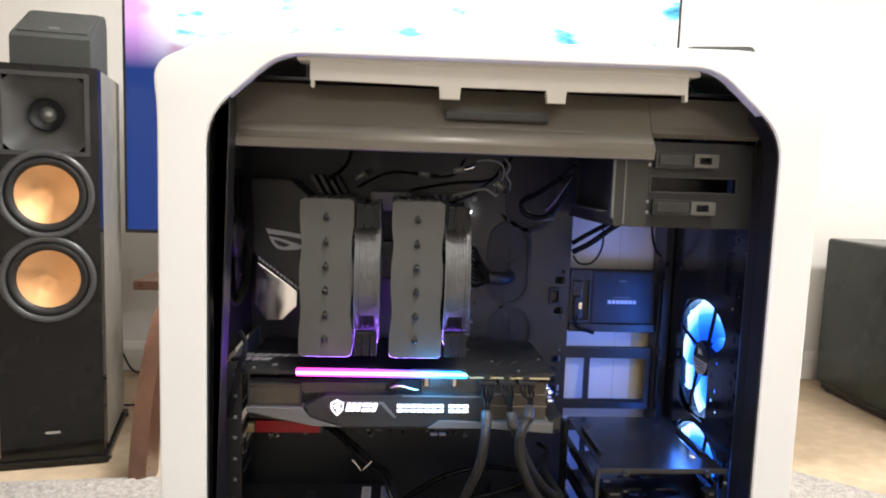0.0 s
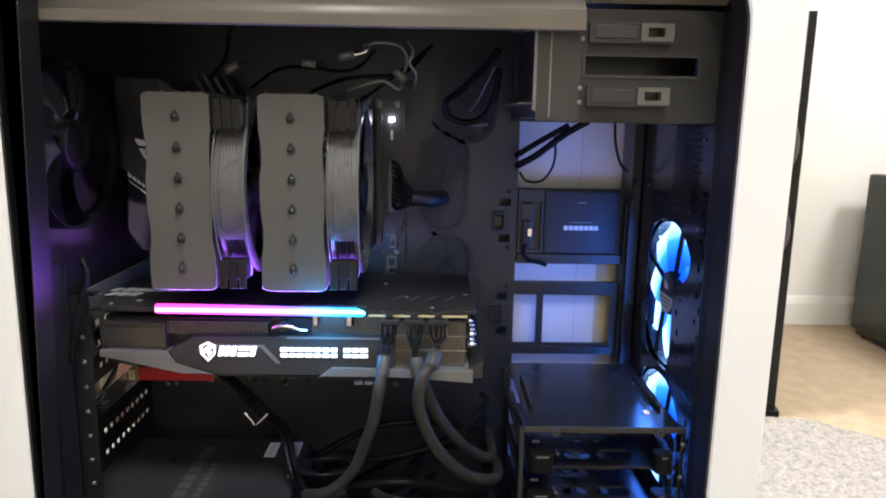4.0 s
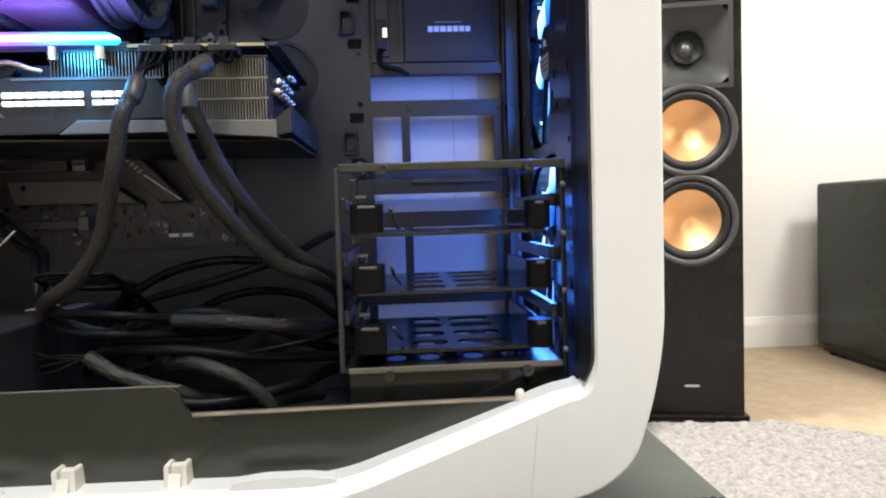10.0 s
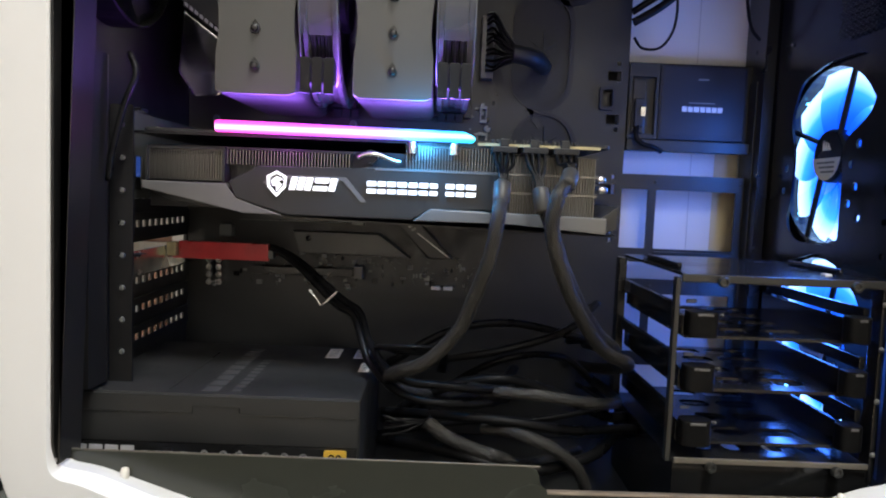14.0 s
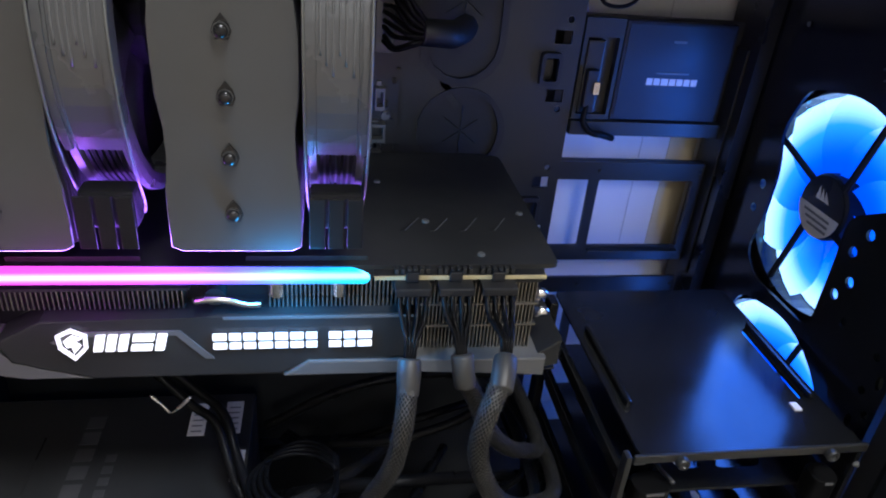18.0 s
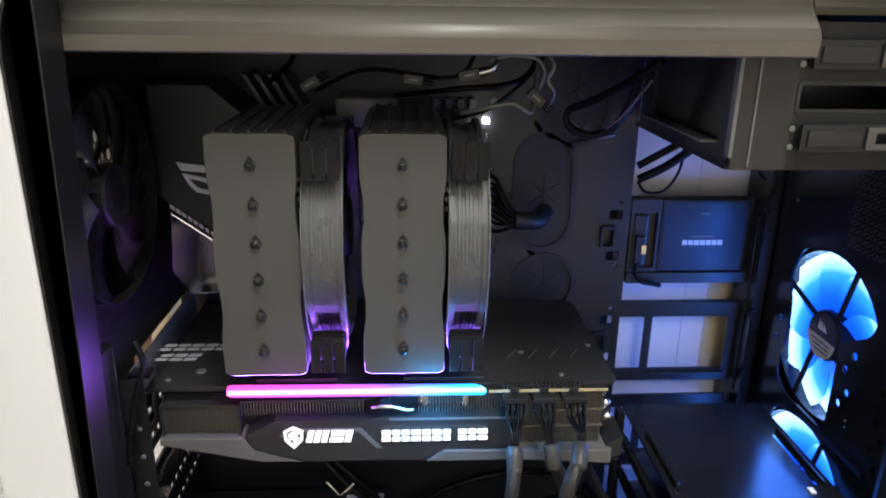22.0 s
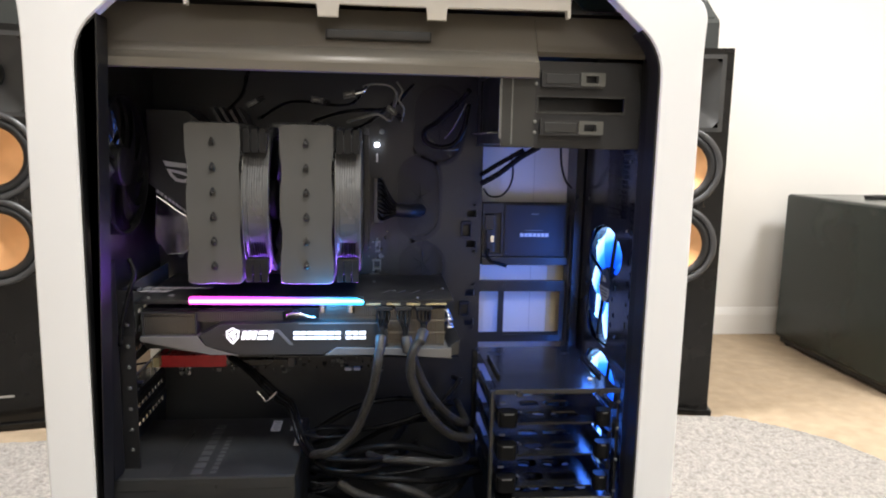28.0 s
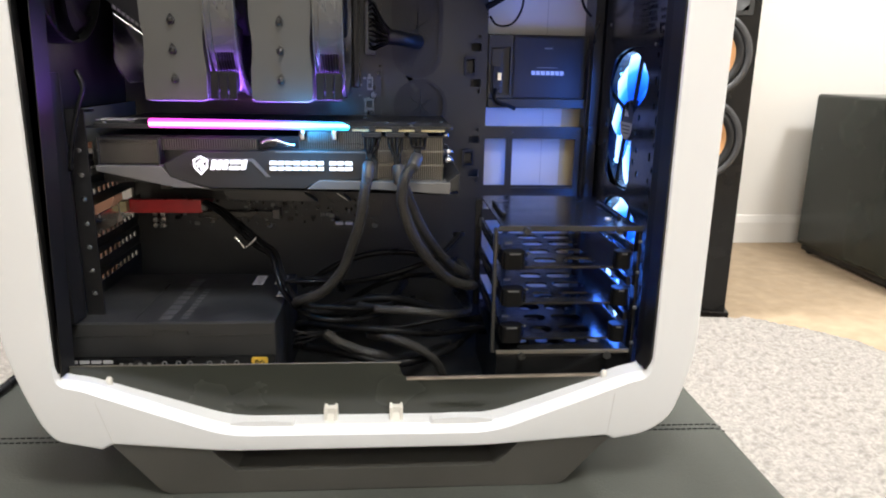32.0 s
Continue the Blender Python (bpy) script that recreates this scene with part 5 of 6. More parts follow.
def motherboard():
    t = thing("motherboard", (0.22, 0.22, 0.31), "black motherboard fixed to the steel tray", "motherboard")
    part("board", box(0.092, 0.346, 0.2150, 0.2172, 0.158, 0.468), PCB, t)
    for x in (0.1, 0.22, 0.338):
        for z in (0.165, 0.31, 0.46):
            part("standoff", rod((x, 0.2172, z), (x, 0.222, z), 0.003, 8), GREYSTEEL, t)
            part("screw", turned([(0.0034, 0.2148), (0.0028, 0.2132), (0, 0.213)], (x, 0, z), "y", 8), GREYSTEEL, t)
    # covered port block with a pale angular mark
    cover = part("port_cover", prism([(0.086, 0.398), (0.086, 0.478), (0.128, 0.478), (0.172, 0.44), (0.172, 0.332), (0.160, 0.341)], "y", 0.150, 0.2148, 0.002), SHROUD, t, "black angular port cover")
    part("cover_stripe", prism([(0.0935, 0.3890), (0.172, 0.3300), (0.172, 0.3355), (0.0935, 0.3945)], "y", 0.1485, 0.1497), DARKSTRIP, cover)
    for k in range(19):
        a = 0.095 + 0.0039 * k
        z = 0.3918 - 0.7516 * (a - 0.0935)
        part("print_bar", prism([(a, z - 0.0013), (a + 0.0027, z - 0.0033), (a + 0.0027, z - 0.0003), (a, z + 0.0017)], "y", 0.1478, 0.1484), DIMLETTER, cover)
    part("eye_mark", prism([(0.1025, 0.4235), (0.1055, 0.4175), (0.126, 0.4155), (0.146, 0.4120), (0.146, 0.4165), (0.124, 0.4205), (0.108, 0.4225)], "y", 0.1478, 0.1496), DIMLETTER, cover, "pale brow-shaped mark")
    eye = [(0.1060, 0.4150), (0.118, 0.4128), (0.136, 0.4075), (0.146, 0.4040), (0.138, 0.4005), (0.1225, 0.3998), (0.1150, 0.4015), (0.1100, 0.4070)]
    eyei = [(0.1105, 0.4117), (0.118, 0.4098), (0.130, 0.4058), (0.1230, 0.4030), (0.1165, 0.4045), (0.1128, 0.4080)]
    part("eye_mark", plate(eye, [eyei], "y", 0.1478, 0.1496), DIMLETTER, cover, "pale eye-shaped mark")
    part("polished_panel", prism([(0.0935, 0.3860), (0.1375, 0.3540), (0.1375, 0.3380), (0.1215, 0.3215), (0.1035, 0.3205), (0.0905, 0.3390)], "y", 0.1495, 0.1530, 0.001), MIRROR, t, "polished mirror-like angular panel")
    for k in range(8):
        x, z = (0.106 + 0.0092 * k, 0.470) if k < 4 else (0.146 + 0.0092 * (k - 4), 0.483)
        part("heatsink_rib", prism([(x, z), (x + 0.0042, z), (x + 0.0182, z - 0.024), (x + 0.014, z - 0.024)], "y", 0.178, 0.2148, 0.0006), SATIN if k < 7 else SHROUD, t)
    part("top_heatsink", box(0.215, 0.262, 0.172, 0.2148, 0.445, 0.467, 0.002), SHROUDGREY, t)
    for k in range(4):
        part("memory_slot", box(0.288 + 0.0095 * k, 0.2945 + 0.0095 * k, 0.206, 0.2148, 0.318, 0.455, 0.0008), BLACK, t)
        part("slot_latch", box(0.2885 + 0.0095 * k, 0.294 + 0.0095 * k, 0.2, 0.2148, 0.4555, 0.4635, 0.0008), SMOKE, t)
    part("power_socket", box(0.329, 0.340, 0.203, 0.2148, 0.352, 0.405, 0.001), SMOKE, t)
    for x, z, w, h in ((0.333, 0.300, 0.010, 0.012), (0.334, 0.322, 0.006, 0.014), (0.330, 0.285, 0.012, 0.006)):
        part("header", plate(rectangle(x - w / 2, x + w / 2, z - h / 2, z + h / 2), [rectangle(x - w / 3, x + w / 3, z - h / 3, z + h / 3)], "y", 0.208, 0.2148), GREYSTEEL, t)
    part("status_led", box(0.3300, 0.3345, 0.2105, 0.2148, 0.4425, 0.4465, 0.0006), WHITELED, t, "bright white status light")
    part("light_chip", box(0.3315, 0.3335, 0.2125, 0.2148, 0.424, 0.434), PAPER, t)
    # plates and slots under the graphics card
    part("drive_cover", prism([(0.172, 0.2145), (0.247, 0.2145), (0.275, 0.1945), (0.178, 0.1955)], "y", 0.200, 0.2148, 0.001), FIN, t, "grey metal drive cover")
    part("cover_screw", turned([(0.0025, -0.001), (0, -0.0016)], (0.186, 0.2, 0.2085), "y", 8), PIPEEND, t)
    bar = part("diagonal_cover", prism([(0.252, 0.2355), (0.273, 0.2355), (0.312, 0.1950), (0.291, 0.1950)], "y", 0.198, 0.2148, 0.001), SHROUD, t)
    # gleam on the cover, painted in as a white line
    part("gleam_line", prism([(0.2795, 0.2170), (0.2812, 0.2170), (0.3095, 0.1965), (0.3078, 0.1965)], "y", 0.1968, 0.1978), LETTER, bar)
    for k in range(6):
        a, z = 0.2600 + 0.0030 * k, 0.2340 - 0.0029 * k
        part("print_bar", prism([(a, z), (a + 0.0016, z - 0.0015), (a + 0.0046, z + 0.0010), (a + 0.0030, z + 0.0025)], "y", 0.1968, 0.1978), DIMLETTER, bar)
    slot = part("card_slot", box(0.125, 0.218, 0.204, 0.2148, 0.2222, 0.2316, 0.0006), BLACK, t)
    for z in (0.2222, 0.2306):
        part("slot_rail", box(0.1255, 0.2175, 0.2032, 0.2039, z, z + 0.0008), FIN, slot)
    part("slot_end", box(0.2235, 0.2335, 0.200, 0.2148, 0.2215, 0.2345, 0.0006), GREYSTEEL, t)
    part("slot_band", box(0.2236, 0.2334, 0.1990, 0.1999, 0.2262, 0.2284), BLACK, t)
    part("card_slot", box(0.135, 0.225, 0.204, 0.2148, 0.1755, 0.1825, 0.0006), BLACK, t)
    part("slot_end", box(0.226, 0.234, 0.2, 0.2148, 0.1745, 0.1855, 0.0006), SMOKE, t)
    part("chip_block", box(0.107, 0.118, 0.204, 0.2148, 0.207, 0.218, 0.001), GREYSTEEL, t)
    for k in range(8):
        x, z = 0.0985 + 0.0085 * (k % 2), 0.1665 + 0.0066 * (k // 2)
        part("capacitor", turned([(0.0031, 0.2148), (0.0031, 0.205), (0.0027, 0.2042), (0, 0.204)], (x, 0, z), "y", 12), CHROME, t)
    random.seed(11)
    for k in range(150):
        x, z = random.uniform(0.115, 0.338), random.uniform(0.164, 0.194)
        w, h = random.choice(((0.003, 0.002), (0.002, 0.003), (0.005, 0.004), (0.0015, 0.0035)))
        part("component", box(x, x + w, 0.2128, 0.2149, z, z + h), random.choice((PCB, GREYPRINT if k % 2 else PIPEEND, PIPEEND, GREYSTEEL if k % 4 == 0 else BLACK)), t)
    for k in range(2):
        part("bright_header", box(0.294 + 0.011 * k, 0.302 + 0.011 * k, 0.208, 0.2148, 0.1665, 0.1695), PAPER, t)
    random.seed(12)
    for k in range(40):
        x, z = random.uniform(0.318, 0.344), random.uniform(0.24, 0.34)
        part("component", box(x, x + random.uniform(0.001, 0.004), 0.2125, 0.2149, z, z + random.uniform(0.001, 0.004)), random.choice((GREYSTEEL, PIPEEND, BLACK)), t)
    deeper(t, 0.0095, -0.001)


motherboard()

# ---- graphics card ----


def letter_blocks(name, x0, widths, z, h, y0, y1, mat, parent, gap=0.0016, slant=0.0, axis="y", solid=()):
    """A row of plain bars, single or stacked in twos, that stands for a brand mark."""
    x = x0
    for k, w in enumerate(widths):
        if w < 0:
            x -= w
            continue
        for lo, hi in (((0.0, 1.0),) if k in solid else ((0.0, 0.36), (0.60, 1.0))):
            points = rounded(rectangle(x, x + w, z + lo * h, z + hi * h), 0.06 * h, 2)
            part(name, prism([(a + slant * (b - z), b) for a, b in points], axis, y0, y1), mat, parent)
        x += w + gap


def graphics_card():
    t = thing("graphics_card", (0.255, 0.13, 0.255), "long dark triple-slot graphics card with a glowing light bar", "graphics card")
    part("backplate", prism(rounded(rectangle(0.098, 0.412, 0.066, 0.205), 0.004), "z", 0.2862, 0.2885, 0.0006), SHROUD, t, "black metal backplate")
    part("circuit_board", box(0.092, 0.405, 0.0662, 0.2148, 0.2846, 0.2860), PCB, t)
    part("board_tongue", box(0.3225, 0.404, 0.0600, 0.0660, 0.2848, 0.2862), PCB, t)
    part("board_edge", box(0.3225, 0.404, 0.0590, 0.0599, 0.2846, 0.2864), PCBEDGE, t, "pale gold board edge")
    part("light_bar", prism(rounded([(0.1495, 0.2866), (0.3195, 0.2856), (0.3205, 0.2890), (0.313, 0.2928), (0.1495, 0.2942)], 0.0016), "y", 0.0545, 0.0570, 0.001), LIGHTBAR, t, "glowing multicoloured light bar")
    part("core", box(0.100, 0.395, 0.075, 0.20, 0.236, 0.278), BLACK, t)
    part("slot_bracket", plate(rectangle(0.066, 0.215, 0.240, 0.300), [rectangle(0.085 + 0.018 * k, 0.097 + 0.018 * k, 0.246, 0.270) for k in range(6)], "x", 0.0835, 0.0848), GREYSTEEL, t, "pierced steel slot bracket")
    part("bracket_tab", box(0.0848, 0.099, 0.060, 0.072, 0.2985, 0.3005), CHROME, t)
    # fin stacks, each fin its own plate
    stacks = ((0.1035, 0.1530, 0.0017, 0.2545, 0.2755, 0.0635), (0.1545, 0.2400, 0.0021, 0.2660, 0.2765, 0.0660), (0.2750, 0.3440, 0.0020, 0.2675, 0.2838, 0.0640), (0.3445, 0.4045, 0.0018, 0.2390, 0.2795, 0.0655))
    for x0, x1, step, z0, z1, y in stacks:
        st = part("fin_core", box(x0, x1, y + 0.012, y + 0.06, z0 + 0.001, z1 - 0.001), BLACK, t)
        fin = mesh_of("fin", box(0, 0.0007, y, y + 0.05, z0, z1), BRONZE)
        for k in range(int((x1 - x0) / step)):
            ob = part("fin", fin, BRONZE, st)
            ob.matrix_parent_inverse = Matrix.Translation((x0 + step * k, 0, 0))
        if x0 > 0.34:
            for zr in (0.2535, 0.2660):
                part("stack_rail", box(x0, x1, y - 0.0005, y + 0.003, zr, zr + 0.0011), BRONZE, st)
        part("stack_rail", box(x0, x1, y - 0.0006, y + 0.004, z1 - 0.0005, z1 + 0.0008), SHROUD, st)
    for x0, x1 in ((0.153, 0.1545), (0.1020, 0.1034)):
        part("stack_wall", box(x0, x1, 0.061, 0.11, 0.2535, 0.2768), SHROUD, t)
    # shroud and trims
    SH = [(0.158, 0.2545), (0.178, 0.2655), (0.242, 0.2655), (0.250, 0.2675), (0.336, 0.2675), (0.3445, 0.2585), (0.3445, 0.2420), (0.292, 0.2420), (0.280, 0.2335), (0.197, 0.2335), (0.163, 0.2435)]
    sh = part("shroud", prism(SH, "y", 0.0575, 0.085, 0.001), SHROUD, t, "dark angular shroud")
    part("shroud_step", prism([(0.181, 0.2545), (0.188, 0.2600), (0.236, 0.2600), (0.250, 0.2440), (0.246, 0.2440), (0.234, 0.2575), (0.190, 0.2575), (0.1845, 0.2530)], "y", 0.0568, 0.0576), SHROUDGREY, sh)
    part("shroud_step", box(0.255, 0.3425, 0.0568, 0.0576, 0.2655, 0.2668), SHROUDGREY, sh)
    part("left_trim", prism([(0.1005, 0.2530), (0.156, 0.2530), (0.1625, 0.2430), (0.196, 0.2330), (0.168, 0.2340), (0.1005, 0.2480)], "y", 0.058, 0.09, 0.001), SHROUDGREY, t, "grey metallic trim")
    part("right_trim", prism([(0.2925, 0.2415), (0.410, 0.2395), (0.410, 0.2285), (0.345, 0.2335), (0.281, 0.2330)], "y", 0.056, 0.09, 0.001), SHROUDGREY, t, "pale grey metallic trim")
    part("underside", prism([(0.105, 0.2465), (0.196, 0.2325), (0.41, 0.228), (0.418, 0.2285), (0.418, 0.2270), (0.2, 0.2308), (0.12, 0.2395)], "y", 0.062, 0.2, 0.001), SHROUD, t)
    part("end_cap", prism([(0.404, 0.2290), (0.4185, 0.2320), (0.4185, 0.2480), (0.4045, 0.2380)], "y", 0.060, 0.2, 0.001), SHROUD, t, "dark end cap")
    for z, ys in ((0.2585, (0.070, 0.083, 0.096, 0.109, 0.122)), (0.2655, (0.076, 0.089, 0.102, 0.115)), (0.2765, (0.118, 0.131))):
        for y in ys:
            c = turned([(0.0028, 0.0), (0.0028, 0.0050), (0.0020, 0.0066), (0.0011, 0.0074), (0.0, 0.0078)], (0.4050, y, z), "x", 14)
            part("pipe_end", c, CHROME, t, "bright pipe end", True)
    part("inner_pipe", hose([(0.243, 0.060, 0.2735), (0.250, 0.058, 0.2760), (0.258, 0.058, 0.2755), (0.266, 0.059, 0.2725), (0.272, 0.061, 0.2715)], 0.0018, 8, 5), CHROME, t, "bright bent heat pipe", True)
    part("cover_block", rod((0.2515, 0.062, 0.2745), (0.2515, 0.07, 0.2745), 0.0045, 20), SHROUD, t)
    for x in (0.279, 0.307):
        part("pillar", turned([(0.0032, 0.0), (0.0032, 0.0075), (0.0022, 0.009), (0.0022, 0.0115), (0.0, 0.012)], (x, 0.059, 0.2775), n=12), CHROME, t, "pale standoff")
    # marks
    mark = part("shield_mark", plate([(0.1840, 0.2590), (0.1905, 0.2625), (0.1970, 0.2590), (0.1965, 0.2520), (0.1905, 0.2455), (0.1845, 0.2520)], [[(0.1856, 0.2582), (0.1905, 0.2608), (0.1954, 0.2582), (0.1950, 0.2527), (0.1905, 0.2476), (0.1860, 0.2527)]], "y", 0.0555, 0.0567), GLOWLETTER, t, "lit white shield mark")
    part("shield_core", prism([(0.1868, 0.2560), (0.1905, 0.2590), (0.1946, 0.2572), (0.1915, 0.2555), (0.1940, 0.2535), (0.1905, 0.2492), (0.1900, 0.2530), (0.1878, 0.2525)], "y", 0.0557, 0.0567), GLOWLETTER, mark)
    letter_blocks("maker_mark", 0.1985, (0.0040, 0.0040, 0.0040, -0.0004, 0.0092, 0.0042), 0.2504, 0.0085, 0.0553, 0.0567, GLOWLETTER, t, 0.0011, 0.25, solid=(0, 1, 2, 5))
    letter_blocks("model_mark", 0.2500, (0.0061, 0.0052, 0.0055, 0.0064, 0.0058, 0.0060, 0.0052, -0.0042, 0.0058, 0.0054, 0.0066), 0.2502, 0.0080, 0.0553, 0.0567, GLOWLETTER, t, 0.0011)
    letter_blocks("backplate_mark", 0.0840, (0.0082,) * 7, 0.1195, 0.0100, 0.2885, 0.2889, DIMLETTER, t, 0.0020, 0.35, "z")
    letter_blocks("backplate_mark", 0.0860, (0.0082,) * 3, 0.1035, 0.0100, 0.2885, 0.2889, DIMLETTER, t, 0.0020, 0.35, "z")
    part("backplate_screw", turned([(0.0032, 0.2885), (0.003, 0.2893), (0, 0.2893)], (0.124, 0.087, 0), n=14), GREYSTEEL, t)
    for x, y in ((0.105, 0.075), (0.375, 0.075), (0.405, 0.12), (0.352, 0.11), (0.33, 0.16)):
        part("backplate_screw", turned([(0.002, 0.2885), (0.0018, 0.2896), (0, 0.2898)], (x, y, 0), n=8), GREYSTEEL, t)
    for x in (0.165, 0.265):
        part("backplate_recess", prism([(x, 0.070), (x + 0.055, 0.070), (x + 0.047, 0.100), (x + 0.008, 0.100)], "z", 0.2886, 0.2910), SHROUD, t)
    for k in range(4):
        x = 0.338 + 0.0155 * k
        part("backplate_slit", prism([(x, 0.100), (x + 0.0022, 0.100), (x + 0.0105, 0.114), (x + 0.0083, 0.114)], "z", 0.2885, 0.2888), DARKSTRIP, t)
        part("slit_edge", prism([(x + 0.0022, 0.100), (x + 0.0027, 0.100), (x + 0.0110, 0.114), (x + 0.0105, 0.114)], "z", 0.2885, 0.2890), SHROUDGREY, t)
    # power sockets with plugs
    for k in range(3):
        x = 0.3312 + 0.0202 * k
        s = part("power_socket", box(x, x + 0.0172, 0.0606, 0.0740, 0.2792, 0.2844, 0.0008), RUBBER, t, "black power socket")
        for j in range(6):
            part("socket_tooth", box(x + 0.0006 + 0.0029 * j, x + 0.0025 + 0.0029 * j, 0.0606, 0.0640, 0.2864, 0.2892, 0.0004), SHROUD, s)
    deeper(t, 0.0090, -0.0012)



graphics_card()
lamp("light_bar_glow", "AREA", (0.236, 0.058, 0.299), 1.0, (0.34, 0.12, 1.0), 0.16, (0.236, 0.052, 0.5), 0.006)
lamp("light_bar_pink_end", "POINT", (0.190, 0.044, 0.290), 0.045, (0.70, 0.06, 1.0), 0.01)
lamp("light_bar_blue_end", "POINT", (0.285, 0.044, 0.289), 0.40, (0.05, 0.36, 0.85), 0.01)


def braid(points, r, strands=16, pitch=0.034, width=0.0007):
    """Flat strands wound both ways round the line through points."""
    line = smooth_line(points, 40)
    even, gone = [line[0]], 0.0
    for a, b in zip(line, line[1:]):
        gone += (b - a).length
        if gone > 0.0013:
            even.append(b)
            gone = 0.0
    bm = bmesh.new()
    up, frames = Vector((0.12, 0.3, 1)).normalized(), []
    for i, p in enumerate(even):
        d = (even[min(i + 1, len(even) - 1)] - even[max(i - 1, 0)]).normalized()
        side = d.cross(up)
        if side.length < 0.05:
            side = d.cross(Vector((1, 0, 0)))
        side.normalize()
        up = side.cross(d).normalized()
        frames.append((p, d, side, up))
    for way in (-1, 1):
        for k in range(strands):
            prev = None
            for i, (p, d, side, u) in enumerate(frames):
                a = 2 * math.pi * (k / strands + way * i * 0.0013 / pitch)
                lift = r + 0.00025 * (1 + way * math.cos(2 * math.pi * i * 0.0013 * strands / pitch + math.pi * k))
                out = side * math.cos(a) + u * math.sin(a)
                mid = p + out * lift
                pair = (bm.verts.new(mid - d * width / 2), bm.verts.new(mid + d * width / 2))
                if prev:
                    bm.faces.new((prev[0], prev[1], pair[1], pair[0]))
                prev = pair
    return bm


def power_lead(x, pts, label):
    """Plug, fanned wires, heat-shrink and a braided sleeve."""
    t = thing("power_lead", (x, 0.05, 0.275), label, "cable", "graphics power leads")
    plug = part("plug", box(x - 0.0084, x + 0.0084, 0.0600, 0.0690, 0.2788, 0.2832, 0.001), RUBBER, t)
    part("plug_latch", box(x - 0.0030, x + 0.0030, 0.0655, 0.0676, 0.2834, 0.2885, 0.0006), BLACK, plug)
    ahead = (Vector(pts[1]) - Vector(pts[0])).normalized()
    first = Vector(pts[0]) + ahead * 0.009
    sx, sy, sz = first
    for j in range(4):
        for r in range(2):
            a = x - 0.0063 + 0.0042 * j
            part("wire", hose([(a, 0.0615 + 0.004 * r, 0.2792), (a * 0.85 + sx * 0.15, 0.75 * (0.059 + 0.004 * r) + 0.25 * sy, 0.2722 - 0.0015 * (j % 2)), (a * 0.35 + sx * 0.65, sy + 0.004 + 0.0022 * r, sz + 0.0065), (sx + 0.0011 * (j - 1.5), sy + 0.0014 * (r - 0.5), sz - 0.001)], 0.0011, 6, 4), CABLE, t, smooth=True)
    shrink = [(0.0044, 0.0), (0.0053, 0.0012), (0.0054, 0.008), (0.0050, 0.0155), (0.0046, 0.0165)]
    bm = turned(shrink, (0, 0, 0), "z", 14)
    bmesh.ops.transform(bm, matrix=Matrix.Translation(first) @ ahead.to_track_quat("Z", "Y").to_matrix().to_4x4(), verts=bm.verts[:])
    part("heat_shrink", bm, SHRINK, t, "pale heat-shrink collar", True)
    run = [tuple(first + ahead * 0.010), *pts[2:]]
    part("cable_core", hose(run, 0.0041, 10, 8, wob=0.02), SLEEVECORE, t, smooth=True)
    tagged(part("braided_sleeve", braid(run, 0.0043), SLEEVE, t, "open grey-black braided sleeve"), kind="stuff")


power_lead(0.3398, [(0.3378, 0.0465, 0.2665), (0.3368, 0.0365, 0.252), (0.3340, 0.0235, 0.236), (0.3300, 0.0225, 0.212), (0.3215, 0.029, 0.186), (0.3145, 0.034, 0.167), (0.3005, 0.038, 0.1490), (0.289, 0.042, 0.1400), (0.2780, 0.049, 0.1345), (0.2690, 0.064, 0.126), (0.274, 0.088, 0.112), (0.302, 0.115, 0.100), (0.350, 0.170, 0.09), (0.372, 0.2275, 0.095)], "braided power lead curling down from the graphics card")
power_lead(0.3600, [(0.3610, 0.0500, 0.2650), (0.3630, 0.0450, 0.250), (0.3710, 0.046, 0.230), (0.3800, 0.052, 0.207), (0.394, 0.064, 0.182), (0.412, 0.082, 0.158), (0.432, 0.11, 0.140), (0.436, 0.2275, 0.12)], "short braided power lead tucked behind the other leads")
power_lead(0.3802, [(0.3805, 0.0400, 0.2700), (0.3750, 0.0215, 0.260), (0.3672, 0.0115, 0.250), (0.3655, 0.0110, 0.230), (0.3740, 0.015, 0.204), (0.3890, 0.028, 0.177), (0.409, 0.047, 0.153), (0.430, 0.066, 0.141), (0.438, 0.11, 0.128), (0.436, 0.17, 0.112), (0.430, 0.2275, 0.10)], "braided power lead curling down from the graphics card")

# ---- red expansion card ----


def red_card():
    t = thing("expansion_card", (0.125, 0.17, 0.2), "small red expansion card with a steel bracket", "expansion card")
    part("board", box(0.0875, 0.160, 0.148, 0.2148, 0.1955, 0.1975), REDPCB, t)
    part("front_strip", box(0.0930, 0.164, 0.1465, 0.152, 0.1955, 0.2092, 0.0006), REDPCB, t)
    part("gold_part", box(0.0856, 0.0926, 0.140, 0.152, 0.1976, 0.2085, 0.001), PCBEDGE, t)
    part("bracket", box(0.0838, 0.0852, 0.068, 0.205, 0.188, 0.2055), CHROME, t, "bright steel bracket")
    part("bracket_tab", box(0.0852, 0.0985, 0.062, 0.074, 0.2040, 0.2055), CHROME, t)
    part("card_plug", box(0.160, 0.168, 0.147, 0.156, 0.1975, 0.2045, 0.001), SMOKE, t)
    for k in range(6):
        part("chip", box(0.105 + 0.008 * k, 0.110 + 0.008 * k, 0.165, 0.172, 0.1976, 0.199), BLACK, t)
    deeper(t, 0.0100, -0.004)



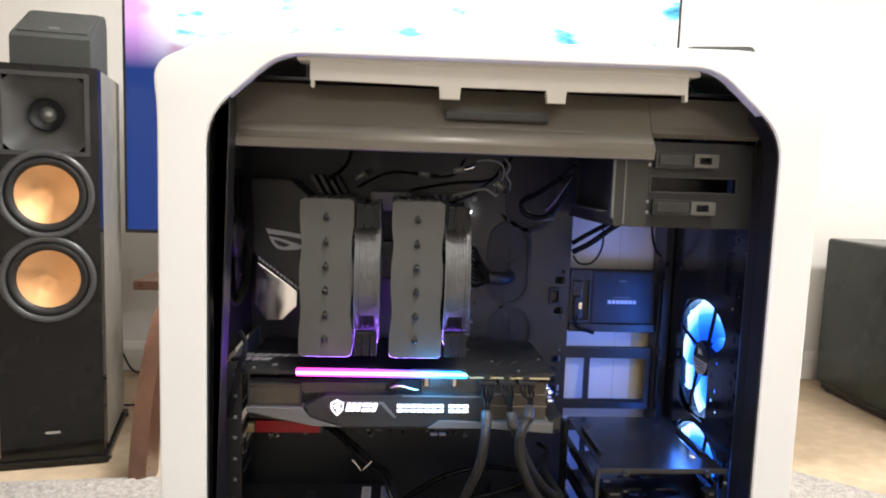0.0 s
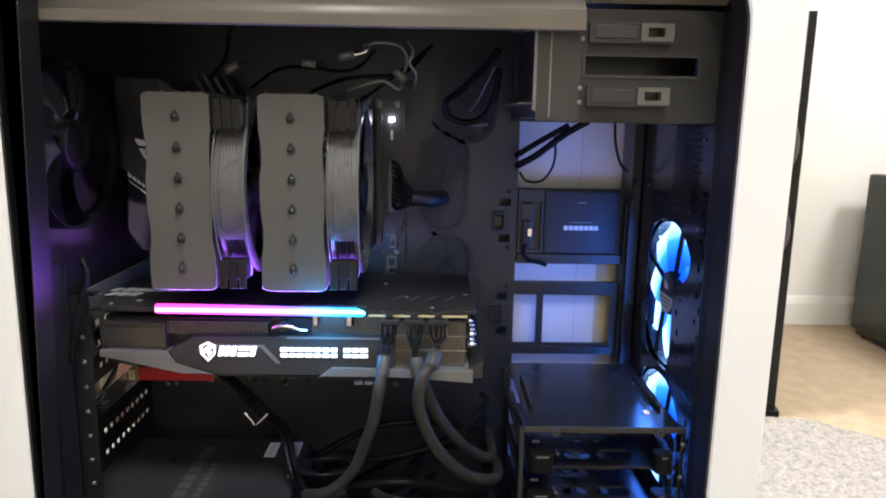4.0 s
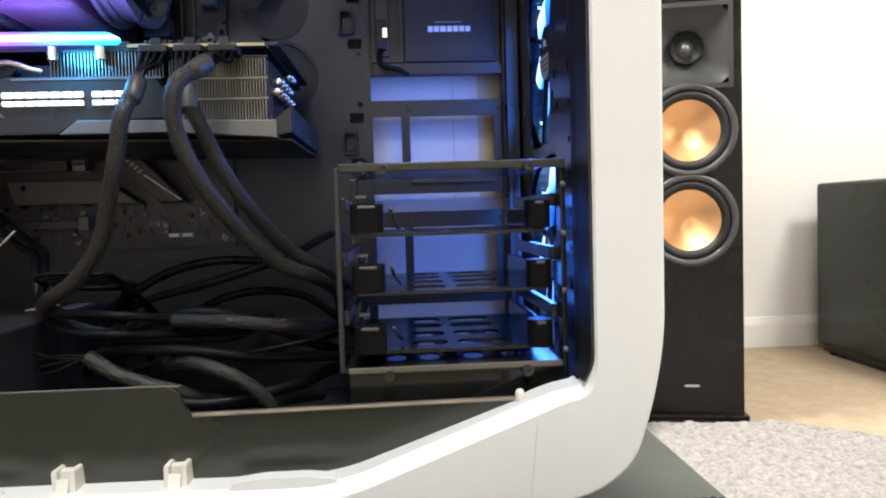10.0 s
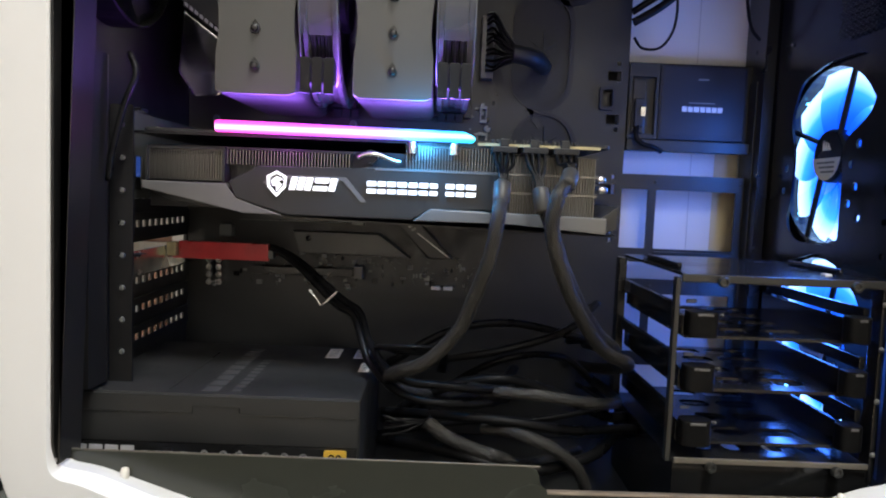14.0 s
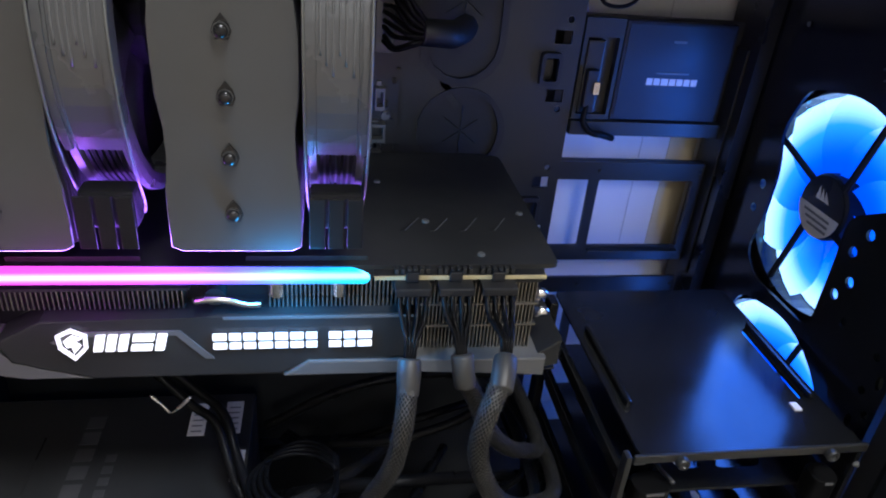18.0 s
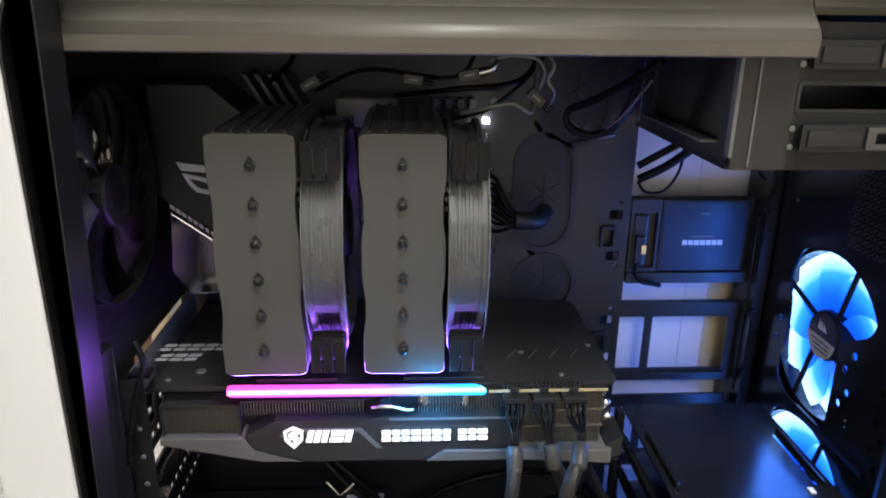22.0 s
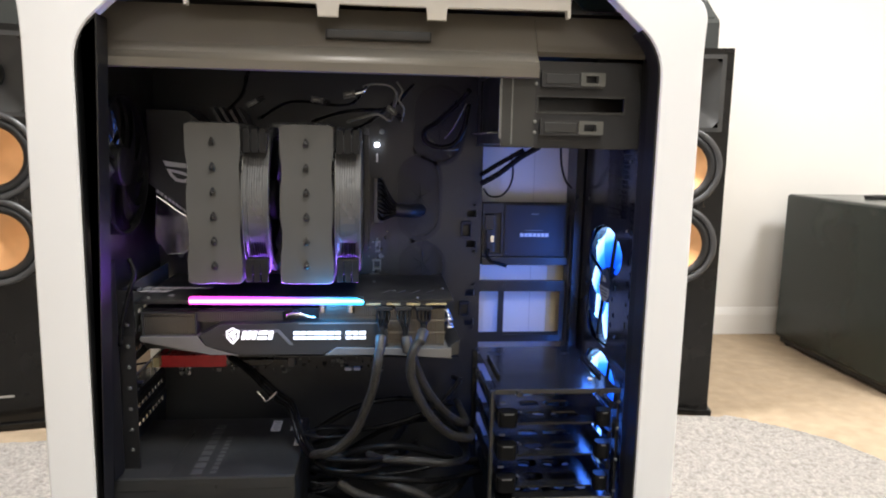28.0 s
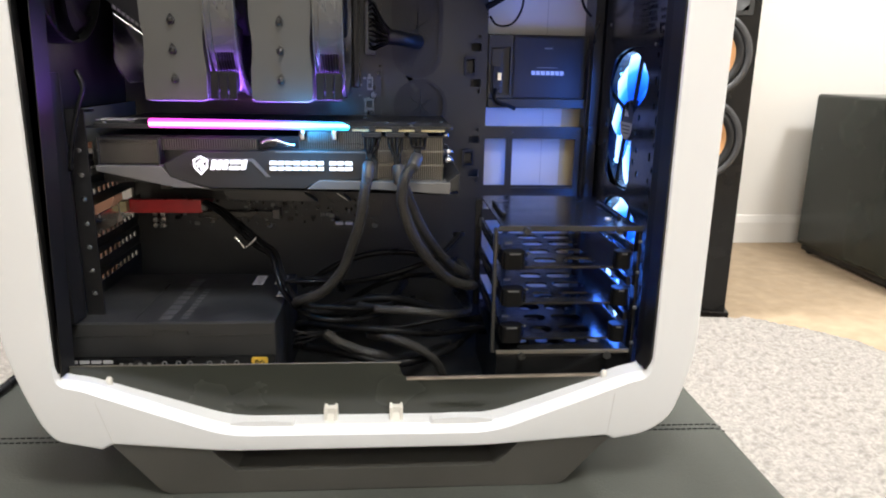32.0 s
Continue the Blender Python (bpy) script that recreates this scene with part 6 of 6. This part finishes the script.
red_card()
for pts in ([(0.168, 0.152, 0.2035), (0.1885, 0.142, 0.1925), (0.222, 0.125, 0.1655), (0.238, 0.115, 0.158), (0.2465, 0.098, 0.143), (0.2525, 0.088, 0.131), (0.2655, 0.070, 0.122), (0.277, 0.058, 0.1175), (0.292, 0.052, 0.1145), (0.315, 0.055, 0.112), (0.340, 0.075, 0.108), (0.37, 0.13, 0.10)],
            [(0.168, 0.158, 0.2025), (0.190, 0.148, 0.194), (0.226, 0.132, 0.168), (0.242, 0.120, 0.160), (0.2505, 0.101, 0.145), (0.261, 0.076, 0.1355), (0.271, 0.061, 0.1295), (0.285, 0.055, 0.1255), (0.300, 0.053, 0.1250), (0.325, 0.058, 0.122), (0.35, 0.085, 0.115), (0.38, 0.14, 0.105)]):
    cable("card_cable", pts, 0.0028, CABLE, "black cable sweeping down from the red card", "cable", "card cables")
for pts in ([(0.203, 0.120, 0.176), (0.209, 0.1185, 0.170), (0.213, 0.118, 0.164)], [(0.214, 0.1175, 0.1645), (0.220, 0.1175, 0.170), (0.2255, 0.118, 0.1755)]):
    cable("cable_tie", pts, 0.0010, CHROME, "pale twist tie on the card cable", "cable tie", "twist ties")

# ---- power supply ----


def power_supply():
    t = thing("power_supply", (0.16, 0.11, 0.03), "black power supply lying in the bottom of the case", "power supply")
    part("body", box(0.0655, 0.253, 0.0365, 0.186, 0.0305, 0.1175, 0.0015), PSUM, t)
    part("front_plate", plate(rectangle(0.0665, 0.252, 0.0862, 0.1165), [], "y", 0.0348, 0.0364), PSUM, t)
    for x0, x1, z in ((0.068, 0.147, 0.1050), (0.147, 0.177, 0.1100), (0.177, 0.251, 0.1050)):
        part("seam", box(x0, x1, 0.0343, 0.0349, z, z + 0.0005), SATIN, t)
    for x in (0.147, 0.177):
        part("seam", box(x - 0.0005, x, 0.0343, 0.0349, 0.1055, 0.1100), BLACK, t)
    part("label_strip", box(0.0665, 0.252, 0.0340, 0.0364, 0.066, 0.0855), DARKSTRIP, t, "black label strip")
    letter_blocks("maker_mark", 0.071, (0.0095, 0.0085, 0.0085, 0.0085), 0.0755, 0.0078, 0.0333, 0.0339, DIMLETTER, t, 0.0015)
    for x in (0.155, 0.167, 0.177, 0.194, 0.206, 0.218):
        part("approval_mark", plate(oval(x, 0.0795, 0.0026, 0.0026, 8), [oval(x, 0.0795, 0.0014, 0.0016, 6)], "y", 0.0334, 0.0339), GREYPRINT, t)
    for k in range(7):
        part("print_bar", box(0.116 + 0.004 * k, 0.119 + 0.004 * k, 0.0334, 0.0339, 0.0785, 0.0805), DARKSTRIP if k % 2 else GREYPRINT, t)
    badge = part("gold_badge", prism(rounded(rectangle(0.2310, 0.2455, 0.0735, 0.0848), 0.002), "y", 0.0328, 0.0339), GOLD, t, "gold efficiency badge")
    txt = bpy.data.curves.new("badge_number", "FONT")
    txt.body, txt.size, txt.extrude, txt.align_x = "80", 0.0092, 0.0002, "CENTER"
    ob = new("badge_number", txt)
    ob.data.materials.append(DARKSTRIP)
    ob.parent = badge
    ob.matrix_parent_inverse = pose(0.2382, 0.0326, 0.0760, 90)
    # marks and stickers on the top
    for k in range(9):
        y = 0.043 + 0.0142 * k
        part("print_bar", prism([(0.150, y), (0.1605, y), (0.1605, y + 0.0105), (0.150, y + 0.0105)], "z", 0.1175, 0.1178), FAINTPRINT, t)
    for k in range(10):
        y = 0.044 + 0.0092 * k
        part("print_bar", prism([(0.1685, y), (0.1745, y), (0.1745, y + 0.006), (0.1685, y + 0.006)], "z", 0.1175, 0.1178), FAINTPRINT, t)
    part("groove", box(0.128, 0.1292, 0.045, 0.15, 0.1175, 0.1178), SATIN, t)
    for x, y, w, d in ((0.2130, 0.1460, 0.0105, 0.0300), (0.2350, 0.1470, 0.0110, 0.0300), (0.2435, 0.1060, 0.0075, 0.0255)):
        s = part("sticker", box(x, x + w, y, y + d, 0.1176, 0.1180), PAPER, t, "white barcode sticker")
        for k in range(5):
            part("code_bar", box(x + 0.002, x + w - 0.002, y + 0.003 + d * 0.17 * k, y + 0.0042 + d * 0.17 * k, 0.1180, 0.1182), GREYPRINT, s)
    deeper(t, 0.0015)



power_supply()

# ---- solid-state drive and the drive cage ----


def solid_state_drive():
    t = thing("solid_state_drive", (0.530, 0.2395, 0.34), "dark navy solid-state drive clipped in a bracket", "drive")
    part("case", box(0.4915, 0.5690, 0.2345, 0.2394, 0.3075, 0.3735, 0.001), SSDM, t)
    part("face", box(0.4935, 0.5672, 0.2339, 0.2345, 0.3110, 0.3718, 0.0002), SSDM, t)
    letter_blocks("maker_mark", 0.5120, (0.0043, 0.0043, 0.0050, 0.0043, 0.0043, 0.0043, 0.0043), 0.3325, 0.0046, 0.2334, 0.2338, LETTER, t, 0.0009, solid=range(7))
    part("print_bar", box(0.518, 0.541, 0.2335, 0.2338, 0.3400, 0.3410), GREYPRINT, t)
    part("small_mark", box(0.5255, 0.5345, 0.2335, 0.2338, 0.3605, 0.3620), GREYPRINT, t)
    part("bracket_strip", box(0.4640, 0.5765, 0.2325, 0.2394, 0.2965, 0.3065, 0.0008), STEEL, t, "folded lower strip of the bracket")
    part("plug_well", plate(rectangle(0.4640, 0.4905, 0.3075, 0.3740), [rectangle(0.4668, 0.4880, 0.3110, 0.3620)], "y", 0.2340, 0.2394), STEEL, t)
    part("plug_block", box(0.4672, 0.4790, 0.2330, 0.2392, 0.3120, 0.3600, 0.001), BLACK, t)
    part("data_plug", box(0.4685, 0.4765, 0.2280, 0.2329, 0.3170, 0.3420, 0.001), RUBBER, t)
    part("plug_tab", box(0.4735, 0.4775, 0.2266, 0.2279, 0.3265, 0.3345), CHROME, t, "bright plug spring")


solid_state_drive()
cable("drive_cable", [(0.472, 0.2300, 0.318), (0.470, 0.2260, 0.309), (0.475, 0.2240, 0.302), (0.485, 0.2250, 0.2995), (0.494, 0.2290, 0.2960)], 0.0022, CABLE, "black data cable by the drive")
cable("drive_cable", [(0.455, 0.20, 0.40), (0.475, 0.195, 0.412), (0.500, 0.19, 0.432), (0.52, 0.18, 0.445)], 0.0035, CABLE, "black cable running up to the drive bay")
cable("drive_cable", [(0.455, 0.205, 0.41), (0.478, 0.20, 0.425), (0.505, 0.195, 0.441)], 0.003, CABLE, "black cable running up to the drive bay")
cable("thin_cable", [(0.462, 0.222, 0.393), (0.470, 0.222, 0.384), (0.485, 0.222, 0.385), (0.495, 0.222, 0.398), (0.497, 0.218, 0.415), (0.493, 0.21, 0.436)], 0.0012, CABLE, "thin black cable looping over the white panel")
cable("thin_cable", [(0.553, 0.21, 0.446), (0.556, 0.215, 0.425), (0.563, 0.22, 0.405), (0.572, 0.222, 0.395)], 0.0014, CABLE, "thin black cable hanging below the drive bay")


def drive_cage():
    t = thing("drive_cage", (0.512, 0.1, 0.03), "black steel drive cage with three empty caddies", "drive cage")
    x0, x1, y0, y1 = 0.4490, 0.5735, 0.0245, 0.172
    top = part("top_plate", plate(rounded(rectangle(x0 + 0.003, x1, y0, y1), 0.004), [rectangle(0.4595, 0.4625, 0.060, 0.125), rectangle(0.5605, 0.5635, 0.060, 0.125)], "z", 0.2065, 0.2083), GLOSS, t, "flat black top plate")
    part("front_fold", box(x0, x1 + 0.004, y0 - 0.0015, y0 + 0.0005, 0.2035, 0.2085, 0.0008), SATIN, t)
    for x in (0.4575, 0.5650):
        part("plate_ridge", box(x, x + 0.0035, 0.058, 0.128, 0.2083, 0.2125, 0.0015), GLOSS, top)
    part("plate_tab", box(0.552, 0.556, 0.05, 0.056, 0.2083, 0.2093), LETTER, top)
    part("post", box(x0 - 0.003, x0 + 0.000, y0, y0 + 0.006, 0.090, 0.2062, 0.0008), SATIN, t)
    part("post", box(x1 + 0.001, x1 + 0.004, y0, y0 + 0.012, 0.080, 0.2062, 0.0008), GLOSS, t)
    part("post", box(x0 - 0.003, x0 + 0.003, y1 - 0.012, y1, 0.090, 0.2062, 0.0008), GLOSS, t)
    part("post", box(x1 - 0.002, x1 + 0.002, y1 - 0.01, y1, 0.080, 0.2062, 0.0008), GLOSS, t)
    for z in (0.1935, 0.1620, 0.1280):
        part("side_rail", box(x0 - 0.001, x0 + 0.003, y0 + 0.008, y1 - 0.012, z - 0.012, z - 0.004, 0.0006), GLOSS, t)
        part("side_rail", box(x1 - 0.003, x1 + 0.001, y0 + 0.012, y1 - 0.012, z - 0.012, z - 0.004, 0.0006), GLOSS, t)
    holes = [stadium(a, b, 0.006, 0.012) for a in (0.478, 0.498, 0.525, 0.548) for b in (0.055, 0.095, 0.135)]
    part("bottom_plate", plate(rectangle(x0, x1, y0, y1), holes, "z", 0.0905, 0.0922), GLOSS, t)
    # bottom fold takes the paler tone for its reflected light
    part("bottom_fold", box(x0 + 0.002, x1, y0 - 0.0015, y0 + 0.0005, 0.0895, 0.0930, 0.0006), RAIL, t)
    part("base_front", box(0.4515, 0.5765, 0.0262, 0.0285, 0.0305, 0.0890), GLOSS, t, "plain black base front")
    part("base_side", box(0.4515, 0.4535, 0.0285, 0.172, 0.0305, 0.0900), GLOSS, t)
    for x, z in ((0.474, 0.0880), (0.553, 0.0880), (0.474, 0.2045), (0.556, 0.2045)):
        s = part("thumb_screw", turned([(0.0034, 0.0), (0.0034, -0.003), (0.0029, -0.0040), (0.0018, -0.0040), (0.0014, -0.0032), (0.0, -0.0032)], (x, y0 - 0.0012, z), "y", 12), SATIN, t, "dark thumb screw")
    for z in (0.194, 0.166, 0.133, 0.099):
        part("post_screw", turned([(0.0017, 0.0), (0.0017, -0.0008), (0.0012, -0.0012), (0.0010, -0.0020), (0.0, -0.0022)], (x1 + 0.0024, y0 - 0.0002, z), "y", 12), GREYSTEEL, t, "small screw with a washer")
    for z in (0.1790, 0.1450, 0.1105):
        slots = [rounded(rectangle(a, b, y - 0.0085, y + 0.0085), 0.007, 3) for y in (0.058, 0.090, 0.122, 0.150) for a, b in ((0.4885, 0.5100), (0.5160, 0.5460))]
        caddy = part("caddy", plate(rectangle(0.4575, 0.5665, y0 + 0.012, y1 - 0.006), slots, "z", z - 0.0125, z - 0.0105), GLOSS, t, "black plastic drive caddy")
        for xa, xb in ((0.4545, 0.4735), (0.5545, 0.5685)):
            part("grip", prism(rounded(rectangle(xa, xb, y0 - 0.004, y0 + 0.010), 0.0052, 6), "z", z - 0.0095, z + 0.0065, 0.0009), GRIPM, caddy, "squeeze grip")
            # paler strip stands in for the highlight on the grip's top edge
            part("grip_lip", box(xa + 0.0045, xb - 0.0045, y0 - 0.0046, y0 - 0.003, z + 0.0040, z + 0.0058, 0.0006), SMOKE, caddy)
        for xa in (0.4545, 0.5655):
            part("arm", box(xa, xa + 0.003, y0 + 0.01, y1 - 0.006, z - 0.0105, z + 0.002, 0.0006), GLOSS, caddy)
        part("spring", hose([(0.4775, y0 + 0.004, z + 0.004), (0.4785, y0 + 0.02, z - 0.002), (0.482, y0 + 0.035, z - 0.008)], 0.0012, 6, 4), SMOKE, caddy, smooth=True)
        part("pin", rod((0.4575, y0 + 0.012, z + 0.011), (0.4635, y0 + 0.012, z + 0.011), 0.0012, 6), GREYSTEEL, caddy)
    deeper(t, 0.0025, -0.001)



drive_cage()

# ---- loose cables ----
RUNS = (
    [(0.262, 0.12, 0.085), (0.30, 0.075, 0.098), (0.35, 0.06, 0.10), (0.395, 0.07, 0.092), (0.44, 0.10, 0.085)],
    [(0.262, 0.10, 0.070), (0.31, 0.060, 0.078), (0.36, 0.055, 0.068), (0.41, 0.075, 0.072), (0.44, 0.12, 0.075)],
    [(0.262, 0.15, 0.10), (0.30, 0.13, 0.122), (0.35, 0.12, 0.135), (0.40, 0.13, 0.150), (0.43, 0.17, 0.165)],
    [(0.262, 0.09, 0.055), (0.29, 0.055, 0.052), (0.33, 0.05, 0.058), (0.38, 0.06, 0.045), (0.43, 0.08, 0.04)],
    [(0.262, 0.14, 0.060), (0.32, 0.10, 0.085), (0.37, 0.10, 0.088), (0.43, 0.12, 0.095)],
    [(0.262, 0.16, 0.112), (0.31, 0.16, 0.140), (0.36, 0.165, 0.148), (0.42, 0.18, 0.135)],
    [(0.262, 0.13, 0.075), (0.30, 0.11, 0.105), (0.345, 0.10, 0.118), (0.385, 0.11, 0.108), (0.43, 0.13, 0.085)],
    [(0.29, 0.17, 0.075), (0.33, 0.15, 0.110), (0.37, 0.15, 0.125), (0.41, 0.17, 0.118), (0.44, 0.19, 0.09)],
)
for k, pts in enumerate(RUNS):
    x, y, z = pts[-1]
    if z < 0.088:
        pts = pts + [(0.4525, y + 0.010, z - 0.004)]      # into the base of the cage
    else:
        pts = pts + [(x + 0.004, 0.5 * (y + 0.223), z - 0.006), (x, 0.2255, z - 0.012)]      # back to the tray
    cable("loose_cable", pts, (0.0034, 0.0042, 0.003, 0.0026, 0.0022)[k % 5], CABLE, "black cable in the tangle beside the power supply", "cable", "loose cables", wob=0.03)
for k in range(4):
    c = (0.283 + 0.0015 * k, 0.082 + 0.004 * k, 0.1425 - 0.0015 * k)
    pts = [(c[0] + (0.0250 - 0.0015 * k) * math.cos(a), c[1] - 0.028 * math.sin(a), c[2] + (0.0070 - 0.0008 * k) * math.sin(a)) for a in (0.3 + 0.62 * i for i in range(10))]
    pts = [(c[0] + 0.02, c[1] + 0.06, c[2] - 0.03)] + pts + [(c[0] - 0.012, c[1] + 0.07, c[2] - 0.035)]
    cable("looped_cable", pts, 0.0014, CABLE, "thin black cable coiled in a small loop", "cable", "coiled cables")


def sleeved_lead(pts, r, fan_from=None):
    """Thick braided lead in the tangle, its loose wires spread before the sleeve."""
    t = thing("sleeved_lead", pts[0], "grey-black braided lead lying in the tangle", "cable", "sleeved leads")
    part("cable_core", hose(pts, r * 0.95, 10, 8, wob=0.03), SLEEVECORE, t, smooth=True)
    tagged(part("braided_sleeve", braid(pts, r), SLEEVE, t, "open grey-black braided sleeve"), kind="stuff")
    if fan_from:
        p = Vector(pts[0])
        for k in range(7):
            q = Vector(fan_from) + Vector((0.001 * (k % 3), 0.003 * (k % 2), 0.005 - 0.0022 * k))
            part("wire", hose([q, q * 0.5 + p * 0.5 + Vector((0, -0.002, 0.002 * (k % 3 - 1))), p], 0.0010, 6, 4), CABLE, t, smooth=True)


sleeved_lead([(0.295, 0.055, 0.100), (0.310, 0.055, 0.089), (0.332, 0.055, 0.080), (0.346, 0.056, 0.076), (0.362, 0.070, 0.066), (0.39, 0.12, 0.052), (0.42, 0.16, 0.045)], 0.0044, (0.2665, 0.052, 0.0985))
sleeved_lead([(0.325, 0.090, 0.114), (0.342, 0.071, 0.117), (0.373, 0.068, 0.116), (0.397, 0.068, 0.113), (0.416, 0.072, 0.111), (0.432, 0.095, 0.106), (0.436, 0.150, 0.10), (0.434, 0.2275, 0.095)], 0.0037)
sleeved_lead([(0.335, 0.075, 0.090), (0.355, 0.057, 0.093), (0.379, 0.054, 0.085), (0.397, 0.055, 0.071), (0.406, 0.060, 0.052), (0.412, 0.070, 0.036)], 0.0040)
# thick main board lead: wires that gather into a sheath through the middle grommet
random.seed(21)
for k in range(12):
    z0, dy = 0.404 - 0.0042 * k, 0.004 * (k % 2)
    e = random.uniform(-0.003, 0.003)
    cable("board_wire", [(0.334, 0.208 + dy, z0), (0.339, 0.196 + dy, z0 - 0.001 + e), (0.347, 0.189 + dy, 0.3725 + (z0 - 0.381) * 0.55), (0.3565, 0.190 + dy, 0.3685 + (z0 - 0.381) * 0.22)], 0.0014, CABLE, "black wire of the main board lead", "cable", "main board lead", n=6, steps=5)
cable("board_lead", [(0.354, 0.192, 0.3685), (0.362, 0.193, 0.3680), (0.374, 0.200, 0.3665), (0.385, 0.2265, 0.3655)], 0.0078, RUBBER, "thick sheathed main board lead entering a rubber grommet")
# leads at the top of the board
for k, (a, b, c) in enumerate((((0.20, 0.19, 0.47), (0.24, 0.16, 0.488), (0.30, 0.14, 0.485)), ((0.26, 0.18, 0.468), (0.30, 0.13, 0.478), (0.345, 0.14, 0.483)), ((0.30, 0.15, 0.455), (0.325, 0.12, 0.468), (0.352, 0.13, 0.49)), ((0.17, 0.17, 0.478), (0.19, 0.15, 0.495), (0.20, 0.14, 0.52)))):
    cable("fan_lead", [a, b, c, (c[0] + 0.02, c[1] + 0.03, min(0.53, c[2] + 0.02))], 0.0016 + 0.0004 * (k % 2), CABLE, "black fan lead above the cooler", "cable", "fan leads")
cable("shiny_lead", [(0.302, 0.100, 0.466), (0.315, 0.092, 0.470), (0.333, 0.088, 0.474), (0.345, 0.090, 0.468), (0.348, 0.10, 0.478), (0.352, 0.11, 0.498)], 0.0014, GREYSTEEL, "glossy grey lead bent above the cooler")
cable("plug_clip", [(0.300, 0.080, 0.489), (0.306, 0.078, 0.492), (0.318, 0.078, 0.495), (0.322, 0.08, 0.500)], 0.0017, CHROME, "bright plug clip on a fan lead")
cable("panel_lead", [(0.425, 0.09, 0.500), (0.415, 0.11, 0.487), (0.398, 0.14, 0.470), (0.385, 0.16, 0.460), (0.387, 0.165, 0.448), (0.402, 0.165, 0.442), (0.418, 0.165, 0.446), (0.428, 0.16, 0.462), (0.432, 0.15, 0.49)], 0.003, CABLE, "black front-panel lead looping by the top grommet")
# pale strand put in for the light along the lead's lower arc
cable("panel_lead", [(0.386, 0.176, 0.456), (0.393, 0.172, 0.449), (0.403, 0.170, 0.4415), (0.414, 0.170, 0.4395), (0.424, 0.172, 0.441)], 0.0013, GREYSTEEL, "lit lower arc of the front-panel lead, drawn in pale grey")
cable("rear_fan_lead", [(0.098, 0.055, 0.332), (0.104, 0.05, 0.318), (0.099, 0.046, 0.300), (0.092, 0.044, 0.27), (0.09, 0.043, 0.25)], 0.0022, CABLE, "dark rear fan lead hanging by the slots")
for k, pts in enumerate(([(0.318, 0.082, 0.500), (0.330, 0.080, 0.503), (0.346, 0.083, 0.501), (0.352, 0.088, 0.492), (0.350, 0.092, 0.482)], [(0.352, 0.088, 0.506), (0.357, 0.084, 0.497), (0.354, 0.086, 0.488), (0.359, 0.09, 0.480), (0.357, 0.10, 0.468)], [(0.405, 0.13, 0.452), (0.412, 0.12, 0.462), (0.418, 0.11, 0.475), (0.424, 0.10, 0.488)])):
    cable("thin_lead", pts, 0.0011, GREYSTEEL if k < 2 else SMOKE, "thin glossy lead catching the light at the top of the case", "cable", "thin leads", n=6)


def fan_plug(x, y, z, turn):
    """A small fan plug with a bright clip, hung on its leads."""
    t = thing("fan_plug", (0, 0, 0), "small black fan plug with a bright clip", "plug", "fan plugs")
    part("shell", box(-0.006, 0.006, -0.003, 0.003, -0.003, 0.003, 0.0006), BLACK, t)
    part("clip", box(-0.003, 0.003, -0.0036, -0.0030, -0.0005, 0.0005), GREYSTEEL, t)
    for k in range(3):
        part("wire", rod((0.006, 0, -0.002 + 0.002 * k), (0.013, 0.002, -0.002 + 0.0018 * k), 0.0007, 5), CABLE, t)
    t.matrix_world = pose(x, y, z, 0, turn, 0)


fan_plug(0.305, 0.078, 0.492, -12)
fan_plug(0.347, 0.085, 0.478, 40)
fan_plug(0.272, 0.10, 0.487, 8)
fan_plug(0.207, 0.11, 0.483, -30)
